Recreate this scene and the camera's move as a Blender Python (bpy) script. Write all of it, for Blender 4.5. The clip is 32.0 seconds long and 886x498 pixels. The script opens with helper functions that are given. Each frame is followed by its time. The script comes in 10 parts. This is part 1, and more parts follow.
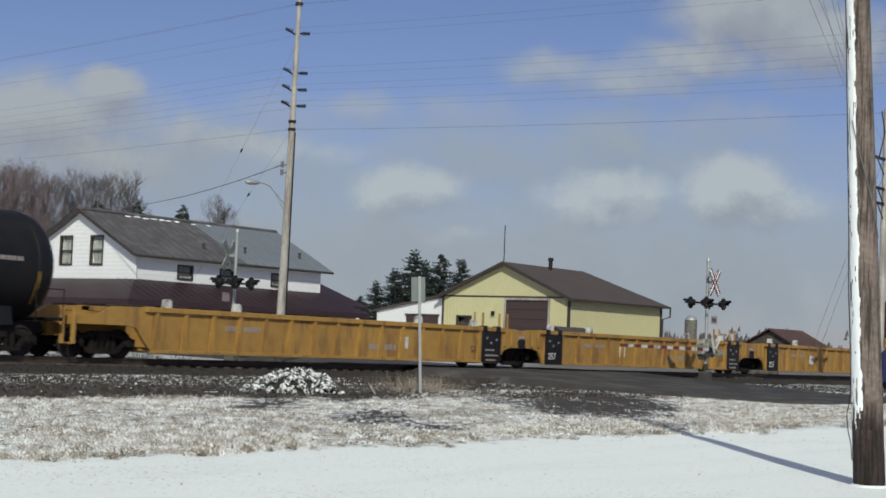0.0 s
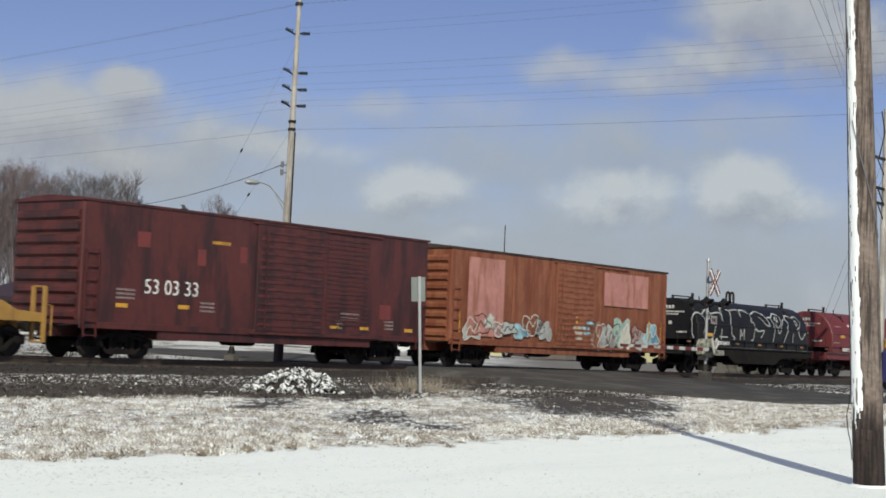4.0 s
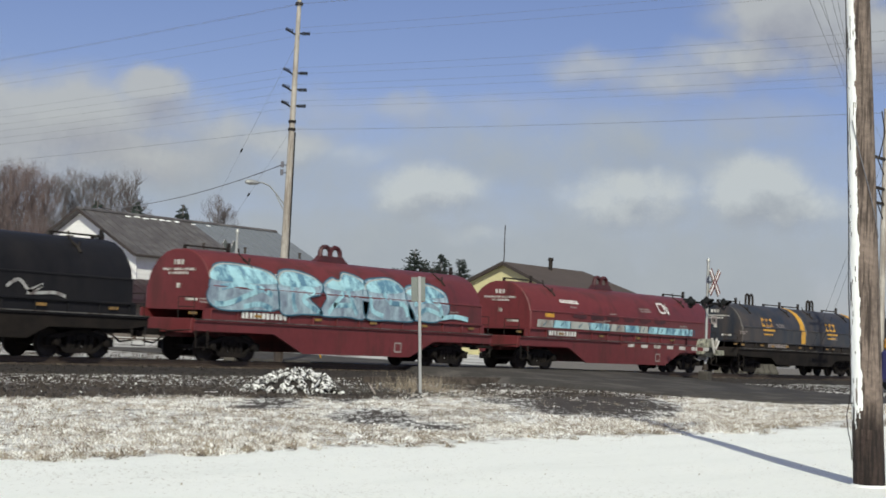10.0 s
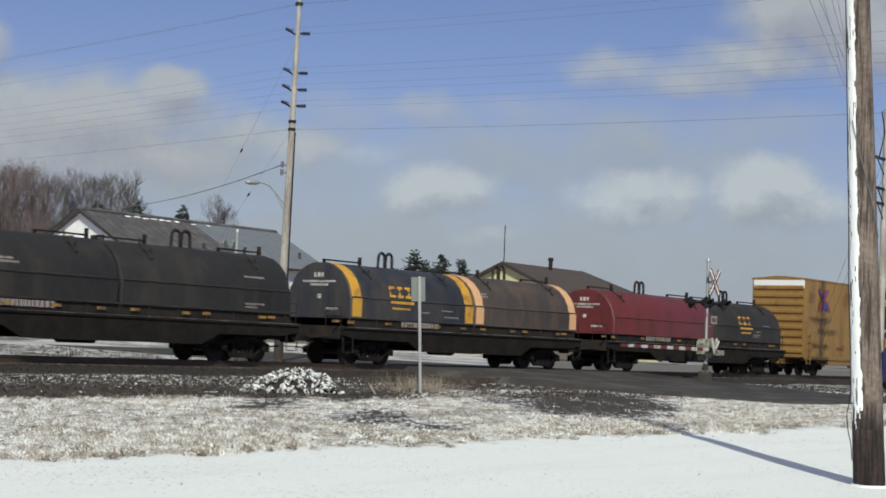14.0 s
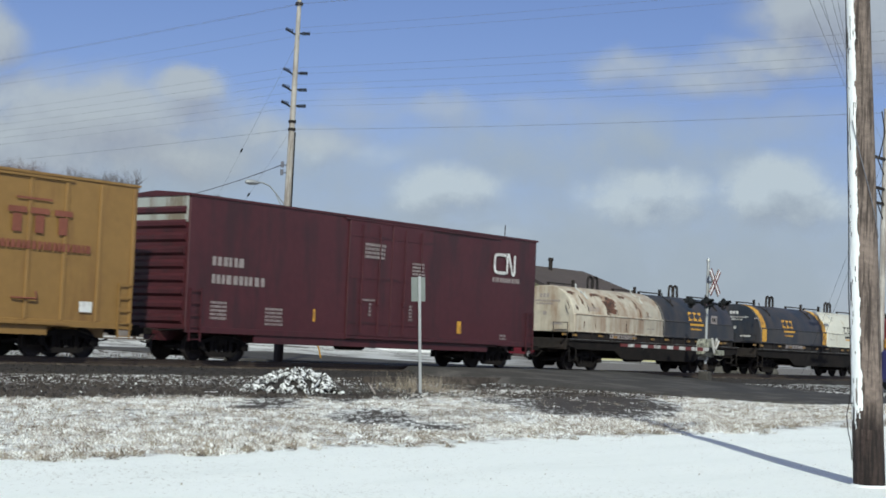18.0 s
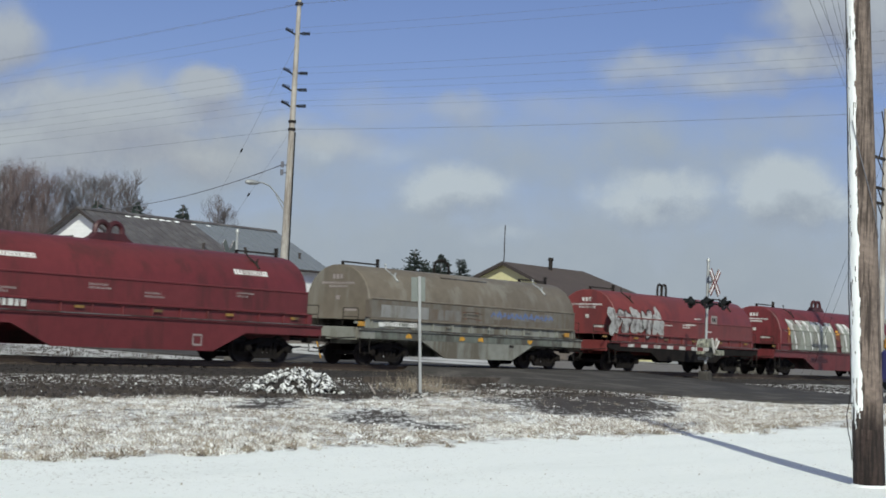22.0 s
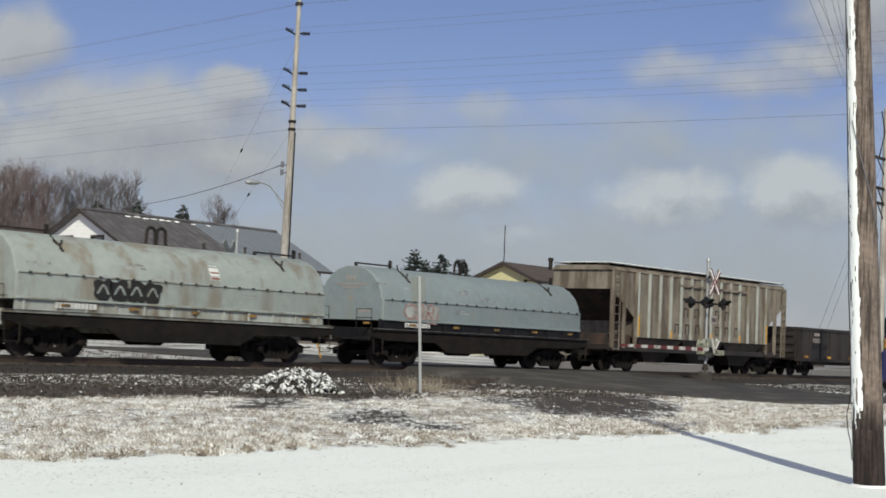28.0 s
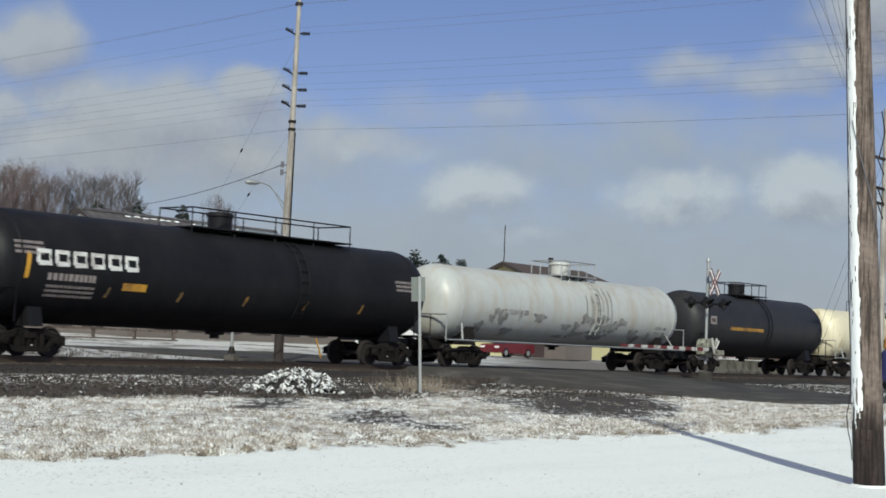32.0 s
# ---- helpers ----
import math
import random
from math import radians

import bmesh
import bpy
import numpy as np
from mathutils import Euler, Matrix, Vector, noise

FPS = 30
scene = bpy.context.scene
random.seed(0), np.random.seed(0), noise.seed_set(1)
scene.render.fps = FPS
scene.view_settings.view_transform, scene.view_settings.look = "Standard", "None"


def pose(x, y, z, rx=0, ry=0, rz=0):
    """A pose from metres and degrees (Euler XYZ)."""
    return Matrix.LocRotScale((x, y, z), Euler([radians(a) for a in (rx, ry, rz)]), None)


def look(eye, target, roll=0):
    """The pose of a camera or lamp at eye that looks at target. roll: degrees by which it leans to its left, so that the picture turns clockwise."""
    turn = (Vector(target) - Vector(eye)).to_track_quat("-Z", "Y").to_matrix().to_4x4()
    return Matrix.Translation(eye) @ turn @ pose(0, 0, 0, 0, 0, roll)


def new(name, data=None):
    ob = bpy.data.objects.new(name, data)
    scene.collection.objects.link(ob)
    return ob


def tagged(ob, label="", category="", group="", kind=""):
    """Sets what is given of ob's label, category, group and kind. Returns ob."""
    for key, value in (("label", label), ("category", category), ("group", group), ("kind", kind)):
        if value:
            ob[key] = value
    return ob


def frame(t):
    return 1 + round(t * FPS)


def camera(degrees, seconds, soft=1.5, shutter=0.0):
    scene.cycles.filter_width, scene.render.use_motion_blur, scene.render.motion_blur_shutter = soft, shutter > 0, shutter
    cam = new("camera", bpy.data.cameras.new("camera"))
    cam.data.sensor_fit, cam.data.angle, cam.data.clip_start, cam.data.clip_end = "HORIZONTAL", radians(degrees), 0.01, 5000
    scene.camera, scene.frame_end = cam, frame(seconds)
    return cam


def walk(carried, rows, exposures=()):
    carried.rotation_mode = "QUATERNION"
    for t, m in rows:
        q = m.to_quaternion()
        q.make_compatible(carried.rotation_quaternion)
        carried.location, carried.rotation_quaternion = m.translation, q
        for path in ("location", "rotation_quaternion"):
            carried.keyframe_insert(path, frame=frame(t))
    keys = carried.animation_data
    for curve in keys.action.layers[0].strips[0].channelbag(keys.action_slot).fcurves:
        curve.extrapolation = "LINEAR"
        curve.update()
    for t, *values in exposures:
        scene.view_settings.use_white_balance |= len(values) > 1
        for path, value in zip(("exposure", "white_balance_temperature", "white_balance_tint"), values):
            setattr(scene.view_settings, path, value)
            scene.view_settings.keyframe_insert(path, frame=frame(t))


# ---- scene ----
# The camera stands still beside a level crossing, leaning a little; x runs along the railway, y away from the camera.
EYE = (0.0, 0.0, 1.35)
AIM = (EYE[0] + 78.67, EYE[1] + 61.42, EYE[2] + 6.24)
cam = camera(31.63, 32.0, soft=1.7, shutter=0.15)
walk(cam, [(0.0, look(EYE, AIM, 2.35)), (32.0, look(EYE, AIM, 2.35))], [
    (0.0, -0.66, 6400, 2), (1.0, -0.56, 6450, 3), (3.5, -0.46, 6600, 3), (6.0, -0.42, 6800, 3), (12.5, -0.44, 6800, 3), (14.5, -0.54, 6450, 2), (17.0, -0.50, 6200, 0), (18.3, -0.41, 6150, 0),
    (20.0, -0.46, 6200, 0), (22.5, -0.52, 6400, 2), (25.0, -0.52, 6600, 3), (28.0, -0.49, 6750, 3), (31.0, -0.53, 6450, 1), (32.0, -0.52, 6400, 1)])

RAIL = 0.61          # height of the rail heads
TRACK = 36.62        # the track's middle line, y
ROAD_L, ROAD_R = 44.0, 58.5

# ---- world, sun ----
world = bpy.data.worlds.new("winter_sky")
scene.world = world
world.use_nodes = True
wn = world.node_tree.nodes
sky = wn.new("ShaderNodeTexSky")
sky.sky_type, sky.sun_disc = "NISHITA", False
sky.sun_elevation, sky.sun_rotation = radians(35), math.atan2(-0.77, -0.63)
sky.air_density, sky.dust_density, sky.ozone_density = 1.0, 0.4, 4.0
tint = wn.new("ShaderNodeMix")
tint.data_type, tint.blend_type = "RGBA", "MULTIPLY"
tint.inputs["Factor"].default_value = 1.0
tint.inputs["B"].default_value = (1.10, 0.92, 1.14, 1)
world.node_tree.links.new(sky.outputs[0], tint.inputs["A"])
# unseen broken cloud added above the open horizon belt, to grey the sky's light
wl = world.node_tree.links
way, dome, cover, rows_, over, cloudy = (wn.new("ShaderNodeTexCoord"), wn.new("ShaderNodeTexNoise"), wn.new("ShaderNodeMapRange"),
                                         wn.new("ShaderNodeSeparateXYZ"), wn.new("ShaderNodeMapRange"), wn.new("ShaderNodeMix"))
dome.inputs["Scale"].default_value, dome.inputs["Detail"].default_value = 3.0, 5
wl.new(way.outputs["Generated"], dome.inputs["Vector"])
wl.new(dome.outputs["Fac"], cover.inputs["Value"])
cover.inputs["From Min"].default_value, cover.inputs["From Max"].default_value = 0.36, 0.60
wl.new(way.outputs["Generated"], rows_.inputs[0])
wl.new(rows_.outputs["Z"], over.inputs["Value"])
over.inputs["From Min"].default_value, over.inputs["From Max"].default_value, over.inputs["To Max"].default_value = 0.30, 0.5, 0.85
share = wn.new("ShaderNodeMath")
share.operation = "MULTIPLY"
wl.new(cover.outputs[0], share.inputs[0])
wl.new(over.outputs[0], share.inputs[1])
cloudy.data_type = "RGBA"
wl.new(share.outputs[0], cloudy.inputs["Factor"])
wl.new(tint.outputs["Result"], cloudy.inputs["A"])
cloudy.inputs["B"].default_value = (5.4, 5.3, 5.4, 1)
wl.new(cloudy.outputs["Result"], wn["Background"].inputs[0])
wn["Background"].inputs[1].default_value = 0.10
sun = new("sun", bpy.data.lights.new("sun", "SUN"))
sun.data.energy, sun.data.angle, sun.data.color = 5.0, radians(0.5), (1.0, 0.96, 0.85)
sun.matrix_world = look((-77, -63, 70), (0, 0, 0))


# ---- materials ----
def surface(name, colour, rough=0.6, metal=0.0, vary=0.25, grain=6.0, bump=0.15, stain=None, amount=0.0, stain_size=0.8, streak=1.0,
            space="Object", edge=0.12, spec=0.5):
    """A surface with fine grain, broad fading and stains of another colour; streak stretches the stains downwards."""
    m = bpy.data.materials.new(name)
    m.use_nodes = True
    n, l = m.node_tree.nodes, m.node_tree.links
    b = n["Principled BSDF"]
    b.inputs["Roughness"].default_value, b.inputs["Metallic"].default_value = rough, metal
    b.inputs["Specular IOR Level"].default_value = spec
    tc = n.new("ShaderNodeTexCoord")
    if space == "World":
        geo = n.new("ShaderNodeNewGeometry")
        out = geo.outputs["Position"]
    else:
        out = tc.outputs["Object"]
    rnd = n.new("ShaderNodeObjectInfo")
    off = n.new("ShaderNodeVectorMath")
    off.operation = "MULTIPLY_ADD"
    l.new(rnd.outputs["Random"], off.inputs[0])
    off.inputs[1].default_value = (31, 17, 11)
    l.new(out, off.inputs[2])
    fine = n.new("ShaderNodeTexNoise")
    fine.inputs["Scale"].default_value, fine.inputs["Detail"].default_value = grain, 6
    l.new(off.outputs[0], fine.inputs["Vector"])
    broad = n.new("ShaderNodeTexNoise")
    broad.inputs["Scale"].default_value, broad.inputs["Detail"].default_value = grain * 0.12, 4
    l.new(off.outputs[0], broad.inputs["Vector"])
    add = n.new("ShaderNodeMath")
    add.operation = "ADD"
    l.new(fine.outputs["Fac"], add.inputs[0])
    l.new(broad.outputs["Fac"], add.inputs[1])
    ramp = n.new("ShaderNodeMapRange")
    l.new(add.outputs[0], ramp.inputs["Value"])
    ramp.inputs["From Min"].default_value, ramp.inputs["From Max"].default_value = 0.6, 1.4
    ramp.inputs["To Min"].default_value, ramp.inputs["To Max"].default_value = 1 - vary, 1 + vary
    mul = n.new("ShaderNodeVectorMath")
    mul.operation = "SCALE"
    mul.inputs[0].default_value = colour
    l.new(ramp.outputs[0], mul.inputs["Scale"])
    colour_out = mul.outputs[0]
    if stain:
        mp = n.new("ShaderNodeMapping")
        mp.inputs["Scale"].default_value = (1, 1, 1 / streak)
        l.new(off.outputs[0], mp.inputs["Vector"])
        st = n.new("ShaderNodeTexNoise")
        st.inputs["Scale"].default_value, st.inputs["Detail"].default_value, st.inputs["Roughness"].default_value = 1 / stain_size, 7, 0.65
        l.new(mp.outputs[0], st.inputs["Vector"])
        sr = n.new("ShaderNodeMapRange")
        l.new(st.outputs["Fac"], sr.inputs["Value"])
        mid = 0.68 - 0.36 * amount
        sr.inputs["From Min"].default_value, sr.inputs["From Max"].default_value = mid - edge / 2, mid + edge / 2
        mix = n.new("ShaderNodeMix")
        mix.data_type = "RGBA"
        l.new(sr.outputs[0], mix.inputs["Factor"])
        l.new(colour_out, mix.inputs["A"])
        mix.inputs["B"].default_value = (*stain, 1)
        colour_out = mix.outputs["Result"]
    l.new(colour_out, b.inputs["Base Color"])
    if bump:
        bp = n.new("ShaderNodeBump")
        bp.inputs["Strength"].default_value, bp.inputs["Distance"].default_value = bump, 0.03
        l.new(fine.outputs["Fac"], bp.inputs["Height"])
        l.new(bp.outputs[0], b.inputs["Normal"])
    return m


GRIME = (0.05, 0.04, 0.035)
RUST = (0.16, 0.07, 0.04)
M = {
    "steel_dark": surface("steel_dark", (0.020, 0.0175, 0.017), 0.75, 0.2, 0.35, 5, stain=(0.038, 0.029, 0.024), amount=0.35, edge=0.3, spec=0.3),
    "running_gear": surface("running_gear", (0.0105, 0.0092, 0.0092), 0.85, 0.1, 0.35, 6, stain=(0.024, 0.019, 0.0165), amount=0.35, stain_size=0.6, edge=0.35, spec=0.2),
    "wheel": surface("wheel", (0.035, 0.029, 0.027), 0.7, 0.3, 0.3, 8),
    "tread": surface("tread", (0.4, 0.4, 0.42), 0.3, 1.0, 0.1, 8),
    "yellow": surface("well_car_yellow", (0.35, 0.197, 0.048), 0.6, 0, 0.18, 4, stain=(0.22, 0.115, 0.04), amount=0.30, streak=4, stain_size=0.5),
    "black_paint": surface("black_paint", (0.0105, 0.0105, 0.013), 0.5, 0, 0.3, 4, stain=(0.019, 0.0175, 0.019), amount=0.25, streak=4, edge=0.3, spec=0.18),
    "charcoal": surface("charcoal_paint", (0.021, 0.022, 0.027), 0.5, 0, 0.3, 4, stain=(0.034, 0.031, 0.03), amount=0.3, streak=4, edge=0.3, spec=0.25),
    "oxide": surface("oxide_red", (0.088, 0.021, 0.0195), 0.55, 0, 0.25, 4, stain=(0.038, 0.013, 0.014), amount=0.45, streak=5, stain_size=0.7),
    "coil_red": surface("coil_red", (0.134, 0.0235, 0.027), 0.5, 0, 0.18, 4, stain=(0.09, 0.02, 0.02), amount=0.3, streak=4, stain_size=0.7),
    "coil_red_light": surface("faded_red", (0.165, 0.034, 0.032), 0.5, 0, 0.18, 4, stain=(0.12, 0.03, 0.03), amount=0.3, streak=4),
    "maroon": surface("maroon", (0.062, 0.0135, 0.0175), 0.5, 0, 0.2, 4, stain=(0.038, 0.012, 0.0145), amount=0.3, streak=5),
    "orange": surface("weathered_orange", (0.25, 0.09, 0.046), 0.65, 0, 0.25, 3, stain=(0.17, 0.05, 0.025), amount=0.5, streak=6, stain_size=0.6),
    "pink": surface("pink_patch", (0.47, 0.215, 0.185), 0.65, 0, 0.2, 4, stain=(0.30, 0.12, 0.085), amount=0.4, streak=6, stain_size=0.5),
    "ttx": surface("boxcar_yellow", (0.25, 0.143, 0.044), 0.55, 0, 0.14, 4, stain=(0.19, 0.10, 0.034), amount=0.25, streak=6),
    "navy": surface("navy_hood", (0.019, 0.025, 0.036), 0.5, 0, 0.25, 4, stain=(0.060, 0.050, 0.047), amount=0.45, streak=4, edge=0.25),
    "soot": surface("sooty_hood", (0.0235, 0.0225, 0.0235), 0.65, 0, 0.25, 4, spec=0.35, stain=(0.038, 0.033, 0.030), amount=0.35, streak=4),
    "brown_hood": surface("brown_hood", (0.060, 0.048, 0.044), 0.6, 0, 0.25, 4, stain=(0.095, 0.065, 0.05), amount=0.4, streak=4),
    "cream_rust": surface("rusty_cream", (0.50, 0.455, 0.375), 0.6, 0, 0.2, 4, stain=(0.25, 0.145, 0.085), amount=0.30, streak=6, stain_size=0.5, edge=0.28),
    "cream": surface("cream_white", (0.60, 0.585, 0.51), 0.5, 0, 0.1, 4, stain=(0.44, 0.37, 0.27), amount=0.17, streak=3, stain_size=0.5),
    "olive": surface("olive_grey", (0.150, 0.127, 0.099), 0.6, 0, 0.2, 4, stain=(0.20, 0.185, 0.155), amount=0.3, streak=5),
    "olive_wash": surface("washed_olive_band", (0.165, 0.152, 0.13), 0.65, 0, 0.25, 4, stain=(0.13, 0.105, 0.08), amount=0.45, streak=4, stain_size=0.5),
    "grey_wash": surface("grey_paint_block", (0.27, 0.27, 0.265), 0.65, 0, 0.2, 4, stain=(0.17, 0.155, 0.13), amount=0.4, streak=4, stain_size=0.5),
    "drab_wash": surface("drab_paint_block", (0.19, 0.185, 0.175), 0.65, 0, 0.2, 4, stain=(0.14, 0.11, 0.085), amount=0.4, streak=4, stain_size=0.5),
    "sage_dark": surface("sage_band", (0.15, 0.165, 0.145), 0.65, 0, 0.25, 4, stain=(0.08, 0.075, 0.065), amount=0.45, streak=4, stain_size=0.4),
    "pale_sill": surface("pale_sill", (0.36, 0.38, 0.36), 0.6, 0, 0.2, 4, stain=(0.19, 0.16, 0.12), amount=0.4, streak=5),
    "olive_sill": surface("grey_green_sill", (0.24, 0.245, 0.22), 0.6, 0, 0.2, 4, stain=(0.13, 0.115, 0.09), amount=0.4, streak=5),
    "pale_green": surface("pale_grey_green", (0.32, 0.355, 0.34), 0.5, 0, 0.15, 4, stain=(0.24, 0.22, 0.18), amount=0.33, streak=5),
    "pale_blue": surface("pale_grey_blue", (0.215, 0.255, 0.27), 0.5, 0, 0.15, 4, stain=(0.22, 0.25, 0.25), amount=0.33, streak=5),
    "hopper": surface("hopper_grey", (0.215, 0.185, 0.15), 0.65, 0, 0.25, 3, stain=(0.11, 0.085, 0.065), amount=0.5, streak=7, stain_size=0.5),
    "rust_brown": surface("rust_brown_steel", (0.06, 0.036, 0.027), 0.8, 0, 0.3, 4, stain=(0.025, 0.018, 0.016), amount=0.5, streak=4, stain_size=0.5),
    "gondola": surface("gondola_brown", (0.019, 0.015, 0.0145), 0.65, 0, 0.3, 4, stain=(0.034, 0.025, 0.022), amount=0.35, streak=4),
    "tank_grime": surface("grey_grime", (0.30, 0.305, 0.295), 0.7, 0, 0.3, 5, stain=(0.17, 0.16, 0.15), amount=0.4, stain_size=0.25),
    "tank_white": surface("tank_white", (0.50, 0.52, 0.515), 0.4, 0, 0.08, 4, stain=(0.45, 0.41, 0.35), amount=0.3, streak=5, stain_size=0.6, edge=0.25),
    "tank_cream": surface("tank_cream", (0.74, 0.68, 0.5), 0.4, 0, 0.08, 4, stain=(0.45, 0.36, 0.2), amount=0.25, streak=5),
    "white": surface("white_lettering", (0.72, 0.72, 0.7), 0.6, 0, 0.12, 9, stain=(0.45, 0.42, 0.4), amount=0.3),
    "dim_white": surface("faded_lettering", (0.30, 0.26, 0.25), 0.6, 0, 0.2, 9),
    "amber": surface("amber_marking", (0.62, 0.33, 0.04), 0.5, 0, 0.15, 9, stain=(0.3, 0.15, 0.04), amount=0.3),
    "faded_brown": surface("faded_brown_lettering", (0.17, 0.10, 0.045), 0.6, 0, 0.25, 9),
    "brick_red": surface("faded_red_lettering", (0.20, 0.065, 0.04), 0.6, 0, 0.2, 9),
    "blue_mark": surface("blue_marking", (0.12, 0.17, 0.33), 0.6, 0, 0.15, 9),
    "pink_spray": surface("dull_pink_spray", (0.30, 0.17, 0.16), 0.6, 0, 0.2, 5, stain=(0.42, 0.33, 0.31), amount=0.35, stain_size=0.3),
    "mint_spray": surface("mint_spray", (0.28, 0.45, 0.38), 0.6, 0, 0.2, 4, stain=(0.5, 0.52, 0.46), amount=0.4, stain_size=0.3),
    "cyan": surface("cyan_spray", (0.36, 0.62, 0.70), 0.6, 0, 0.2, 3, stain=(0.10, 0.22, 0.32), amount=0.42, streak=2, stain_size=0.5),
    "cyan_dark": surface("dark_cyan_spray", (0.03, 0.11, 0.17), 0.6, 0, 0.2, 5),
    "sage_spray": surface("sage_spray", (0.31, 0.325, 0.28), 0.6, 0, 0.2, 3, stain=(0.22, 0.205, 0.175), amount=0.35, streak=3),
    "silver_spray": surface("silver_spray", (0.42, 0.44, 0.42), 0.5, 0, 0.2, 3, stain=(0.25, 0.22, 0.2), amount=0.35, streak=3),
    "grey_spray": surface("grey_spray", (0.38, 0.38, 0.38), 0.6, 0, 0.25, 4, stain=(0.12, 0.1, 0.1), amount=0.4, stain_size=0.3),
    "snow_cap": surface("snow_cap", (0.86, 0.88, 0.875), 0.8, 0, 0.06, 5, bump=0.3),
    "rail": surface("rail_steel", (0.10, 0.075, 0.06), 0.5, 0.6, 0.2, 8),
    "rail_head": surface("polished_rail", (0.35, 0.35, 0.36), 0.25, 1.0, 0.1, 8),
    "tie": surface("timber_tie", (0.055, 0.042, 0.035), 0.85, 0, 0.35, 5, stain=(0.12, 0.1, 0.085), amount=0.3),
    "pole_wood": surface("pole_wood", (0.165, 0.128, 0.108), 0.9, 0, 0.5, 16, 1.0, stain=(0.045, 0.033, 0.028), amount=0.42, streak=16, stain_size=0.05, edge=0.10),
    "pole_tar": surface("dark_pole_foot", (0.035, 0.026, 0.024), 0.8, 0, 0.3, 8, 0.4, stain=(0.09, 0.07, 0.06), amount=0.35, streak=10, stain_size=0.15),
    "pole_grey": surface("weathered_pole", (0.40, 0.375, 0.345), 0.85, 0, 0.25, 6, 0.3, stain=(0.22, 0.19, 0.165), amount=0.42, streak=9, stain_size=0.22, edge=0.2),
    "galvanised": surface("galvanised_steel", (0.40, 0.41, 0.41), 0.5, 0.5, 0.12, 9),
    "wire": surface("wire", (0.16, 0.16, 0.18), 0.6, 0.3, 0.1, 9),
    "siding": surface("white_siding", (0.80, 0.80, 0.80), 0.6, 0, 0.05, 4, 0.05),
    "roof_metal": surface("weathered_metal_roof", (0.105, 0.095, 0.096), 0.5, 0.2, 0.22, 2, 0.05, stain=(0.20, 0.195, 0.19), amount=0.25, stain_size=0.7, streak=1, edge=0.3),
    "roof_metal_grey": surface("grey_metal_roof", (0.21, 0.23, 0.255), 0.5, 0.2, 0.12, 2, 0.05),
    "skirt_roof": surface("maroon_metal_roof", (0.036, 0.018, 0.022), 0.5, 0.1, 0.15, 2, 0.05),
    "shingle": surface("brown_shingle", (0.075, 0.058, 0.053), 0.85, 0, 0.2, 5, 0.3),
    "yellow_siding": surface("pale_yellow_siding", (0.56, 0.52, 0.30), 0.6, 0, 0.06, 3, 0.05),
    "trim_dark": surface("dark_trim", (0.045, 0.035, 0.03), 0.5, 0, 0.1, 6),
    "door_brown": surface("brown_overhead_door", (0.06, 0.038, 0.038), 0.5, 0, 0.12, 3),
    "footing_concrete": surface("dirty_concrete", (0.085, 0.077, 0.068), 0.9, 0, 0.25, 4, 0.3, stain=(0.05, 0.045, 0.04), amount=0.45),
    "concrete": surface("concrete", (0.16, 0.145, 0.125), 0.85, 0, 0.15, 4, 0.3, stain=(0.10, 0.09, 0.08), amount=0.4),
    "bark": surface("bare_bark", (0.118, 0.104, 0.107), 0.9, 0, 0.3, 3, 0),
    "bark_red": surface("reddish_bark", (0.142, 0.108, 0.108), 0.9, 0, 0.3, 3, 0),
    "needles": surface("spruce_needles", (0.020, 0.030, 0.026), 0.85, 0, 0.4, 2, 0),
    "sign_back": surface("sign_back", (0.22, 0.24, 0.22), 0.45, 0.5, 0.12, 6),
    "sign_white": surface("reflective_white", (0.78, 0.78, 0.77), 0.4, 0, 0.05, 8),
    "lamp_black": surface("signal_black", (0.014, 0.015, 0.016), 0.6, 0, 0.2, 8, spec=0.2),
    "car_red": surface("car_paint_red", (0.13, 0.012, 0.02), 0.25, 0, 0.05, 4, 0),
    "car_dark": surface("car_glass", (0.02, 0.022, 0.025), 0.12, 0, 0.05, 4, 0),
    "straw": surface("dry_grass", (0.47, 0.435, 0.395), 0.9, 0, 0.35, 2, 0, stain=(0.27, 0.23, 0.205), amount=0.42, stain_size=0.6),
    "frosted": surface("frosted_grass", (0.86, 0.865, 0.85), 0.9, 0, 0.15, 3, 0, stain=(0.60, 0.565, 0.52), amount=0.25, stain_size=0.3),
    "dead_weed": surface("dead_weed", (0.055, 0.044, 0.038), 0.9, 0, 0.4, 3, 0),
    "emblem_red": surface("emblem_red", (0.30, 0.045, 0.05), 0.6, 0, 0.15, 7),
    "emblem_blue": surface("emblem_blue", (0.045, 0.06, 0.24), 0.6, 0, 0.15, 7),
    "tuft": surface("brown_tussock", (0.19, 0.155, 0.122), 0.9, 0, 0.4, 3, 0, stain=(0.38, 0.33, 0.255), amount=0.4, stain_size=0.2),
    "lens": surface("unlit_red_lens", (0.035, 0.006, 0.006), 0.2, 0, 0.1, 8, 0),
    "bare_edge": surface("worn_steel_edge", (0.17, 0.165, 0.16), 0.55, 0.4, 0.3, 5, stain=(0.07, 0.055, 0.045), amount=0.5, stain_size=0.7),
    "dull_amber": surface("grimy_reflector", (0.31, 0.175, 0.045), 0.6, 0, 0.2, 7, stain=(0.12, 0.08, 0.04), amount=0.5, stain_size=0.4),
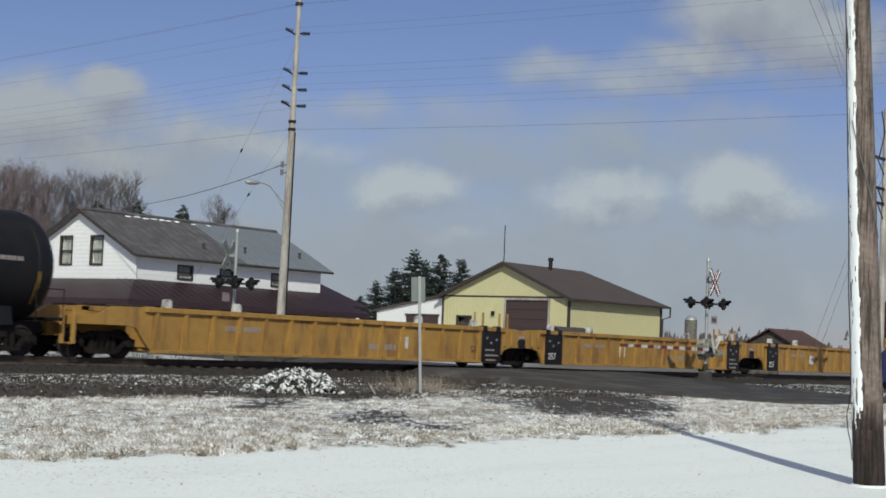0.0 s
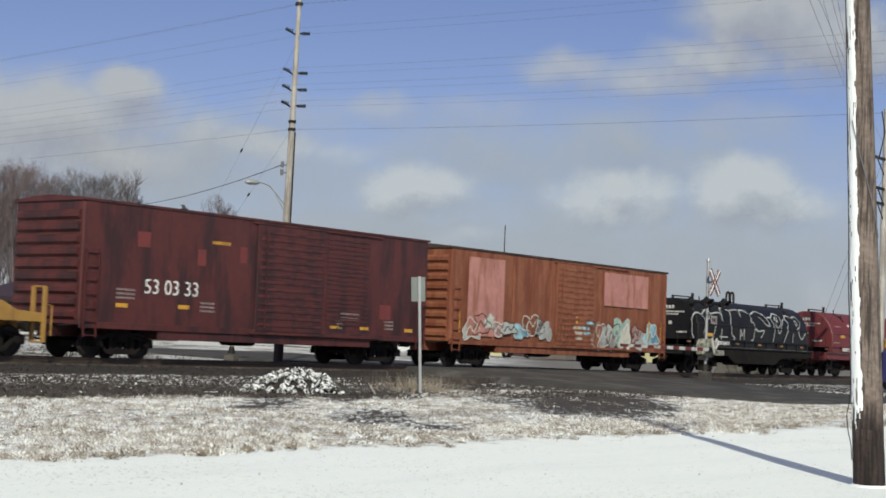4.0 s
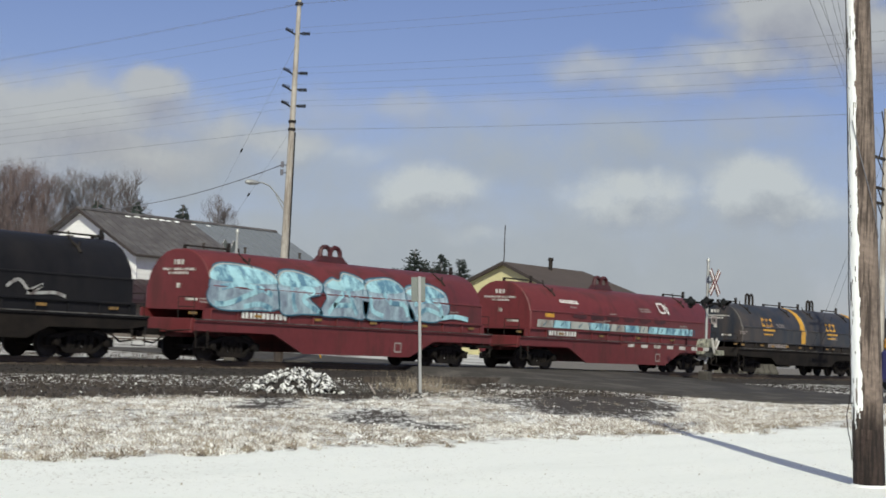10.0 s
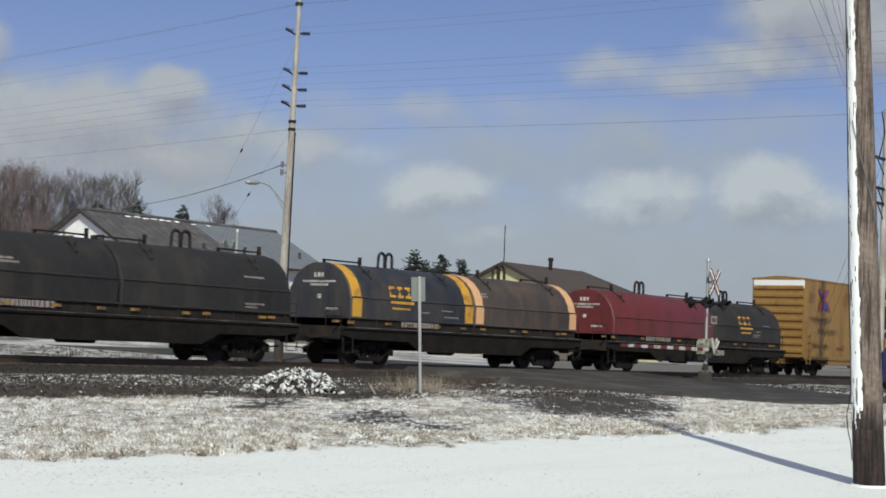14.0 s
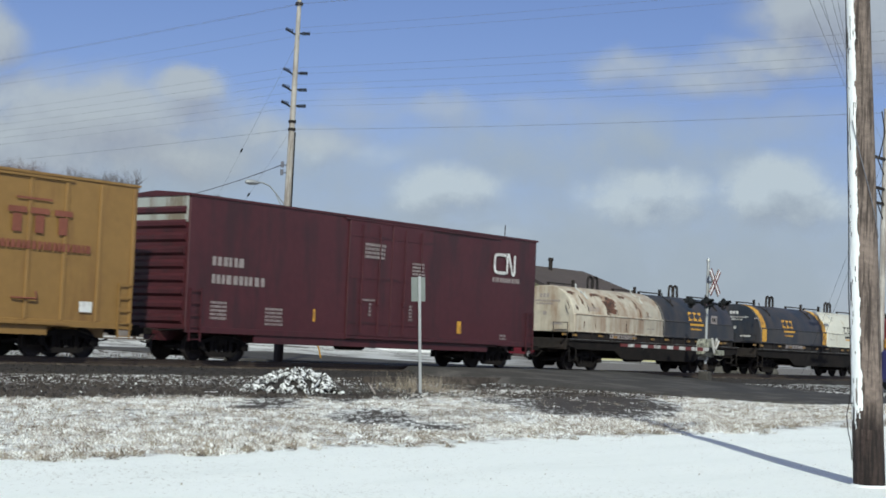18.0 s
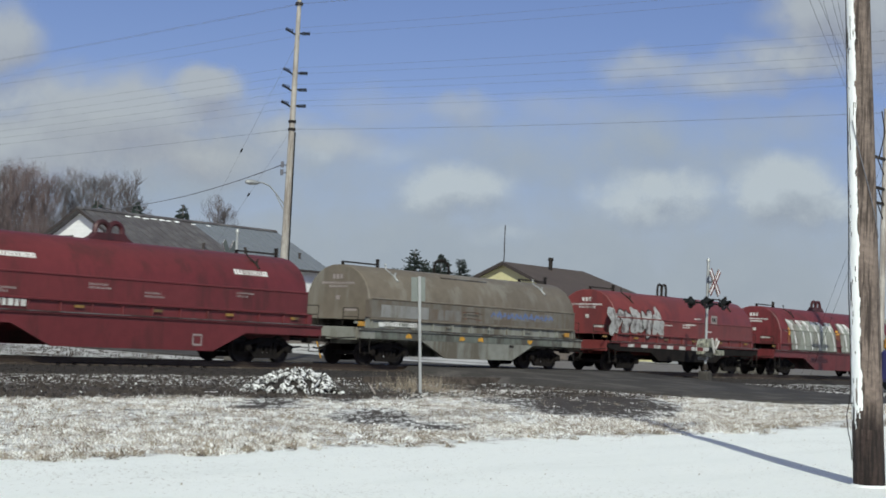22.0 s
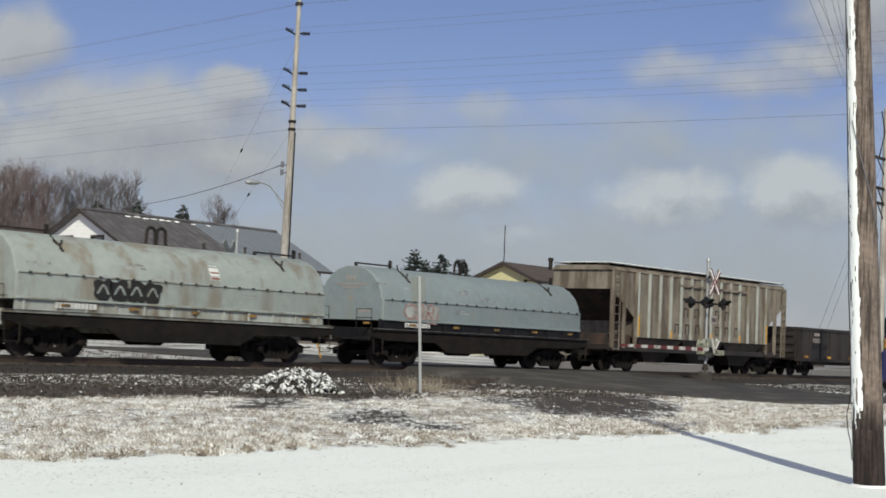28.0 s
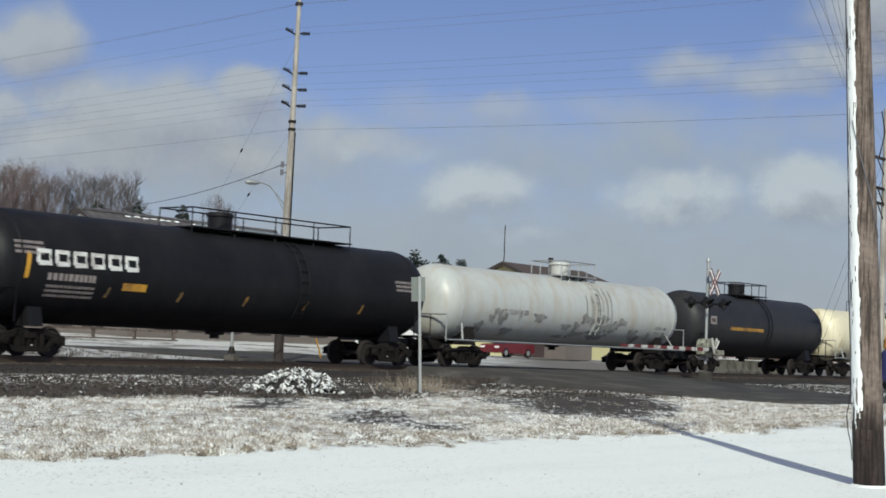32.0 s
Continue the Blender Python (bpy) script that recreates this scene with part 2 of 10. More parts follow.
    "dull_white": surface("grimy_white_paint", (0.56, 0.55, 0.53), 0.6, 0, 0.2, 7, stain=(0.2, 0.18, 0.16), amount=0.4, stain_size=0.3),
    "rust_run": surface("rust_run", (0.16, 0.075, 0.048), 0.85, 0, 0.5, 5, stain=(0.055, 0.035, 0.028), amount=0.5, streak=5, stain_size=0.2),
    "cross_border": surface("dark_red_border", (0.13, 0.018, 0.022), 0.5, 0, 0.15, 7),
    "blue_grey_spray": surface("blue_grey_spray", (0.17, 0.21, 0.28), 0.6, 0, 0.25, 3, stain=(0.42, 0.58, 0.66), amount=0.42, streak=2, stain_size=0.35, edge=0.3),
    "gate_red": surface("faded_red_band", (0.14, 0.028, 0.028), 0.6, 0, 0.15, 7),
    "rock_bare": surface("bare_broken_rock", (0.055, 0.05, 0.046), 0.85, 0, 0.35, 4, 0.4, stain=(0.62, 0.63, 0.63), amount=0.2, stain_size=0.5, edge=0.05),
    "rock": surface("broken_rock", (0.05, 0.047, 0.045), 0.85, 0, 0.3, 4, 0.4, stain=(0.8, 0.81, 0.81), amount=0.5, stain_size=0.7, edge=0.05),
    "glass": surface("window_glass", (0.85, 0.87, 0.87), 0.03, 0, 0.03, 1, 0),
    "shop_front": surface("shop_front_boards", (0.17, 0.145, 0.13), 0.7, 0, 0.15, 4, 0.1),
    "block_concrete": surface("weathered_concrete", (0.13, 0.122, 0.108), 0.9, 0, 0.3, 4, 0.4, stain=(0.06, 0.054, 0.046), amount=0.45, streak=3, stain_size=0.4),
    "gate_box": surface("grimy_gate_box", (0.30, 0.30, 0.245), 0.65, 0, 0.3, 6, stain=(0.09, 0.09, 0.075), amount=0.42, stain_size=0.16),
    "barn_roof": surface("rusty_barn_roof", (0.085, 0.045, 0.038), 0.7, 0.1, 0.25, 2, 0.05, stain=(0.14, 0.08, 0.06), amount=0.3),
    "curtain": surface("net_curtain", (0.25, 0.25, 0.24), 0.9, 0, 0.12, 8, 0),
    "far_wood": surface("far_treeline", (0.16, 0.14, 0.14), 0.95, 0, 0.3, 0.3, 0),
}


def tarred_foot(m):
    """Creosote soaked up the pole's foot, ending in ragged streaks."""
    n, l = m.node_tree.nodes, m.node_tree.links
    b = n["Principled BSDF"]
    old = b.inputs["Base Color"].links[0].from_socket
    tc, mp, t, xyz = n.new("ShaderNodeTexCoord"), n.new("ShaderNodeMapping"), n.new("ShaderNodeTexNoise"), n.new("ShaderNodeSeparateXYZ")
    mp.inputs["Scale"].default_value = (14, 14, 1.1)
    t.inputs["Scale"].default_value, t.inputs["Detail"].default_value = 1.3, 5
    l.new(tc.outputs["Object"], mp.inputs["Vector"])
    l.new(mp.outputs[0], t.inputs["Vector"])
    l.new(tc.outputs["Object"], xyz.inputs[0])
    k = n.new("ShaderNodeMath")
    k.operation = "MULTIPLY_ADD"
    l.new(t.outputs["Fac"], k.inputs[0])
    k.inputs[1].default_value = 0.95
    l.new(xyz.outputs["Z"], k.inputs[2])
    r = n.new("ShaderNodeMapRange")
    l.new(k.outputs[0], r.inputs["Value"])
    r.inputs["From Min"].default_value, r.inputs["From Max"].default_value = 1.05, 1.42
    mix = n.new("ShaderNodeMix")
    mix.data_type = "RGBA"
    l.new(r.outputs[0], mix.inputs["Factor"])
    dark = n.new("ShaderNodeVectorMath")
    dark.operation = "MULTIPLY"
    dark.inputs[1].default_value = (0.22, 0.18, 0.18)
    l.new(old, dark.inputs[0])
    l.new(dark.outputs[0], mix.inputs["A"])
    l.new(old, mix.inputs["B"])
    l.new(mix.outputs["Result"], b.inputs["Base Color"])


tarred_foot(M["pole_wood"])


def clapboards(m, board):
    """Lapped boards: a saw-tooth relief up the wall."""
    n, l = m.node_tree.nodes, m.node_tree.links
    b = n["Principled BSDF"]
    pos, xyz = n.new("ShaderNodeNewGeometry"), n.new("ShaderNodeSeparateXYZ")
    l.new(pos.outputs["Position"], xyz.inputs[0])
    saw, bp = n.new("ShaderNodeMath"), n.new("ShaderNodeBump")
    saw.operation = "PINGPONG"
    saw.inputs[1].default_value = board
    l.new(xyz.outputs["Z"], saw.inputs[0])
    bp.invert = True
    bp.inputs["Strength"].default_value, bp.inputs["Distance"].default_value = 0.5, 0.12
    l.new(saw.outputs[0], bp.inputs["Height"])
    l.new(bp.outputs[0], b.inputs["Normal"])


clapboards(M["siding"], 0.11)
M["glass"].node_tree.nodes["Principled BSDF"].inputs["Transmission Weight"].default_value = 1.0


# ---- mesh tools ----
class Shape:
    """Collects the faces of one part."""

    def __init__(self):
        self.v, self.f, self.i, self.weld = [], [], [], False

    def add(self, verts, faces, mi=0):
        k = len(self.v)
        self.v += [tuple(p) for p in verts]
        self.f += [tuple(k + a for a in q) for q in faces]
        self.i += [mi] * len(faces)
        return self

    def box(self, x0, x1, y0, y1, z0, z1, c=0.0, mi=0):
        if c <= 0:
            vs = [(x, y, z) for z in (z0, z1) for y in (y0, y1) for x in (x0, x1)]
            return self.add(vs, [(0, 2, 3, 1), (4, 5, 7, 6), (0, 1, 5, 4), (2, 6, 7, 3), (0, 4, 6, 2), (1, 3, 7, 5)], mi)
        xs, ys, zs = (x0, x1), (y0, y1), (z0, z1)
        ids, vs = {}, []
        for a in (0, 1):
            for b in (0, 1):
                for d in (0, 1):
                    s = (1 - 2 * a, 1 - 2 * b, 1 - 2 * d)
                    for k in range(3):
                        p = [xs[a], ys[b], zs[d]]
                        for j in range(3):
                            if j != k:
                                p[j] += s[j] * c
                        ids[a, b, d, k] = len(vs)
                        vs.append(tuple(p))
        fs = []
        for k in range(3):
            j, h = (k + 1) % 3, (k + 2) % 3
            for e in (0, 1):
                q = []
                for (g, w) in ((0, 0), (1, 0), (1, 1), (0, 1)):
                    key = [0, 0, 0]
                    key[k], key[j], key[h] = e, g, w
                    q.append(ids[(*key, k)])
                fs.append(q if e else q[::-1])
            for g in (0, 1):
                for w in (0, 1):
                    q = []
                    for e, kk in ((0, j), (1, j), (1, h), (0, h)):
                        key = [0, 0, 0]
                        key[k], key[j], key[h] = e, g, w
                        q.append(ids[(*key, kk)])
                    fs.append(q)
        for a in (0, 1):
            for b in (0, 1):
                for d in (0, 1):
                    fs.append([ids[a, b, d, k] for k in range(3)])
        return self.add(vs, fs, mi)

    def prism(self, prof, t0, t1, axis="x", mi=0, caps=True):
        """A closed outline pushed along an axis: (y, z) along x, (x, z) along y, (x, y) along z."""
        def put(a, b, t):
            return {"x": (t, a, b), "y": (a, t, b), "z": (a, b, t)}[axis]
        n = len(prof)
        vs = [put(a, b, t0) for a, b in prof] + [put(a, b, t1) for a, b in prof]
        fs = [(i, (i + 1) % n, n + (i + 1) % n, n + i) for i in range(n)]
        if caps:
            fs += [tuple(range(n))[::-1], tuple(range(n, 2 * n))]
        return self.add(vs, fs, mi)

    def cyl(self, p, q, r0, r1=None, n=12, mi=0, caps=True):
        r1 = r0 if r1 is None else r1
        p, q = Vector(p), Vector(q)
        d = (q - p).normalized()
        u = d.orthogonal().normalized()
        w = d.cross(u)
        vs, fs = [], []
        for c, r in ((p, r0), (q, r1)):
            vs += [c + r * (math.cos(2 * math.pi * i / n) * u + math.sin(2 * math.pi * i / n) * w) for i in range(n)]
        fs = [(i, (i + 1) % n, n + (i + 1) % n, n + i) for i in range(n)]
        if caps:
            fs += [tuple(range(n))[::-1], tuple(range(n, 2 * n))]
        return self.add(vs, fs, mi)

    def tube(self, pts, r, n=6, mi=0):
        """A round bar along points."""
        pts = [Vector(p) for p in pts]
        vs, fs, u = [], [], None
        for i, p in enumerate(pts):
            d = (pts[min(i + 1, len(pts) - 1)] - pts[max(i - 1, 0)]).normalized()
            u = d.orthogonal().normalized() if u is None else (u - u.dot(d) * d).normalized()
            w = d.cross(u)
            rr = r[i] if isinstance(r, (list, tuple)) else r
            vs += [p + rr * (math.cos(2 * math.pi * k / n) * u + math.sin(2 * math.pi * k / n) * w) for k in range(n)]
        for i in range(len(pts) - 1):
            fs += [(i * n + k, i * n + (k + 1) % n, (i + 1) * n + (k + 1) % n, (i + 1) * n + k) for k in range(n)]
        fs += [tuple(range(n))[::-1], tuple(range((len(pts) - 1) * n, len(pts) * n))]
        return self.add(vs, fs, mi)

    def rings(self, rows, mi=0, caps=True, loop=True):
        """Skins rows of points of equal count."""
        n = len(rows[0])
        vs = [p for row in rows for p in row]
        fs = [(a * n + i, a * n + (i + 1) % n, (a + 1) * n + (i + 1) % n, (a + 1) * n + i) for a in range(len(rows) - 1) for i in range(n if loop else n - 1)]
        if caps and loop:
            fs += [tuple(range(n))[::-1], tuple(range((len(rows) - 1) * n, len(rows) * n))]
        return self.add(vs, fs, mi)

    def mesh(self, name, mats, smooth=30, tidy=True):
        me = bpy.data.meshes.new(name)
        me.from_pydata(self.v, [], self.f)
        for m in (mats if isinstance(mats, (list, tuple)) else [mats]):
            me.materials.append(M[m] if isinstance(m, str) else m)
        me.polygons.foreach_set("material_index", self.i)
        if tidy:
            bm = bmesh.new()
            bm.from_mesh(me)
            if self.weld:
                bmesh.ops.remove_doubles(bm, verts=bm.verts, dist=0.0005)
            bmesh.ops.recalc_face_normals(bm, faces=bm.faces)
            bm.to_mesh(me)
            bm.free()
        if smooth:
            me.shade_smooth()
            me.set_sharp_from_angle(angle=radians(smooth))
        me.update()
        return me


def part(name, shape, mats, parent=None, label="", at=None, smooth=30, tidy=True):
    """Links a shape (or a mesh made before) as one object under a thing or a part."""
    me = shape if isinstance(shape, bpy.types.Mesh) else shape.mesh(name, mats, smooth, tidy)
    ob = new(name, me)
    if parent is not None:
        ob.parent = parent
    if at is not None:
        ob.matrix_basis = at
    if label:
        ob["label"] = label
    return ob


def thing(name, label, category, at=None, group="", kind=""):
    ob = new(name)
    ob.empty_display_size = 0.3
    if at is not None:
        ob.matrix_basis = at
    return tagged(ob, label, category, group, kind)


def letters(text, size, width=0.0, bold=0.0):
    """The built-in font's flat letters as a mesh, lying in x and z, facing -y."""
    cu = bpy.data.curves.new("letters", "FONT")
    cu.body, cu.size, cu.extrude, cu.align_x, cu.offset = text, size, 0.004, "CENTER", bold
    ob = bpy.data.objects.new("letters", cu)
    me = bpy.data.meshes.new_from_object(ob)
    bpy.data.objects.remove(ob)
    me.transform(Matrix.Rotation(radians(90), 4, "X"))
    if width:
        xs = [v.co.x for v in me.vertices]
        me.transform(Matrix.Diagonal((width / (max(xs) - min(xs)), 1, 1, 1)))
    return me


# ---- ground ----
def rise(y):
    """The lie of the land: flat by the drive, up to the railway, nearly flat beyond."""
    knots = ((-1e6, 0.0), (14, 0.0), (22, 0.06), (30, 0.16), (33.2, 0.22), (40.2, 0.40), (50, 0.58), (66, 0.85), (1e6, 0.85))
    for (a, za), (b, zb) in zip(knots, knots[1:]):
        if y <= b:
            return za + (zb - za) * (y - a) / (b - a)


def ground_z(x, y):
    near = max(0.0, 1 - abs(y - 18) / 60)
    n = noise.noise((x * 0.25, y * 0.25, 1)) * 0.05 + noise.noise((x * 0.9, y * 0.9, 4)) * 0.025
    if y < 13.2:
        n = noise.noise((x * 0.12, y * 0.2, 7)) * 0.035 + noise.noise((x * 0.55, y * 0.55, 9)) * 0.022
    ease = lambda v, lo, hi: (lambda q: q * q * (3 - 2 * q))(min(max((v - lo) / (hi - lo), 0.0), 1.0))
    lawn = 0.42 * ease(x, 38, 46) * (1 - ease(x, 70, 76)) * ease(y, 55, 61.5) * (1 - ease(y, 80, 110))
    return rise(y) + n * near + lawn


# bare dark spots in the grass: across and along the view, half width and half depth
BARE_SPOTS = ((-1.25, 28.8, 0.85, 3.0), (-0.05, 26.4, 0.75, 1.9), (-3.45, 32.0, 0.6, 3.0), (1.45, 38.8, 0.75, 1.8), (-2.15, 36.5, 0.55, 3.2))


def on_bare_spot(x, y):
    a, b = 0.613 * x - 0.789 * y, 0.788 * x + 0.615 * y
    return any(((a - u) / ru) ** 2 + ((b - v) / rv) ** 2 < 1 for u, v, ru, rv in BARE_SPOTS)


def on_dirt(x, y):
    a, b = 0.613 * x - 0.789 * y, 0.788 * x + 0.615 * y
    return ((a - 0.098 * b) / 2.3) ** 2 + ((b - 40.5) / 9.0) ** 2 < 1


def ground_material():
    """Snow on the drive, dry grass under thin snow, stony dirt with snow in patches, and a snowy field beyond."""
    m = bpy.data.materials.new("snowy_ground")
    m.use_nodes = True
    n, l = m.node_tree.nodes, m.node_tree.links
    b = n["Principled BSDF"]
    b.inputs["Roughness"].default_value = 0.85
    pos = n.new("ShaderNodeTexCoord").outputs["Object"]
    xyz = n.new("ShaderNodeSeparateXYZ")
    l.new(pos, xyz.inputs[0])

    def tex(scale, detail=6, rough=0.6, stretch=(1, 1, 1)):
        mp = n.new("ShaderNodeMapping")
        mp.inputs["Scale"].default_value = stretch
        l.new(pos, mp.inputs[0])
        t = n.new("ShaderNodeTexNoise")
        t.inputs["Scale"].default_value, t.inputs["Detail"].default_value, t.inputs["Roughness"].default_value = scale, detail, rough
        l.new(mp.outputs[0], t.inputs["Vector"])
        return t.outputs["Fac"]

    def math_(op, a, c):
        q = n.new("ShaderNodeMath")
        q.operation = op
        for k, w in enumerate((a, c)):
            if isinstance(w, (int, float)):
                q.inputs[k].default_value = w
            else:
                l.new(w, q.inputs[k])
        return q.outputs[0]

    def step(v, lo, hi):
        q = n.new("ShaderNodeMapRange")
        q.interpolation_type = "SMOOTHSTEP"
        l.new(v, q.inputs["Value"])
        q.inputs["From Min"].default_value, q.inputs["From Max"].default_value = lo, hi
        return q.outputs[0]

    def blend(f, a, c):
        q = n.new("ShaderNodeMix")
        q.data_type = "RGBA"
        l.new(f, q.inputs["Factor"])
        for key, w in (("A", a), ("B", c)):
            if isinstance(w, tuple):
                q.inputs[key].default_value = (*w, 1)
            else:
                l.new(w, q.inputs[key])
        return q.outputs["Result"]

    coarse, mid, fine = tex(0.35), tex(1.6), tex(5.5, 8, 0.72)
    specks = tex(20, 5, 0.6)
    lumps = tex(2.6, 8, 0.7, (0.6, 1.3, 1))
    across = math_("SUBTRACT", math_("MULTIPLY", xyz.outputs["X"], 0.613), math_("MULTIPLY", xyz.outputs["Y"], 0.789))
    along = math_("ADD", math_("MULTIPLY", xyz.outputs["X"], 0.788), math_("MULTIPLY", xyz.outputs["Y"], 0.615))

    def furrowed(scale, squeeze, detail=5):
        """Noise drawn out along the old furrows."""
        c = n.new("ShaderNodeCombineXYZ")
        l.new(across, c.inputs[0])
        l.new(math_("MULTIPLY", along, squeeze), c.inputs[1])
        t = n.new("ShaderNodeTexNoise")
        t.inputs["Scale"].default_value, t.inputs["Detail"].default_value, t.inputs["Roughness"].default_value = scale, detail, 0.65
        l.new(c.outputs[0], t.inputs["Vector"])
        return t.outputs["Fac"]

    rough_grain, crumbs = furrowed(5.0, 0.22), furrowed(13.0, 0.16, 3)
    # y with a ragged edge
    ragged = math_("ADD", xyz.outputs["Y"], math_("MULTIPLY", math_("SUBTRACT", mid, 0.5), 3.2))
    snow = blend(step(coarse, 0.3, 0.7), (0.925, 0.955, 0.94), (0.955, 0.98, 0.965))
    snow = blend(step(tex(0.9, 6, 0.6, (0.25, 1.4, 1)), 0.45, 0.75), snow, (0.885, 0.915, 0.90))
    snow = blend(step(math_("ADD", specks, math_("MULTIPLY", coarse, 0.25)), 0.735, 0.82), snow, (0.42, 0.40, 0.37))
    snow = blend(math_("MULTIPLY", 0.4, step(fine, 0.52, 0.68)), snow, (0.80, 0.83, 0.815))
    dead = blend(step(specks, 0.4, 0.65), (0.085, 0.066, 0.056), (0.42, 0.37, 0.325))
    grass = blend(step(math_("ADD", math_("ADD", math_("MULTIPLY", lumps, 0.5), math_("MULTIPLY", fine, 0.4)), math_("MULTIPLY", specks, 0.3)), 0.50, 0.64), dead, (0.83, 0.835, 0.825))
    grass = blend(math_("MULTIPLY", 0.45, step(tex(0.55, 5, 0.6, (0.5, 1.2, 1)), 0.50, 0.68)), grass, dead)
    grass = blend(math_("MULTIPLY", 0.8, step(math_("ADD", crumbs, math_("MULTIPLY", rough_grain, 0.5)), 0.83, 0.96)), grass, (0.15, 0.125, 0.10))
    dirt = blend(step(specks, 0.35, 0.7), (0.026, 0.021, 0.018), (0.085, 0.068, 0.057))
    dirt = blend(math_("MULTIPLY", 0.45, step(crumbs, 0.56, 0.72)), dirt, (0.12, 0.10, 0.088))
    patch = step(math_("ADD", math_("ADD", math_("MULTIPLY", crumbs, 0.55), math_("MULTIPLY", rough_grain, 0.6)), math_("MULTIPLY", step(xyz.outputs["Y"], 25.5, 30.5), 0.10)), 0.66, 0.75)
    stony = blend(patch, dirt, (0.70, 0.71, 0.71))
    # bare dark streaks in the grass and a wide bare patch at the road's shoulder
    streak = step(tex(0.5, 7, 0.65, (0.45, 2.2, 1)), 0.54, 0.60)
    bare_y = math_("MULTIPLY", step(ragged, 17.0, 19.0), streak)
    dx = math_("MULTIPLY", math_("SUBTRACT", across, math_("MULTIPLY", along, 0.098)), 1 / 2.3)
    dy = math_("MULTIPLY", math_("SUBTRACT", math_("ADD", along, math_("MULTIPLY", math_("SUBTRACT", mid, 0.5), 6.0)), 40.5), 1 / 9.0)
    blob = math_("SUBTRACT", 1.0, math_("ADD", math_("MULTIPLY", dx, dx), math_("MULTIPLY", dy, dy)))
    blob = step(math_("ADD", blob, math_("ADD", math_("MULTIPLY", math_("SUBTRACT", rough_grain, 0.5), 3.0), math_("MULTIPLY", math_("SUBTRACT", crumbs, 0.5), 2.6))), -0.05, 0.4)
    base = blend(step(ragged, 13.3, 13.9), snow, grass)
    base = blend(math_("MULTIPLY", bare_y, step(xyz.outputs["X"], 14, 22)), base, dirt)
    # the grass runs farther towards the railway beside the road
    stones_from = math_("SUBTRACT", ragged, math_("MULTIPLY", step(xyz.outputs["X"], 29, 34), 3.6))
    base = blend(step(stones_from, 23.4, 24.6), base, stony)
    base = blend(blob, base, dirt)
    # dark bare streaks lying across the grass
    for u, v, ru, rv in BARE_SPOTS:
        du, dv = math_("MULTIPLY", math_("SUBTRACT", across, u), 1 / ru), math_("MULTIPLY", math_("SUBTRACT", along, v), 1 / rv)
        spot = math_("SUBTRACT", 1.0, math_("ADD", math_("MULTIPLY", du, du), math_("MULTIPLY", dv, dv)))
        spot = step(math_("ADD", spot, math_("ADD", math_("MULTIPLY", math_("SUBTRACT", rough_grain, 0.52), 6.0), math_("MULTIPLY", math_("SUBTRACT", crumbs, 0.5), 6.0))), 0.0, 0.7)
        base = blend(spot, base, dirt)
    farther = blend(step(math_("ADD", tex(0.12, 6, 0.6, (0.5, 1.6, 1)), math_("MULTIPLY", fine, 0.25)), 0.58, 0.68), (0.085, 0.075, 0.066), (0.38, 0.38, 0.38))
    snowy = blend(step(math_("ADD", tex(0.4, 7, 0.65, (0.6, 1.8, 1)), math_("MULTIPLY", fine, 0.3)), 0.55, 0.66), (0.10, 0.085, 0.074), (0.66, 0.655, 0.645))
    # the snow lies up to the workshop's corner; past that the ground is blown bare
    blown = step(math_("SUBTRACT", xyz.outputs["X"], math_("MULTIPLY", ragged, 1.40)), -3.0, 5.0)
    farther = blend(blown, snowy, farther)
    base = blend(step(ragged, 39.5, 41.5), base, farther)
    verge = blend(step(math_("ADD", coarse, math_("MULTIPLY", fine, 0.4)), 0.5, 0.75), (0.14, 0.125, 0.11), (0.54, 0.54, 0.54))
    verge = blend(blown, verge, (0.17, 0.155, 0.145))
    base = blend(math_("MULTIPLY", step(ragged, 43.0, 45.0), math_("SUBTRACT", 1.0, step(ragged, 56.0, 59.0))), base, verge)
    l.new(base, b.inputs["Base Color"])
    bp = n.new("ShaderNodeBump")
    bp.inputs["Strength"].default_value, bp.inputs["Distance"].default_value = 0.5, 0.05
    h = math_("ADD", fine, math_("MULTIPLY", specks, 0.5))
    h = math_("MULTIPLY", h, math_("ADD", 0.6, step(ragged, 13.3, 14.5)))
    l.new(h, bp.inputs["Height"])
    l.new(bp.outputs[0], b.inputs["Normal"])
    return m


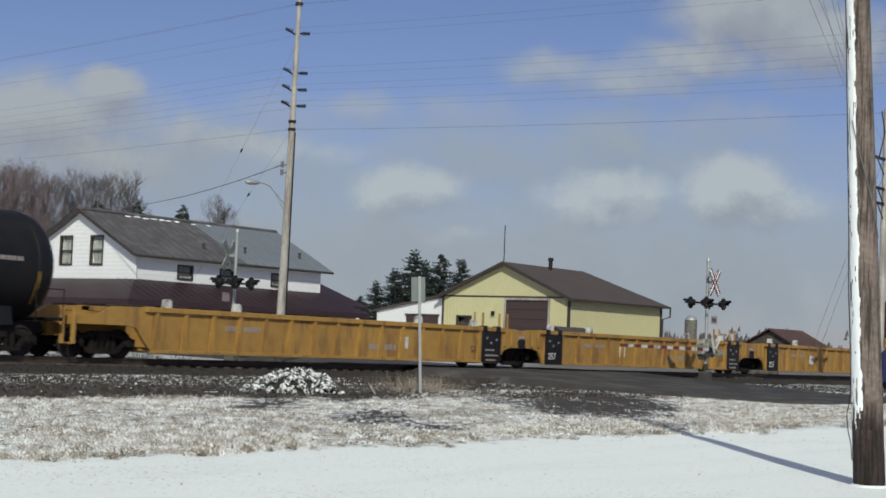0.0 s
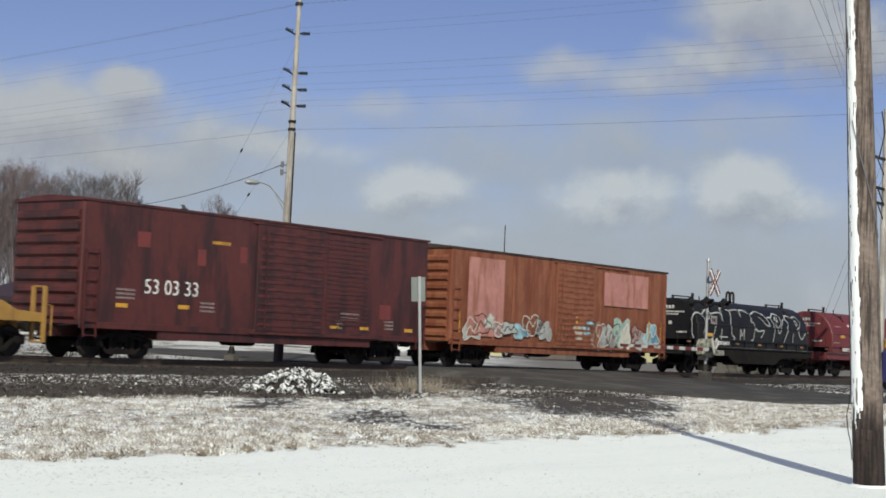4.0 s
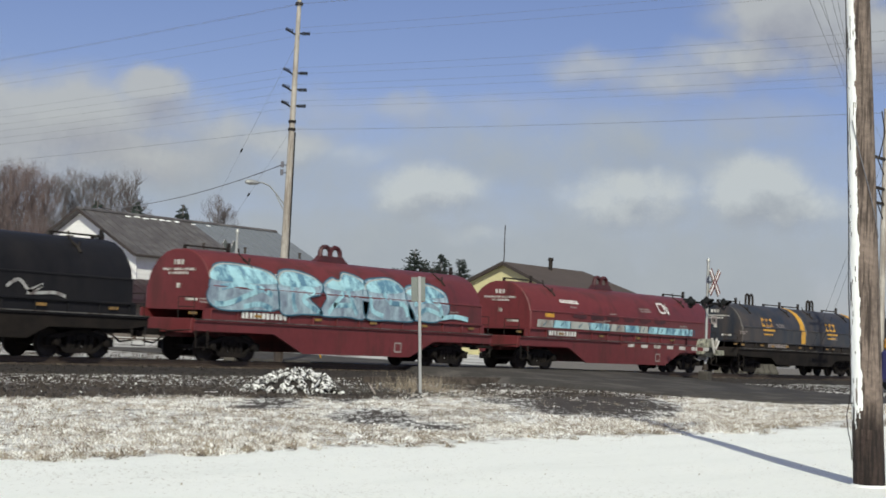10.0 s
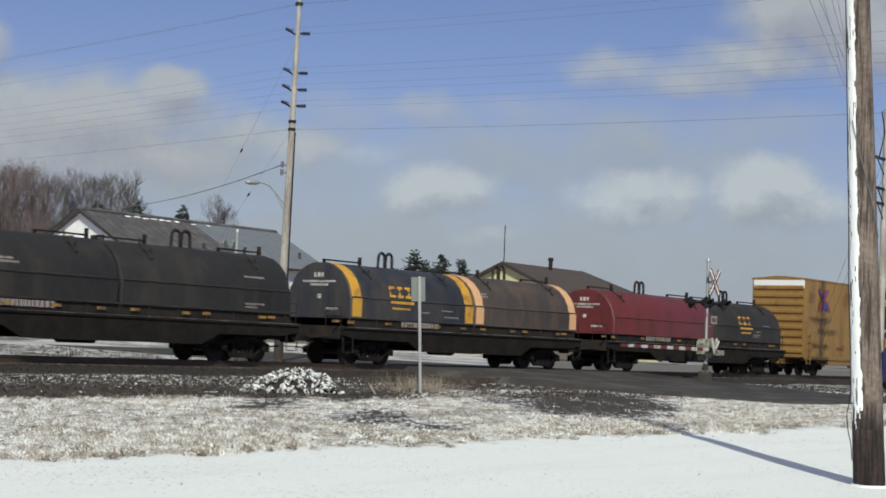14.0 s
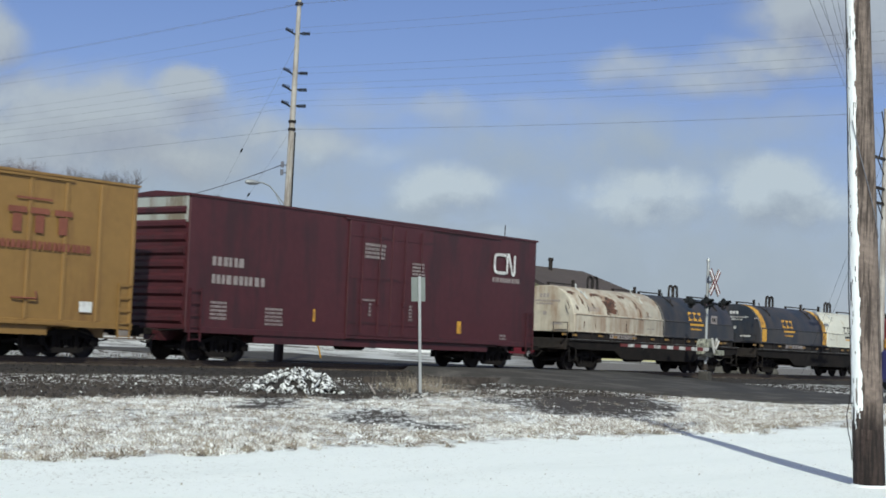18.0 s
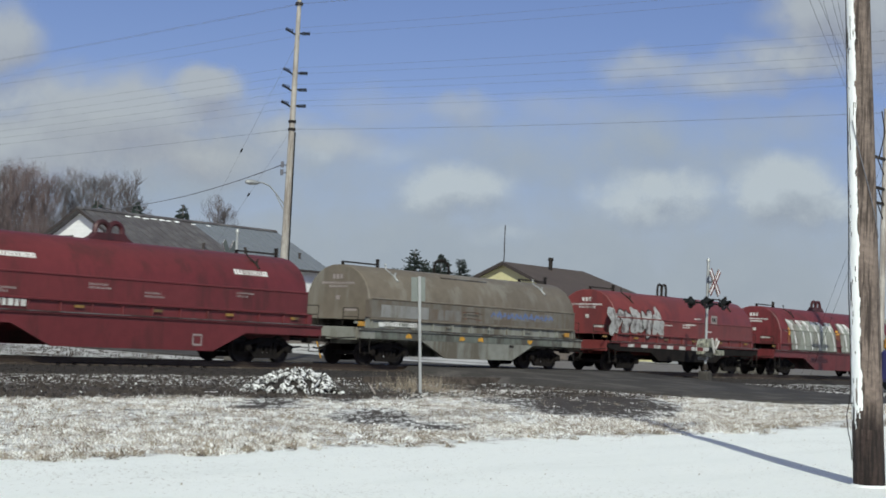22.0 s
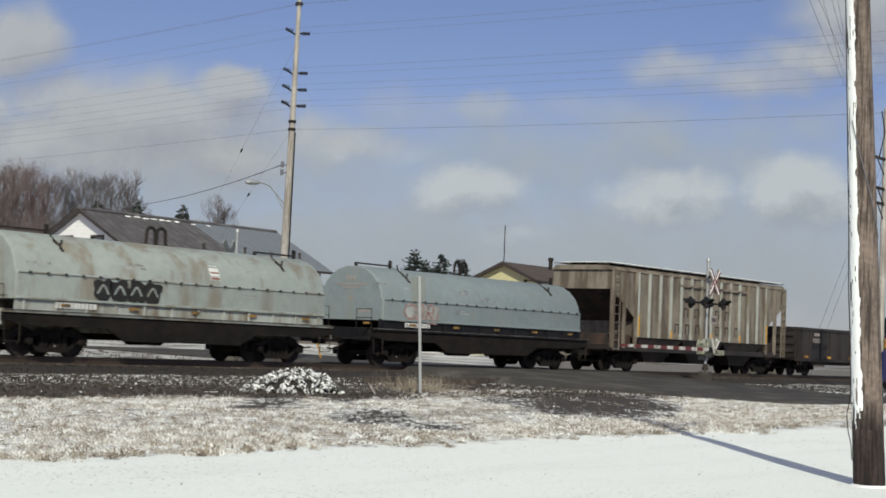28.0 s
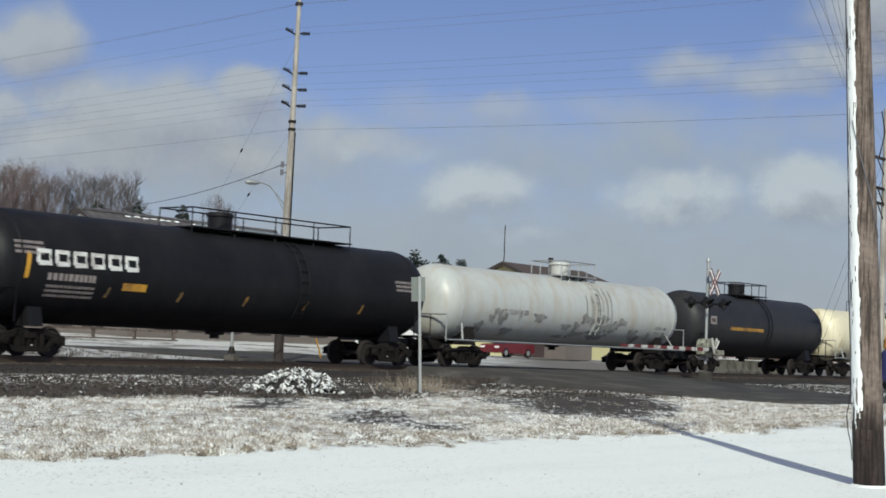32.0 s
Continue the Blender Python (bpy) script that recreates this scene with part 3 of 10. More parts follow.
def build_ground():
    M["ground"] = ground_material()
    xs = [-3000, -1200, -400, -120, -40, -15] + [x * 0.5 for x in range(-10, 140)] + [72, 76, 82, 90, 100, 115, 135, 170, 240, 400, 800, 1600, 3200, 4600]
    ys = [-3000, -800, -200, -60, -20, -8, 0, 3] + [4 + y * 0.4 for y in range(0, 78)] + [36, 38, 40, 42, 45, 48, 52, 56, 61, 66, 80, 110, 160, 260, 500, 1000, 2000, 4600]
    s = Shape()
    s.rings([[(x, y, ground_z(x, y)) for x in xs] for y in ys], loop=False)
    tagged(part("ground", s, "ground", smooth=180, tidy=False), "snowy ground with dry grass and stony dirt", "ground", kind="structure")
    # snow heap at the drive's edge and the road over the track
    M["asphalt"] = surface("wet_asphalt", (0.056, 0.052, 0.050), 0.9, 0, 0.25, 7, 0.2, spec=0.25, stain=(0.10, 0.092, 0.088), amount=0.35, stain_size=1.6, space="World")
    r = Shape()
    rows = []
    for y in (20.4, 21, 22, 24, 26, 28, 30, 33, 34.5, TRACK - 0.9):
        z = rise(y) + 0.05 + max(0.0, (min(y, 34.5) - 26) / 8.5) * (RAIL - 0.33) - (0.08 if y < 20.5 else 0)
        rows.append((y, z))
    flare = {20.4: -3.0, 21: -1.0}
    r.rings([[(ROAD_L - flare.get(y, 0.5), y, z - 0.25), (ROAD_L - flare.get(y, 0), y, z), (ROAD_R, y, z), (ROAD_R + 0.5, y, z - 0.25)] for y, z in rows], loop=False)
    tagged(part("road", r, "asphalt"), "damp grey asphalt road up to the level crossing", "road", kind="structure")
    r = Shape()
    r.rings([[(ROAD_L, y, z - 0.3), (ROAD_L, y, z), (ROAD_R, y, z), (ROAD_R, y, z - 0.3)] for y, z in ((TRACK + 0.9, RAIL), (39, RAIL), (44, 0.58), (50, 0.64), (66, 0.9), (120, 0.9), (400, 0.9))], loop=False)
    tagged(part("road", r, "asphalt"), "damp grey asphalt road beyond the level crossing", "road", kind="structure")
    r = Shape()
    r.box(ROAD_L, ROAD_R, TRACK - 0.62, TRACK + 0.62, RAIL - 0.2, RAIL - 0.012, 0.01)
    tagged(part("crossing_deck", r, "asphalt"), "asphalt crossing deck between the rails", "crossing", kind="structure")


build_ground()


def build_track():
    M["ballast"] = surface("dark_ballast", (0.020, 0.0165, 0.0155), 0.9, 0, 0.4, 14, 0.8, stain=(0.040, 0.033, 0.030), amount=0.4, stain_size=0.2, space="World")
    s = Shape()
    prof = [(TRACK - 4.0, 0.1), (TRACK - 1.75, 0.40), (TRACK + 1.75, 0.40), (TRACK + 4.2, 0.2)]
    xs = [-300, -60, -20, 0, 20, 40, ROAD_L - 0.6]
    s.rings([[(x, a, z) for a, z in prof] for x in xs], loop=False)
    s.rings([[(x, a, z) for a, z in prof] for x in (ROAD_R + 0.6, 80, 120, 200, 1500)], loop=False)
    track = tagged(part("railway_track", s, "ballast"), "single railway track on dark stone ballast", "railway track", kind="structure")
    rail = [(-0.075, 0), (0.075, 0), (0.075, 0.02), (0.012, 0.04), (0.012, 0.125), (0.036, 0.14), (0.036, 0.172), (-0.036, 0.172), (-0.036, 0.14), (-0.012, 0.125), (-0.012, 0.04), (-0.075, 0.02)]
    for y in (TRACK - 0.755, TRACK + 0.755):
        s = Shape()
        s.prism([(y + a, RAIL - 0.172 + z) for a, z in rail], -300, 1500)
        part("rail", s, "rail", track)
        s = Shape()
        s.box(-300, 1500, y - 0.03, y + 0.03, RAIL - 0.004, RAIL + 0.001)
        part("rail_head", s, "rail_head", track, "worn bright running surface")
    me = Shape().box(-0.115, 0.115, -1.3, 1.3, -0.18, 0, 0.012).mesh("tie", "tie")
    for i in range(230):
        x = -8 + i * 0.56
        if ROAD_L - 0.2 < x < ROAD_R + 0.2:
            continue
        part("tie", me, None, track, at=pose(x, TRACK + random.uniform(-0.03, 0.03), RAIL - 0.165, 0, 0, random.uniform(-1, 1)))


build_track()


# ---- buildings ----
def wall_with_holes(s, a0, a1, z0, z1, holes, put, thick, mi=0):
    """A wall slab in the plane of (a, z) with rectangular openings; put(a, depth, z) gives the place."""
    s.weld = True
    cuts_a = sorted({a0, a1, *[h[0] for h in holes], *[h[1] for h in holes]})
    cuts_z = sorted({z0, z1, *[h[2] for h in holes], *[h[3] for h in holes]})
    for p, q in zip(cuts_a, cuts_a[1:]):
        for c, d in zip(cuts_z, cuts_z[1:]):
            ma, mz = (p + q) / 2, (c + d) / 2
            if any(h[0] < ma < h[1] and h[2] < mz < h[3] for h in holes):
                continue
            vs = [put(a, t, z) for t in (0, thick) for z in (c, d) for a in (p, q)]
            s.add(vs, [(0, 1, 3, 2), (4, 6, 7, 5), (0, 4, 5, 1), (2, 3, 7, 6), (0, 2, 6, 4), (1, 5, 7, 3)], mi)


def window(parent, put, a0, a1, z0, z1, frame_mat="trim_dark", bars=1, w=0.07, curtain=False):
    """A sash window in an opening: frame, meeting rail, panes; depth runs into the wall."""
    f = Shape()

    def bar(p, q, c, d, t0=-0.03, t1=0.12):
        vs = [put(a, t, z) for t in (t0, t1) for z in (c, d) for a in (p, q)]
        f.add(vs, [(0, 1, 3, 2), (4, 6, 7, 5), (0, 4, 5, 1), (2, 3, 7, 6), (0, 2, 6, 4), (1, 5, 7, 3)])
    bar(a0 - w, a0 + w / 2, z0 - w, z1 + w)
    bar(a1 - w / 2, a1 + w, z0 - w, z1 + w)
    bar(a0 + w / 2, a1 - w / 2, z1 - w / 2, z1 + w)
    bar(a0 + w / 2, a1 - w / 2, z0 - w, z0 + w / 2, -0.06)
    for k in range(bars):
        z = z0 + (z1 - z0) * (k + 1) / (bars + 1)
        bar(a0 + w / 2, a1 - w / 2, z - 0.03, z + 0.03, 0.02, 0.1)
    win = part("window", f, frame_mat, parent)
    for k in range(bars + 1):
        c, d = z0 + (z1 - z0) * k / (bars + 1), z0 + (z1 - z0) * (k + 1) / (bars + 1)
        g = Shape()
        vs = [put(a, t, z) for t in (0.06, 0.07) for z in (c + 0.03, d - 0.03) for a in (a0 + w / 2, a1 - w / 2)]
        g.add(vs, [(0, 1, 3, 2), (4, 6, 7, 5), (0, 4, 5, 1), (2, 3, 7, 6), (0, 2, 6, 4), (1, 5, 7, 3)])
        pane = part("pane", g, "glass", win)
        pane.visible_shadow = False
    if curtain:
        for p, q in ((a0 + w / 2, a0 + (a1 - a0) * 0.47), (a1 - (a1 - a0) * 0.49, a1 - w / 2)):
            c = Shape()
            n = 6
            rows = [[put(p + (q - p) * i / n, 0.15 + (0.025 if i % 2 else 0.0), z) for i in range(n + 1)] for z in (z0 + 0.03, z1 - 0.03)]
            c.rings(rows, loop=False)
            part("curtain", c, "curtain", win, "pale curtain behind the glass", smooth=0, tidy=False)
    # a dark board gives the shade of a room that isn't built
    b = Shape()
    vs = [put(a, t, z) for t in (0.45, 0.47) for z in (z0 - 0.3, z1 + 0.3) for a in (a0 - 0.3, a1 + 0.3)]
    b.add(vs, [(0, 1, 3, 2), (4, 6, 7, 5), (0, 4, 5, 1), (2, 3, 7, 6), (0, 2, 6, 4), (1, 5, 7, 3)])
    part("dark_room", b, "trim_dark", win, "dark board in place of the unlit room")
    return win


def gable_wall(s, x, y0, y1, z0, ze, zr, t, mi=0):
    """The triangle over the eaves, facing -x."""
    ym = (y0 + y1) / 2
    s.prism([(y0, ze), (y1, ze), (ym, zr)], x, x + t, "x", mi)


def roof_slab(x0, x1, ya, za, yb, zb, t=0.12, mi=0):
    """A sloping slab from the eave line (ya, za) to the ridge line (yb, zb)."""
    s = Shape()
    s.prism([(ya, za), (yb, zb), (yb, zb + t), (ya, za + t)], x0, x1, "x", mi)
    return s


def build_house():
    x0, x1, y0, y1, g = 55.7, 70.4, 64.3, 73.3, 0.8
    ze, zr = 5.75, 8.05
    ym = (y0 + y1) / 2
    house = thing("farmhouse", "white-sided two-storey farmhouse with a dark metal roof", "house", pose(0, 0, 0))
    front = lambda a, t, z: (x0 + t, a, z)
    side = lambda a, t, z: (a, y0 + t, z)
    s = Shape()
    hg = [(69.6, 70.58, 5.08, 6.62), (67.0, 67.98, 5.08, 6.62)]
    hs = [(58.8, 59.85, 4.5, 5.2), (62.0, 63.0, 4.5, 5.2), (66.15, 66.95, 4.5, 5.2)]
    # the gable windows rise past the eave line, so the gable is cut in three strips
    wall_with_holes(s, y0, y1, g, ze, [(a, b, c, ze) for a, b, c, d in hg], front, 0.2)
    def ztop(y):
        return ze + (zr - ze) * (1 - abs(y - ym) / (ym - y0))
    cuts = sorted({y0, ym, y1, *[h[0] for h in hg], *[h[1] for h in hg]})
    for p, q in zip(cuts, cuts[1:]):
        lo = 6.62 if any(h[0] < (p + q) / 2 < h[1] for h in hg) else ze
        s.prism([(p, lo), (q, lo), (q, max(ztop(q), lo)), (p, max(ztop(p), lo))], x0, x0 + 0.2, "x")
    part("front_wall", s, "siding", house)
    s = Shape()
    wall_with_holes(s, x0 + 0.2, x1 - 0.2, g, ze, hs, side, 0.2)
    part("side_wall", s, "siding", house)
    s = Shape()
    s.box(x0 + 0.2, x1 - 0.2, y1 - 0.2, y1, g, ze)
    part("rear_wall", s, "siding", house)
    s = Shape()
    s.box(x1 - 0.2, x1, y0, y1, g, ze)
    gable_wall(s, x1 - 0.2, y0, y1, g, ze, zr, 0.2)
    part("end_wall", s, "siding", house)
    for a, b, c, d in hg:
        window(house, front, a, b, c, d, curtain=True)
    for a, b, c, d in hs:
        window(house, side, a, b, c, d, curtain=True)
    # siding boards: thin laps
    # roof in two sheets, the older one browner
    k = (zr - ze) / (ym - y0)
    xm = 63.6
    roofs = []
    for a, b, mt in ((x0 - 0.45, xm, "roof_metal"), (xm, x1 + 0.55, "roof_metal_grey")):
        roof = part("roof", roof_slab(a, b, y0 - 0.5, ze - 0.5 * k, ym, zr), mt, house)
        roofs.append(roof)
        seam = Shape().prism([(y0 - 0.5, ze - 0.5 * k + 0.12), (ym, zr + 0.12), (ym, zr + 0.15), (y0 - 0.5, ze - 0.5 * k + 0.15)], -0.02, 0.02).mesh("seam", mt)
        for i in range(int((b - a) / 0.62)):
            part("seam", seam, None, roof, at=pose(a + 0.3 + i * 0.62, 0, 0))
    part("roof", roof_slab(x0 - 0.45, x1 + 0.55, y1 + 0.5, ze - 0.5 * k, ym, zr), "roof_metal", house)
    s = Shape()
    s.prism([(ym - 0.22, zr + 0.06), (ym, zr + 0.2), (ym + 0.22, zr + 0.06)], x0 - 0.46, x1 + 0.56)
    part("ridge_cap", s, "roof_metal", house)
    rnd = random.Random(12)
    for i in range(11):
        xa, ya = 58.6 + 0.62 * i, ym - 0.3 - rnd.uniform(0, 0.12)
        if i in (7, 9):
            continue
        s = Shape()
        yb = ya - rnd.uniform(0.04, 0.14)
        s.prism([(a, zr - (ym - a) * k + h) for a, h in ((yb, 0.125), (ya, 0.125), (ya - 0.03, 0.17), (yb + 0.03, 0.16))], xa - rnd.uniform(0.12, 0.28), xa + rnd.uniform(0.12, 0.28))
        part("snow_patch", s, "snow_cap", house, "thin snow left below the ridge")
    s = Shape()
    for sg, ya in ((1, y0 - 0.5), (-1, y1 + 0.5)):
        s.prism([(ya, ze - 0.5 * k - 0.04), (ym, zr - 0.04), (ym, zr + 0.13), (ya, ze - 0.5 * k + 0.13)], x0 - 0.50, x0 - 0.44)
    part("bargeboard", s, "trim_dark", house)
    s = Shape()
    s.box(x0 - 0.45, x1 + 0.55, y0 - 0.58, y0 - 0.49, ze - 0.5 * k - 0.03, ze - 0.5 * k + 0.1, 0.02)
    part("gutter", s, "trim_dark", house)
    s = Shape()
    s.cyl((x0 + 0.02, y0 - 0.05, g), (x0 + 0.02, y0 - 0.05, ze), 0.05, n=8)
    part("downpipe", s, "siding", house)
    for x in (61.45, 64.75, 69.4):
        s = Shape()
        s.cyl((x, y0 + 0.9, ze + 0.35), (x, y0 + 0.9, ze + 0.88), 0.07, n=10)
        s.cyl((x, y0 + 0.9, ze + 0.84), (x, y0 + 0.9, ze + 0.92), 0.10, n=10)
        part("vent_pipe", s, "trim_dark", house)
    # the skirt roof of the shop front round two sides, on a glazed ground floor
    zs, zt = 3.15, 4.3
    s = Shape()
    d, e = 2.6, 1.75
    s.rings([[(x0 - d, y0 - d, zs), (x1 + e, y0 - d, zs)], [(x0 - 0.02, y0 - 0.02, zt), (x1 + 0.02, y0 - 0.02, zt)]], loop=False)
    skirt = part("skirt_roof", s, "skirt_roof", house, "maroon metal skirt roof over the ground floor")
    s = Shape()
    s.rings([[(x0 - d, y1 + d, zs), (x0 - d, y0 - d, zs)], [(x0 - 0.02, y1 + 0.02, zt), (x0 - 0.02, y0 - 0.02, zt)]], loop=False)
    part("skirt_roof", s, "skirt_roof", house)
    s = Shape()
    s.rings([[(x1 + e, y0 - d, zs), (x1 + e, y1, zs)], [(x1, y0 - 0.02, zt), (x1, y1, zt)]], loop=False)
    part("skirt_roof", s, "skirt_roof", house)
    s = Shape()
    s.box(x0 - d, x1 + e, y0 - d, y0 - d + 0.1, zs - 0.28, zs)
    s.box(x0 - d, x0 - d + 0.1, y0 - d + 0.1, y1 + d, zs - 0.28, zs)
    s.box(x0 - d + 0.1, x1 + e, y0 - d + 0.1, y0, zs - 0.06, zs - 0.02)
    part("fascia", s, "skirt_roof", house)
    seam = Shape().prism([(y0 - d, zs + 0.01), (y0 - 0.02, zt + 0.01), (y0 - 0.02, zt + 0.025), (y0 - d, zs + 0.025)], -0.015, 0.015).mesh("seam", "skirt_roof")
    for i in range(33):
        part("seam", seam, None, skirt, at=pose(x0 - 1.2 + i * 0.55, 0, 0))
    s = Shape()
    side_g = lambda a, t, z: (a, y0 - 1.6 + t, z)
    front_g = lambda a, t, z: (x0 - 1.6 + t, a, z)
    holes = [(x0 + 0.2 + i * 2.4, x0 + 1.7 + i * 2.4, 1.7, 2.8) for i in range(6)]
    wall_with_holes(s, x0 - 1.6, x1 + 1.6, 0.7, 3.1, holes, side_g, 0.2)
    holes_f = [(y0 + 0.4 + i * 2.6, y0 + 2.0 + i * 2.6, 1.7, 2.8) for i in range(4)]
    wall_with_holes(s, y0 - 1.4, y1 + 1.6, 0.7, 3.1, holes_f, front_g, 0.2)
    part("ground_floor_wall", s, "shop_front", house, "grey-brown boarded shop front")
    for a, b, c, e in holes:
        window(house, side_g, a, b, c, e, bars=0)
    for a, b, c, e in holes_f:
        window(house, front_g, a, b, c, e, bars=0)
    # lower brown-roofed wing behind the right end
    wing = thing("outbuilding", "low white outbuilding with a dark maroon hipped roof beside the farmhouse", "outbuilding", pose(0, 0, 0))
    wx0, wx1, wy0, wy1, we = 72.6, 76.1, 66.0, 73.0, 3.55
    s = Shape()
    win = [(74.0, 74.9, 1.9, 3.0)]
    wall_with_holes(s, wx0, wx1, 0.8, we, win, lambda a, t, z: (a, wy0 + t, z), 0.2)
    s.box(wx0, wx0 + 0.2, wy0 + 0.2, wy1 - 0.2, 0.8, we)
    s.box(wx1 - 0.2, wx1, wy0 + 0.2, wy1 - 0.2, 0.8, we)
    s.box(wx0, wx1, wy1 - 0.2, wy1, 0.8, we)
    part("wall", s, "siding", wing)
    window(wing, lambda a, t, z: (a, wy0 + t, z), *win[0], bars=1)
    # hipped at the far end
    s = Shape()
    o, wm = 0.4, (wy0 + wy1) / 2
    A, B, C, D = (wx0 - o, wy0 - o, we), (wx1 + o, wy0 - o, we), (wx1 + o, wy1 + o, we), (wx0 - o, wy1 + o, we)
    r0, r1 = (wx0 - o, wm, 5.15), (75.6, wm, 5.15)
    up = lambda q: (q[0], q[1], q[2] + 0.14)
    s.add([A, B, C, D, r0, r1] + [up(q) for q in (A, B, C, D, r0, r1)],
          [(6, 7, 11, 10), (7, 8, 11), (8, 9, 10, 11), (0, 4, 5, 1), (1, 5, 2), (2, 5, 4, 3), (0, 1, 7, 6), (1, 2, 8, 7), (2, 3, 9, 8), (0, 6, 10, 4), (3, 4, 10, 9)])
    part("roof", s, "skirt_roof", wing, "dark maroon hipped roof")


build_house()


def build_workshop():
    x0, x1, y0, y1, g = 99.0, 112.8, 65.0, 77.0, 0.8
    ze, zr = 5.45, 8.0
    ym = (y0 + y1) / 2
    shop = thing("workshop", "pale yellow steel workshop with a brown shingled roof", "workshop", pose(0, 0, 0))
    front = lambda a, t, z: (x0 + t, a, z)
    side = lambda a, t, z: (a, y0 + t, z)
    door = (66.9, 70.85, g, 5.2)
    small = (74.2, 75.6, 3.1, 3.85)
    s = Shape()
    wall_with_holes(s, y0, y1, g, ze, [door, small], front, 0.2)
    gable_wall(s, x0, y0, y1, g, ze, zr, 0.2)
    wall = part("front_wall", s, "yellow_siding", shop)
    s = Shape()
    s.box(x0 + 0.2, x1 - 0.2, y0, y0 + 0.2, g, ze)
    sidew = part("side_wall", s, "yellow_siding", shop)
    s = Shape()
    s.box(x0 + 0.2, x1 - 0.2, y1 - 0.2, y1, g, ze)
    s.box(x1 - 0.2, x1, y0 + 0.2, y1 - 0.2, g, ze)
    part("rear_wall", s, "yellow_siding", shop)
    rib = Shape().box(-0.02, 0.02, -0.025, 0, g, ze - 0.05).mesh("rib", "yellow_siding")
    for i in range(45):
        part("rib", rib, None, sidew, at=pose(x0 + 0.35 + i * 0.3, y0, 0))
    ribf = Shape().box(-0.025, 0, -0.02, 0.02, g, ze - 0.05).mesh("rib", "yellow_siding")
    for i in range(39):
        y = y0 + 0.35 + i * 0.3
        if door[0] - 0.25 < y < door[1] + 0.25 or small[0] - 0.2 < y < small[1] + 0.2:
            continue
        part("rib", ribf, None, wall, at=pose(x0, y, 0))
    s = Shape()
    s.box(x0 - 0.04, x0, y0, y1, ze - 0.06, ze + 0.06)
    part("belt_trim", s, "trim_dark", shop)
    for y in (y0, y1):
        s = Shape()
        s.box(x0 - 0.05, x0 + 0.12, y - 0.06, y + 0.12, g, ze)
        part("corner_trim", s, "trim_dark", shop)
    s = Shape()
    s.box(x1 - 0.1, x1 + 0.06, y0 - 0.07, y0 + 0.1, g, ze)
    part("corner_trim", s, "trim_dark", shop)
    dr = Shape()
    dr.box(x0 + 0.15, x0 + 0.18, door[0], door[1], g, door[3])
    leaf = part("overhead_door", dr, "door_brown", shop, "dark brown sectional overhead door")
    for k in range(6):
        z = g + k * (door[3] - g) / 6
        part("door_panel", Shape().box(x0 + 0.1, x0 + 0.148, door[0], door[1], z + 0.01, z + (door[3] - g) / 6 - 0.01, 0.012), "door_brown", leaf)
    s = Shape()
    for a, b, c, e in ((door[0] - 0.18, door[0], g, door[3] + 0.15), (door[1], door[1] + 0.18, g, door[3] + 0.15), (door[0], door[1], door[3], door[3] + 0.15)):
        s.box(x0 - 0.035, x0 + 0.1, a, b, c, e)
    part("door_frame", s, "pole_grey", shop)
    window(shop, front, *small, bars=0)
    s = Shape()
    s.box(x0 - 0.05, x0 + 0.02, 65.9, 66.8, 0.85, 2.9, 0.02)
    part("side_door", s, "concrete", shop, "grey personnel door")
    s = Shape()
    s.box(x0 - 0.22, x0, 71.9, 72.15, 3.95, 4.3, 0.03)
    part("wall_lamp", s, "lamp_black", shop)
    k = (zr - ze) / (ym - y0)
    # hipped away end: the ridge stops short
    s = Shape()
    o = 0.5
    A, B = (x0 - o, y0 - o, ze - o * k), (x1 + o, y0 - o, ze - o * k)
    C, D = (x1 + o, y1 + o, ze - o * k), (x0 - o, y1 + o, ze - o * k)
    r0, r1 = (x0 - o, ym, zr), (x1 - 2.7, ym, zr - 0.05)
    up = lambda p: (p[0], p[1], p[2] + 0.16)
    s.add([A, B, C, D, r0, r1] + [up(p) for p in (A, B, C, D, r0, r1)],
          [(6, 7, 11, 10), (7, 8, 11), (8, 9, 10, 11), (0, 4, 5, 1), (1, 5, 2), (2, 5, 4, 3), (0, 1, 7, 6), (1, 2, 8, 7), (2, 3, 9, 8), (0, 6, 10, 4), (3, 4, 10, 9)])
    part("roof", s, "shingle", shop)
    s = Shape()
    for ya in (y0 - o, y1 + o):
        s.prism([(ya, ze - o * k - 0.1), (ym, zr - 0.1), (ym, zr + 0.17), (ya, ze - o * k + 0.17)], x0 - o - 0.06, x0 - o + 0.02)
    part("bargeboard", s, "trim_dark", shop)
    s = Shape()
    s.box(x0 - o, x1 + o + 0.05, y0 - o - 0.14, y0 - o, ze - o * k - 0.02, ze - o * k + 0.14, 0.03)
    part("gutter", s, "trim_dark", shop)
    s = Shape()
    s.tube([(x1 + o, y0 - o - 0.07, ze - o * k), (x1 + o, y0 - o - 0.05, ze - 0.9), (x1 + 0.1, y0 - 0.1, ze - 1.1), (x1 + 0.1, y0 - 0.1, g)], 0.07)
    part("downpipe", s, "trim_dark", shop)
    s = Shape()
    s.cyl((104.3, ym - 0.6, zr - 0.5), (104.3, ym - 0.6, zr + 0.75), 0.16, n=10)
    s.cyl((104.3, ym - 0.6, zr + 0.6), (104.3, ym - 0.6, zr + 0.85), 0.24, 0.2, n=10)
    part("flue", s, "steel_dark", shop, "dark metal flue with a cap")
    s = Shape()
    s.cyl((x0 - 0.3, ym, zr), (x0 - 0.3, ym, zr + 3.0), 0.04, n=5)
    part("aerial", s, "steel_dark", shop)
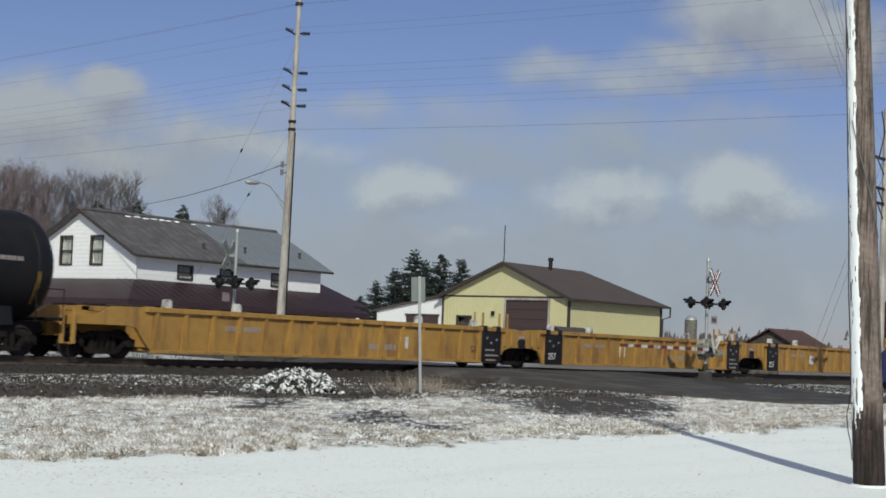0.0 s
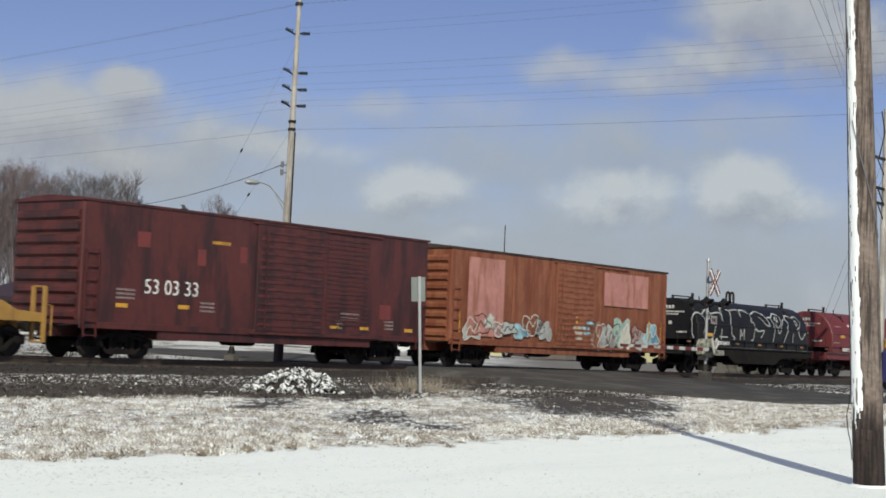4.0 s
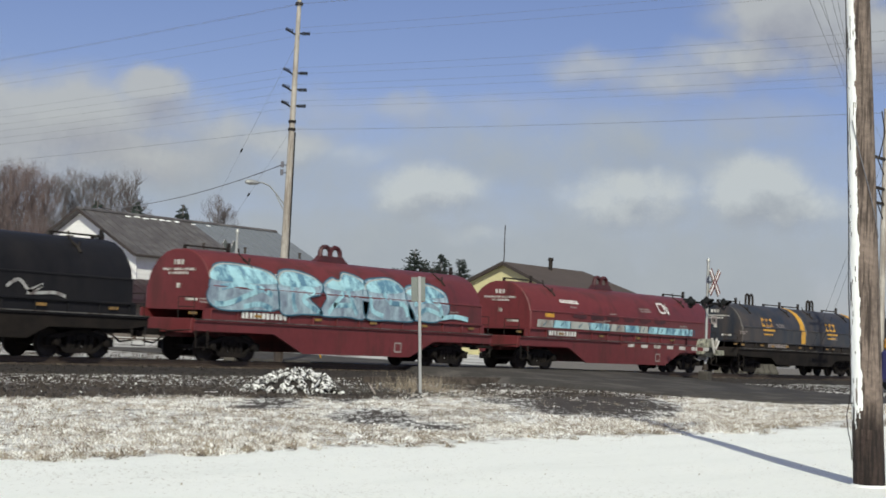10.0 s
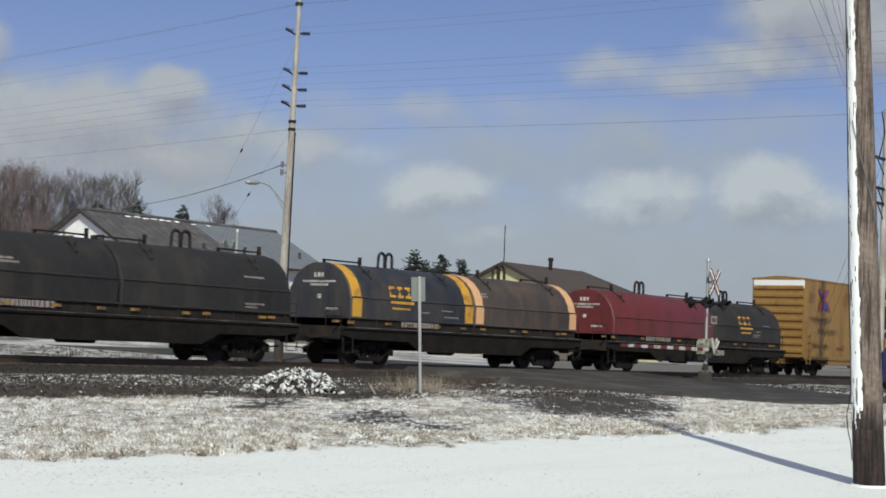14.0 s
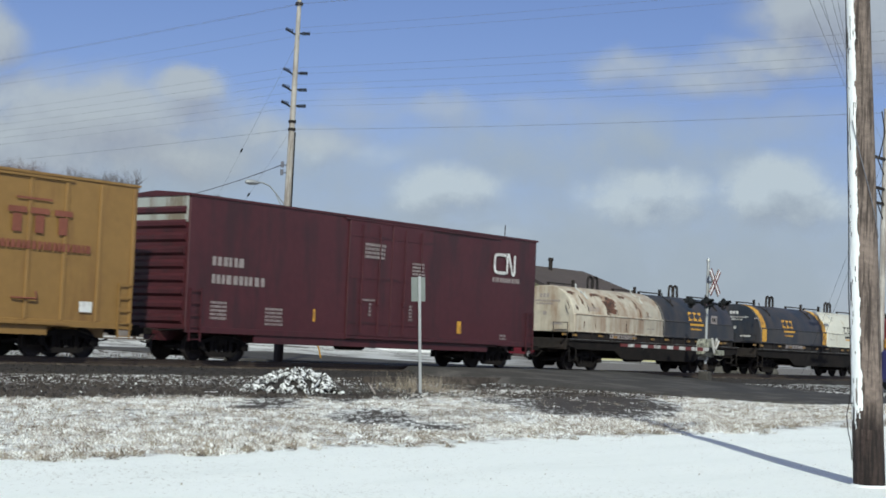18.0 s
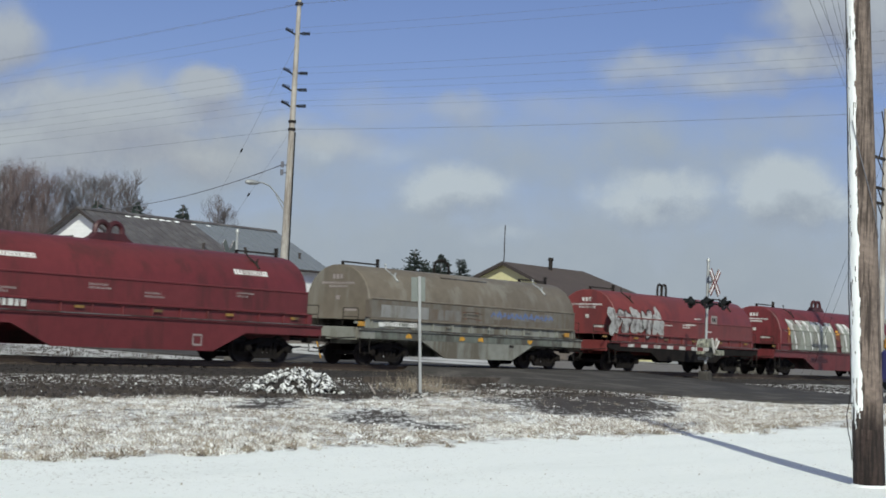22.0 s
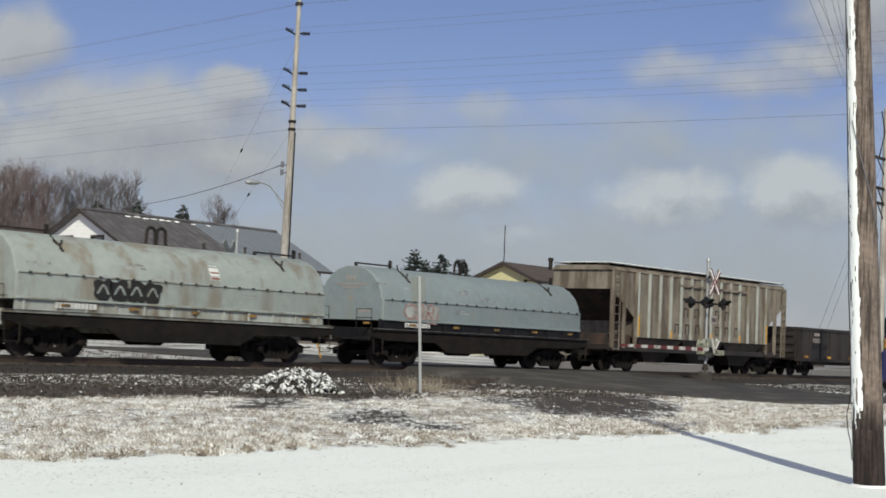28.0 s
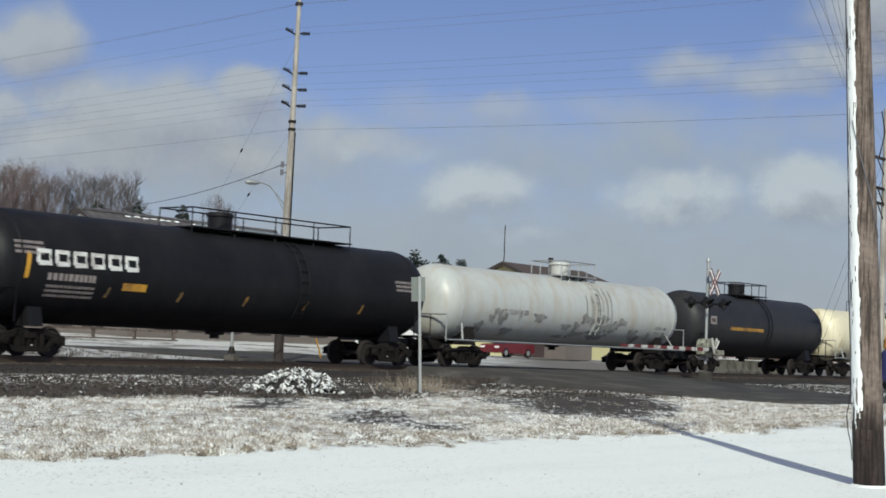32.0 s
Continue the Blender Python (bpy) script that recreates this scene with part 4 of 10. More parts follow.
    # white lean-to on the far side
    lean = thing("lean_to", "white lean-to shed against the yellow workshop", "shed", pose(0, 0, 0))
    ly = 84.2
    s = Shape()
    win = (77.7, 81.0, 3.0, 3.8)
    s.prism([(y1 + 0.02, g), (ly, g), (ly, 4.15), (y1 + 0.02, 5.4)], x0 + 0.3, x0 + 0.5, "x")
    part("wall", s, "siding", lean)
    s = Shape()
    s.box(x0 + 0.2, x0 + 0.3, win[0], win[1], win[2], win[3], 0.02)
    part("window", s, "door_brown", lean, "dark shuttered window")
    s = Shape()
    s.box(x0 + 0.17, x0 + 0.3, win[0] - 0.1, win[1] + 0.1, win[3], win[3] + 0.15)
    part("window_head", s, "trim_dark", lean)
    s = Shape()
    s.prism([(y1, 5.45), (ly + 0.4, 4.05), (ly + 0.4, 4.2), (y1, 5.6)], x0 + 0.05, x1 - 2, "x")
    part("roof", s, "shingle", lean)


build_workshop()


def build_shed():
    shed = thing("garden_shed", "small low shed with a brown gable roof before the workshop", "shed", pose(93.6, 61.4, 0.8))
    s = Shape()
    s.weld = True
    s.box(-1.7, 1.7, -0.9, 0.9, 0, 1.75)
    part("wall", s, "shop_front", shed)
    for ya in (-1.1, 1.1):
        part("roof", roof_slab(-1.9, 1.9, ya, 1.68, 0, 2.25, 0.08), "brown_hood", shed)
    for x in (-1.7, 1.66):
        g = Shape()
        g.prism([(-0.9, 1.75), (0.9, 1.75), (0, 2.2)], x, x + 0.04)
        part("gable", g, "shop_front", shed)


build_shed()


# ---- the train: every car stands on rail-head height, its middle at x = 0, the side that we see at y = -1.55 ----
CACHE = {}


def shared(key, make):
    if key not in CACHE:
        CACHE[key] = make()
    return CACHE[key]


WHEELS = []


def wheelset_mesh():
    s = Shape()
    n = 22
    for sg in (-1, 1):
        prof = [(0.66, 0.10), (0.665, 0.20), (0.675, 0.35), (0.66, 0.385), (0.66, 0.445), (0.69, 0.45), (0.70, 0.425), (0.79, 0.418), (0.795, 0.385), (0.75, 0.36), (0.735, 0.2), (0.77, 0.12), (0.77, 0.085)]
        rows = [[(r * math.cos(2 * math.pi * k / n), sg * y, r * math.sin(2 * math.pi * k / n)) for k in range(n)] for y, r in prof]
        s.rings(rows)
    s.cyl((0, -1.12, 0), (0, 1.12, 0), 0.08, n=10)
    for k in range(6):
        a = 2 * math.pi * k / 6
        s.box(0.2 * math.cos(a) - 0.03, 0.2 * math.cos(a) + 0.03, -0.757, -0.742, 0.2 * math.sin(a) - 0.03, 0.2 * math.sin(a) + 0.03)
    return s.mesh("wheelset", "wheel", 40)


def sideframe_mesh():
    """One casting: arched top and bottom chords, two columns, pedestal jaws, a spring window and two open triangles."""
    s = Shape()
    s.weld = True

    def line(knots):
        def f(x):
            x = abs(x)
            for (a, za), (b, zb) in zip(knots, knots[1:]):
                if x <= b:
                    return za + (zb - za) * (x - a) / (b - a)
            return knots[-1][1]
        return f
    top = line(((0, 0.80), (0.38, 0.80), (0.52, 0.73), (0.95, 0.635), (1.20, 0.57)))
    low = line(((0, 0.135), (0.46, 0.135), (0.60, 0.18), (0.70, 0.30), (0.80, 0.36), (0.98, 0.36), (1.0, 0.34), (1.20, 0.34)))
    xs = [-1.2, -1.09, -1.0, -0.98, -0.80, -0.70, -0.60, -0.46, -0.33, 0.33, 0.46, 0.60, 0.70, 0.80, 0.98, 1.0, 1.09, 1.2]
    for a, b in zip(xs, xs[1:]):
        m = abs(a + b) / 2
        if m < 0.33:
            runs = [((low(a), 0.27), (low(b), 0.27)), ((0.64, top(a)), (0.64, top(b)))]
        elif 0.46 < m < 0.70:
            runs = [((low(a), low(a) + 0.12), (low(b), low(b) + 0.12)), ((top(a) - 0.13, top(a)), (top(b) - 0.13, top(b)))]
        else:
            runs = [((low(a), top(a)), (low(b), top(b)))]
        for (p0, p1), (q0, q1) in runs:
            vs = [(x, y, z) for y in (-0.07, 0.07) for x, z in ((a, p0), (b, q0), (b, q1), (a, p1))]
            s.add(vs, [(0, 1, 2, 3), (7, 6, 5, 4), (0, 4, 5, 1), (1, 5, 6, 2), (2, 6, 7, 3), (3, 7, 4, 0)])
    return s.mesh("sideframe", "running_gear")


def spring_mesh():
    s = Shape()
    for k in range(5):
        s.cyl((0, 0, 0.27 + k * 0.07), (0, 0, 0.305 + k * 0.07), 0.09, n=8)
    s.cyl((0, 0, 0.265), (0, 0, 0.64), 0.06, n=8)
    return s.mesh("spring", "running_gear")


def bogie(car, x):
    """A three-piece freight bogie: bolster, two sideframes, springs, two rolling wheelsets."""
    b = part("bogie", shared("bolster", lambda: Shape().box(-0.2, 0.2, -1.1, 1.1, 0.5, 0.72, 0.03).cyl((0, 0, 0.7), (0, 0, 0.86), 0.2, n=10).mesh("bogie", "running_gear")), None, car, at=pose(x, 0, 0))
    for y in (-1.0, 1.0):
        part("sideframe", shared("sideframe", sideframe_mesh), None, b, at=pose(0, y, 0))
        for dx in (-0.22, 0.0, 0.22):
            part("spring", shared("spring", spring_mesh), None, b, at=pose(dx, y, 0))
    cap = shared("cap", lambda: Shape().cyl((0, 0, 0), (0, -0.14, 0), 0.125, 0.11, n=12).cyl((0, -0.14, 0), (0, -0.16, 0), 0.06, n=6).mesh("bearing_cap", "running_gear"))
    for k, dx in enumerate((-0.89, 0.89)):
        w = part("wheelset", shared("wheelset", wheelset_mesh), None, b, at=pose(dx, 0, 0.42))
        WHEELS.append((k, w))
        part("bearing_cap", cap, None, b, at=pose(dx, -1.04, 0.45))
    return b


def coupler(car, x, sg, reach):
    s = shared(("coupler", round(reach, 2)), lambda: Shape().box(-0.2, reach - 0.1, -0.09, 0.09, 0.75, 0.95, 0.02).box(reach - 0.16, reach + 0.06, -0.17, 0.1, 0.68, 1.02, 0.04).tube([(0.1, 0.3, 0.75), (reach * 0.6, 0.32, 0.5), (reach, 0.25, 0.55)], 0.03).mesh("coupler", "running_gear"))
    part("coupler", s, None, car, at=pose(x, 0, 0, 0, 0, 0 if sg > 0 else 180))


def ladder(car, x, y, z0, z1, mat, w=0.45):
    def make():
        s = Shape()
        for dx in (-w / 2, w / 2):
            s.box(dx - 0.02, dx + 0.02, -0.06, -0.02, 0, z1 - z0)
        k = int((z1 - z0) / 0.38)
        for i in range(k + 1):
            z = 0.06 + i * (z1 - z0 - 0.12) / max(k, 1)
            s.box(-w / 2, w / 2, -0.07, -0.035, z - 0.015, z + 0.015)
        return s.mesh("ladder", mat)
    part("ladder", shared(("ladder", round(z1 - z0, 2), mat, w), make), None, car, at=pose(x, y, z0))


def skin_y(profile):
    """From a side's outline of (y, z) rising, the depth at a height."""
    def f(z):
        if z <= profile[0][1]:
            return profile[0][0]
        for (ya, za), (yb, zb) in zip(profile, profile[1:]):
            if z <= zb:
                return ya + (yb - ya) * (z - za) / max(zb - za, 1e-6)
        return profile[-1][0]
    return f


def patch(shape, face, x0, x1, z0, z1, skew=0.0, lift=0.006, mi=0, n=None):
    """A painted area that follows the side; skew slants it."""
    n = n or max(1, int((z1 - z0) / 0.12))
    rows = []
    for k in range(n + 1):
        z = z0 + (z1 - z0) * k / n
        dx = skew * (z - z0)
        rows.append([(x0 + dx, face(z) - lift, z), (x1 + dx, face(z) - lift, z)])
    shape.rings(rows, mi, loop=False)


def stroke(shape, face, pts, w, lift=0.009, mi=0, close=False):
    """A painted line of width w that follows the side through points (x, z)."""
    if close:
        pts = list(pts) + [pts[0]]
    rows = []
    for i, (x, z) in enumerate(pts):
        xa, za = pts[max(i - 1, 0)]
        xb, zb = pts[min(i + 1, len(pts) - 1)]
        d = math.hypot(xb - xa, zb - za) or 1
        nx, nz = -(zb - za) / d * w / 2, (xb - xa) / d * w / 2
        rows.append([(x + nx, face(z + nz) - lift, z + nz), (x - nx, face(z - nz) - lift, z - nz)])
    shape.rings(rows, mi, loop=False)


def curve_pts(ctrl, n=6, close=False):
    """A smooth line through control points."""
    out, k = [], len(ctrl)
    rng = range(k if close else k - 1)
    for i in rng:
        p = [ctrl[(i + j) % k] if close else ctrl[min(max(i + j, 0), k - 1)] for j in (-1, 0, 1, 2)]
        for s in range(n):
            t = s / n
            out.append(tuple(0.5 * (2 * p[1][a] + (p[2][a] - p[0][a]) * t + (2 * p[0][a] - 5 * p[1][a] + 4 * p[2][a] - p[3][a]) * t * t + (3 * p[1][a] - p[0][a] - 3 * p[2][a] + p[3][a]) * t ** 3) for a in (0, 1)))
    if not close:
        out.append(tuple(ctrl[-1]))
    return out


def blob(shape, face, cx, cz, rx, rz, seed, lift=0.006, mi=0, wob=0.25):
    """A filled uneven painted shape."""
    rnd = random.Random(seed)
    ph = [rnd.uniform(0, 6.28) for _ in range(4)]
    n = 26
    edge = []
    for k in range(n):
        a = 2 * math.pi * k / n
        sq = 1 / max(abs(math.cos(a)), abs(math.sin(a))) ** 0.55
        r = sq * (1 + wob * (0.5 * math.sin(3 * a + ph[0]) + 0.35 * math.sin(5 * a + ph[1]) + 0.2 * math.sin(8 * a + ph[2])))
        edge.append((cx + rx * r * math.cos(a), cz + rz * r * math.sin(a)))
    rows = [[(cx + (x - cx) * s, face(cz + (z - cz) * s) - lift, cz + (z - cz) * s) for x, z in edge] for s in (0.02, 0.3, 0.6, 0.85, 1.0)]
    shape.rings(rows, mi, caps=False)
    return edge


def text_bars(shape, face, x0, x1, z, h, seed, gap=0.35, mi=0):
    """A row of small bars where lettering is too small to read."""
    rnd = random.Random(seed)
    x = x0
    while x < x1 - h * 0.4:
        w = h * rnd.uniform(0.45, 0.75)
        patch(shape, face, x, min(x + w, x1), z, z + h, n=1)
        x += w + h * gap * rnd.uniform(0.5, 1.1)


def marking(car, name, shape, mat, label=""):
    ob = part(name, shape, mat, car, label, smooth=0, tidy=False)
    if name in ("stencil", "car_number", "reflector_plate", "graffiti", "lettering"):
        tagged(ob, kind="stuff")
    return ob


def plates(car, spots, y, w, hh, mat="amber", name="reflector_plate"):
    """Single small plates on a side, each its own part."""
    me = shared(("plate", w, hh, mat), lambda: Shape().box(-w / 2, w / 2, -0.012, 0, -hh / 2, hh / 2).mesh(name, mat))
    for x, z in spots:
        part(name, me, None, car, at=pose(x, y, z))


def end_gear(car, L, mat, z0=0.75, z1=1.6, c=0.0, reach=0.62):
    """Couplers, uncoupling levers and end grab irons at both ends."""
    for sg in (-1, 1):
        coupler(car, c + sg * L / 2, sg, reach)
        s = Shape()
        s.tube([(c + sg * (L / 2 + 0.06), -1.45, 0.95), (c + sg * (L / 2 + 0.09), -0.5, 0.9), (c + sg * (L / 2 + 0.25), -0.1, 0.95)], 0.018, 5)
        part("uncoupling_lever", s, "steel_dark", car)


def sill_steps(car, L, mat, c=0.0):
    for sg in (-1, 1):
        s = Shape()
        x = c + sg * (L / 2 - 0.35)
        s.tube([(x - 0.25, -1.5, 0.95), (x - 0.25, -1.52, 0.42), (x + 0.25, -1.52, 0.42), (x + 0.25, -1.5, 0.95)], 0.02, 5)
        part("stirrup_step", s, mat, car)


# ---- coil cars ----
HOOD = [(-1.52, 1.58), (-1.52, 2.30), (-1.46, 2.36), (-1.40, 2.62), (-1.24, 2.92), (-0.98, 3.20), (-0.64, 3.40), (-0.30, 3.485)]
HOOD_SKIN = skin_y(HOOD)


def hood_mesh(length, mat, off=0.0):
    s = Shape()
    rows = []
    es = [0, 0.02, 0.07]
    for e in es + [length - q for q in es[::-1]]:
        d = min(e, length - e)
        k = 0.965 + 0.035 * math.sqrt(max(0.0, 1 - (1 - min(d / 0.07, 1)) ** 2))
        row = []
        for y, z in HOOD:
            zz = z if z <= 2.36 else 2.36 + (z - 2.36) * k
            row.append((off + e - length / 2, y * k, zz))
        full = row + [(p[0], -p[1], p[2]) for p in row[::-1]]
        rows.append(full)
    s.rings(rows)
    return s.mesh("hood", mat, 28)


def lifting_loops(parent, x, z=3.47, mat="steel_dark"):
    def make():
        s = Shape()
        for dx in (-0.21, 0.21):
            pts = [(dx - 0.19, 0, -0.05)] + [(dx + 0.17 * -math.cos(a), 0, 0.40 + 0.17 * math.sin(a)) for a in [math.pi * k / 8 for k in range(9)]] + [(dx + 0.19, 0, -0.05)]
            s.tube(pts, 0.055, 6)
        s.box(-0.6, 0.6, -0.13, 0.13, -0.06, 0.04, 0.015)
        return s.mesh("lifting_loop", mat)
    return part("lifting_loop", shared(("loop", mat), make), None, parent, at=pose(x, 0, z))


def lifting_bracket(parent, x, mat):
    """A plated bracket on the crest with two joined eyes."""
    def make():
        s = Shape()
        s.weld = True
        s.prism([(-1.0, -0.05), (1.0, -0.05), (0.66, 0.14), (0.54, 0.26), (-0.54, 0.26), (-0.66, 0.14)], -0.14, 0.14, "y")
        for sg in (-1, 1):
            pts = [(sg * 0.52, 0, 0.15)] + [(sg * (0.26 + 0.25 * math.cos(a)), 0, 0.36 + 0.22 * math.sin(a)) for a in [math.pi * k / 8 for k in range(9)]] + [(sg * 0.03, 0, 0.15)]
            s.tube(pts, 0.085, 7)
        return s.mesh("lifting_bracket", mat)
    return part("lifting_bracket", shared(("bracket", mat), make), None, parent, at=pose(x, 0, 3.46))


def lifting_arch(parent, x, mat):
    """One tall pipe arch over the crest, on a low saddle."""
    def make():
        s = Shape()
        s.tube([(-0.46, 0, -0.08), (-0.45, 0, 0.30), (-0.36, 0, 0.46), (-0.18, 0, 0.54), (0.12, 0, 0.55), (0.34, 0, 0.46), (0.44, 0, 0.28), (0.46, 0, -0.08)], 0.06, 8)
        s.box(-0.6, 0.6, -0.13, 0.13, -0.06, 0.03, 0.015)
        return s.mesh("lifting_arch", mat)
    return part("lifting_arch", shared(("arch", mat), make), None, parent, at=pose(x, 0, 3.46))


def guide_bars(hood, lo, hi):
    """A flat guide bar along the crest at each end, with a short stop."""
    for x0, x1 in ((lo + 0.15, lo + 2.1), (hi - 1.95, hi - 0.02)):
        s = Shape()
        s.box(x0, x1, -0.05, 0.05, 3.575, 3.625)
        s.box(x1 - 0.07, x1, -0.06, 0.06, 3.45, 3.80)
        s.box(x0, x0 + 0.07, -0.05, 0.05, 3.45, 3.60)
        part("guide_bar", s, "steel_dark", hood)


def end_stencils(hood, w, seed, mat="white"):
    """Rows of small lettering and a placard on the flat end of a hood."""
    x = -w - 0.012
    s = Shape()
    rnd = random.Random(seed)

    def bar(y0, y1, z0, z1):
        s.add([(x, y0, z0), (x, y1, z0), (x, y1, z1), (x, y0, z1)], [(0, 1, 2, 3)])
    y = -0.2
    while y < 0.25:
        bar(y, y + 0.12, 2.98, 3.14)
        y += 0.17
    for z, a in ((2.80, 0.75), (2.68, 0.42)):
        y = -a
        while y < a:
            q = rnd.uniform(0.05, 0.09)
            bar(y, y + q, z, z + 0.075)
            y += q + 0.025
    bar(-0.9, -0.35, 1.86, 1.94)
    bar(-0.1, 0.08, 2.25, 2.40)
    tagged(part("stencil", s, mat, hood, "small white stencilled data", smooth=0, tidy=False), kind="stuff")


def hood_clamp(parent, x, mat):
    def make():
        s = Shape()
        s.tube([(-0.16, -0.95, 3.30), (0, -1.05, 3.12), (0.16, -0.95, 3.30)], 0.035, 5)
        s.tube([(0, -1.2, 2.98), (0, -1.05, 3.13), (0, -0.62, 3.42), (0, -0.58, 3.62)], [0.05, 0.05, 0.03, 0.03], 5)
        return s.mesh("hood_bracket", mat)
    part("hood_bracket", shared(("clamp", mat), make), None, parent, at=pose(x, 0, 0))


def coil_car(L, deck, style, hoods, label, edge="amber", gear="steel_dark", loops="steel_dark"):
    """Deck with bogies and end platforms; hoods: (start, end, material) as shares of the length."""
    car = thing("coil_car", label, "coil car", group="cars of the freight train")
    h = L / 2
    lo, hi = -h + (1.0 if style == "belly" else 1.25), h + 0.45          # the body's ends
    mid, span = (lo + hi) / 2, hi - lo
    s = Shape()
    if style == "belly":
        prof = [(lo, 1.2), (lo, 0.92), (lo + 3.5, 0.92), (lo + 4.9, 0.32), (hi - 4.9, 0.32), (hi - 3.5, 0.92), (hi, 0.92), (hi, 1.2)]
    else:
        prof = [(lo, 1.2), (lo, 1.0), (lo + 0.8, 0.88), (lo + 3.6, 0.86), (lo + 4.3, 0.52), (hi - 4.3, 0.52), (hi - 3.6, 0.86), (hi - 0.8, 0.88), (hi, 1.0), (hi, 1.2)]
    s.box(lo, hi, -1.42, 1.42, 1.1, 1.2)
    body = part("deck", s, deck, car)
    for y0, y1 in ((-1.56, -1.36), (1.36, 1.56)):
        part("side_flange", Shape().box(lo, hi, y0, y1, 1.2, 1.29, 0.01), deck, car)
    for y0, y1 in ((-1.47, -1.39), (1.39, 1.47)):
        part("trough_side", Shape().box(lo + 0.45, hi - 0.45, y0, y1, 1.29, 1.62), deck, car)
    part("centre_sill", Shape().box(lo + 0.3, hi - 0.3, -0.35, 0.35, 0.72, 1.1), deck, car)
    for x in (lo, hi):
        part("end_sill", Shape().box(x - 0.06, x + 0.06, -1.45, 1.45, 0.85, 1.3, 0.015), deck, car)
    for y0, y1 in ((-1.50, -1.42), (1.42, 1.50)):
        part("side_sill", Shape().prism(prof, y0, y1, "y"), deck if style == "belly" else "running_gear", car)
    edge_bar = Shape()
    edge_bar.box(lo, hi, -1.585, -1.555, 1.262, 1.292)
    part("walkway_edge", edge_bar, "bare_edge", car, "bare metal edge of the side walkway")
    n = int(L / 1.15)
    post = shared(("post", deck), lambda: Shape().box(-0.035, 0.035, -0.05, 0.0, 0.0, 0.34, 0.01).mesh("stake", deck))
    for i in range(n):
        x = lo + 0.7 + i * (span - 1.4) / (n - 1)
        part("stake", post, None, body, at=pose(x, -1.47, 1.28))
    bogie(car, lo + 2.1)
    bogie(car, hi - 2.1)
    end_gear(car, span, gear, c=mid, reach=0.88)
    sill_steps(car, span, gear, mid)
    # end railings and brake wheel
    for sg in (-1, 1):
        s = Shape()
        x = mid + sg * (span / 2 - 0.08)
        for y in (-1.4, -0.7):
            s.cyl((x, y, 1.28), (x, y, 1.95), 0.014, n=6)
        s.tube([(x, -1.4, 1.95), (x, -0.7, 1.95)], 0.014, 6)
        s.tube([(x, -1.4, 1.65), (x, -0.7, 1.65)], 0.014, 6)
        part("end_railing", s, gear, car)
    if style != "belly":
        s = Shape()
        s.cyl((-0.6, -0.6, 0.62), (0.7, -0.6, 0.62), 0.2, n=10)
        s.box(1.0, 1.5, -0.9, -0.5, 0.55, 0.9, 0.03)
        s.tube([(-1.6, -0.8, 0.7), (2.4, -0.8, 0.75)], 0.03, 5)
        part("brake_cylinder", s, "running_gear", car)
    hs = []
    for a, b, mt in hoods:
        x0, x1 = -h + L * a, -h + L * b
        k0 = lo + h
        n0, n1 = x0 + k0 - (k0 - 0.45) * a, x1 + k0 - (k0 - 0.45) * b
        off, w = (n0 + n1 - x0 - x1) / 2, (n1 - n0) / 2
        hood = part("hood", shared(("hood", round(n1 - n0, 2), round(off, 2), mt), lambda: hood_mesh(n1 - n0, mt, off)), None, car, at=pose((x0 + x1) / 2, 0, 0))
        if style == "belly" and mt.startswith("coil_red"):
            lifting_bracket(hood, off, "maroon")
        elif mt == "olive":
            lifting_arch(hood, 0.1, "running_gear")
        else:
            lifting_loops(hood, off, mat=loops)
        guide_bars(hood, off - w, off + w)
        for q in ((-0.62, 0.62) if x1 - x0 < 9 else (-0.72, 0.72)):
            hood_clamp(hood, off + q * w, "tank_white" if mt in ("cream", "cream_rust") else loops)
        bead = Shape()
        bead.box(off - w + 0.04, off + w - 0.04, -1.55, -1.49, 2.29, 2.345, 0.01)
        bead.box(off - w + 0.02, off + w - 0.02, -1.56, -1.50, 1.58, 1.65, 0.01)
        part("hood_bead", bead, mt, hood)
        if len(hs) == 0:
            end_stencils(hood, w - off, round(L * 100), "dim_white" if mt in ("cream", "cream_rust", "olive", "soot", "brown_hood", "pale_green", "pale_blue") else "dull_white")
        hs.append((hood, w, (x0 + x1) / 2, off))
    # reflector plates along the sill
    plates(car, [(-h + 0.9 + i * (L - 1.8) / 5, 1.46) for i in range(6)], -1.53, 0.34, 0.085, "dull_amber" if edge == "amber" else edge)
    return car, hs


def number_bars(car, x, z, w, seed, mat="white", face=None, h=0.16):
    s = Shape()
    face, z = (lambda q: -1.525), 1.38
    text_bars(s, face, x, x + w, z, h, seed, 0.3)
    marking(car, "car_number", s, mat, "painted car number")


def small_stencils(car, L, seed, mat="dim_white", face=HOOD_SKIN, z=(1.75, 2.9), n=6):
    rnd = random.Random(seed)
    s = Shape()
    for _ in range(n):
        x = rnd.uniform(-L / 2 + 1.0, L / 2 - 1.8)
        zz = rnd.uniform(*z)
        for k in range(rnd.randint(1, 2)):
            text_bars(s, face, x, x + rnd.uniform(0.5, 0.9), zz - k * 0.1, 0.06, rnd.random(), 0.5)
    marking(car, "stencil", s, mat, "small white stencilled data")


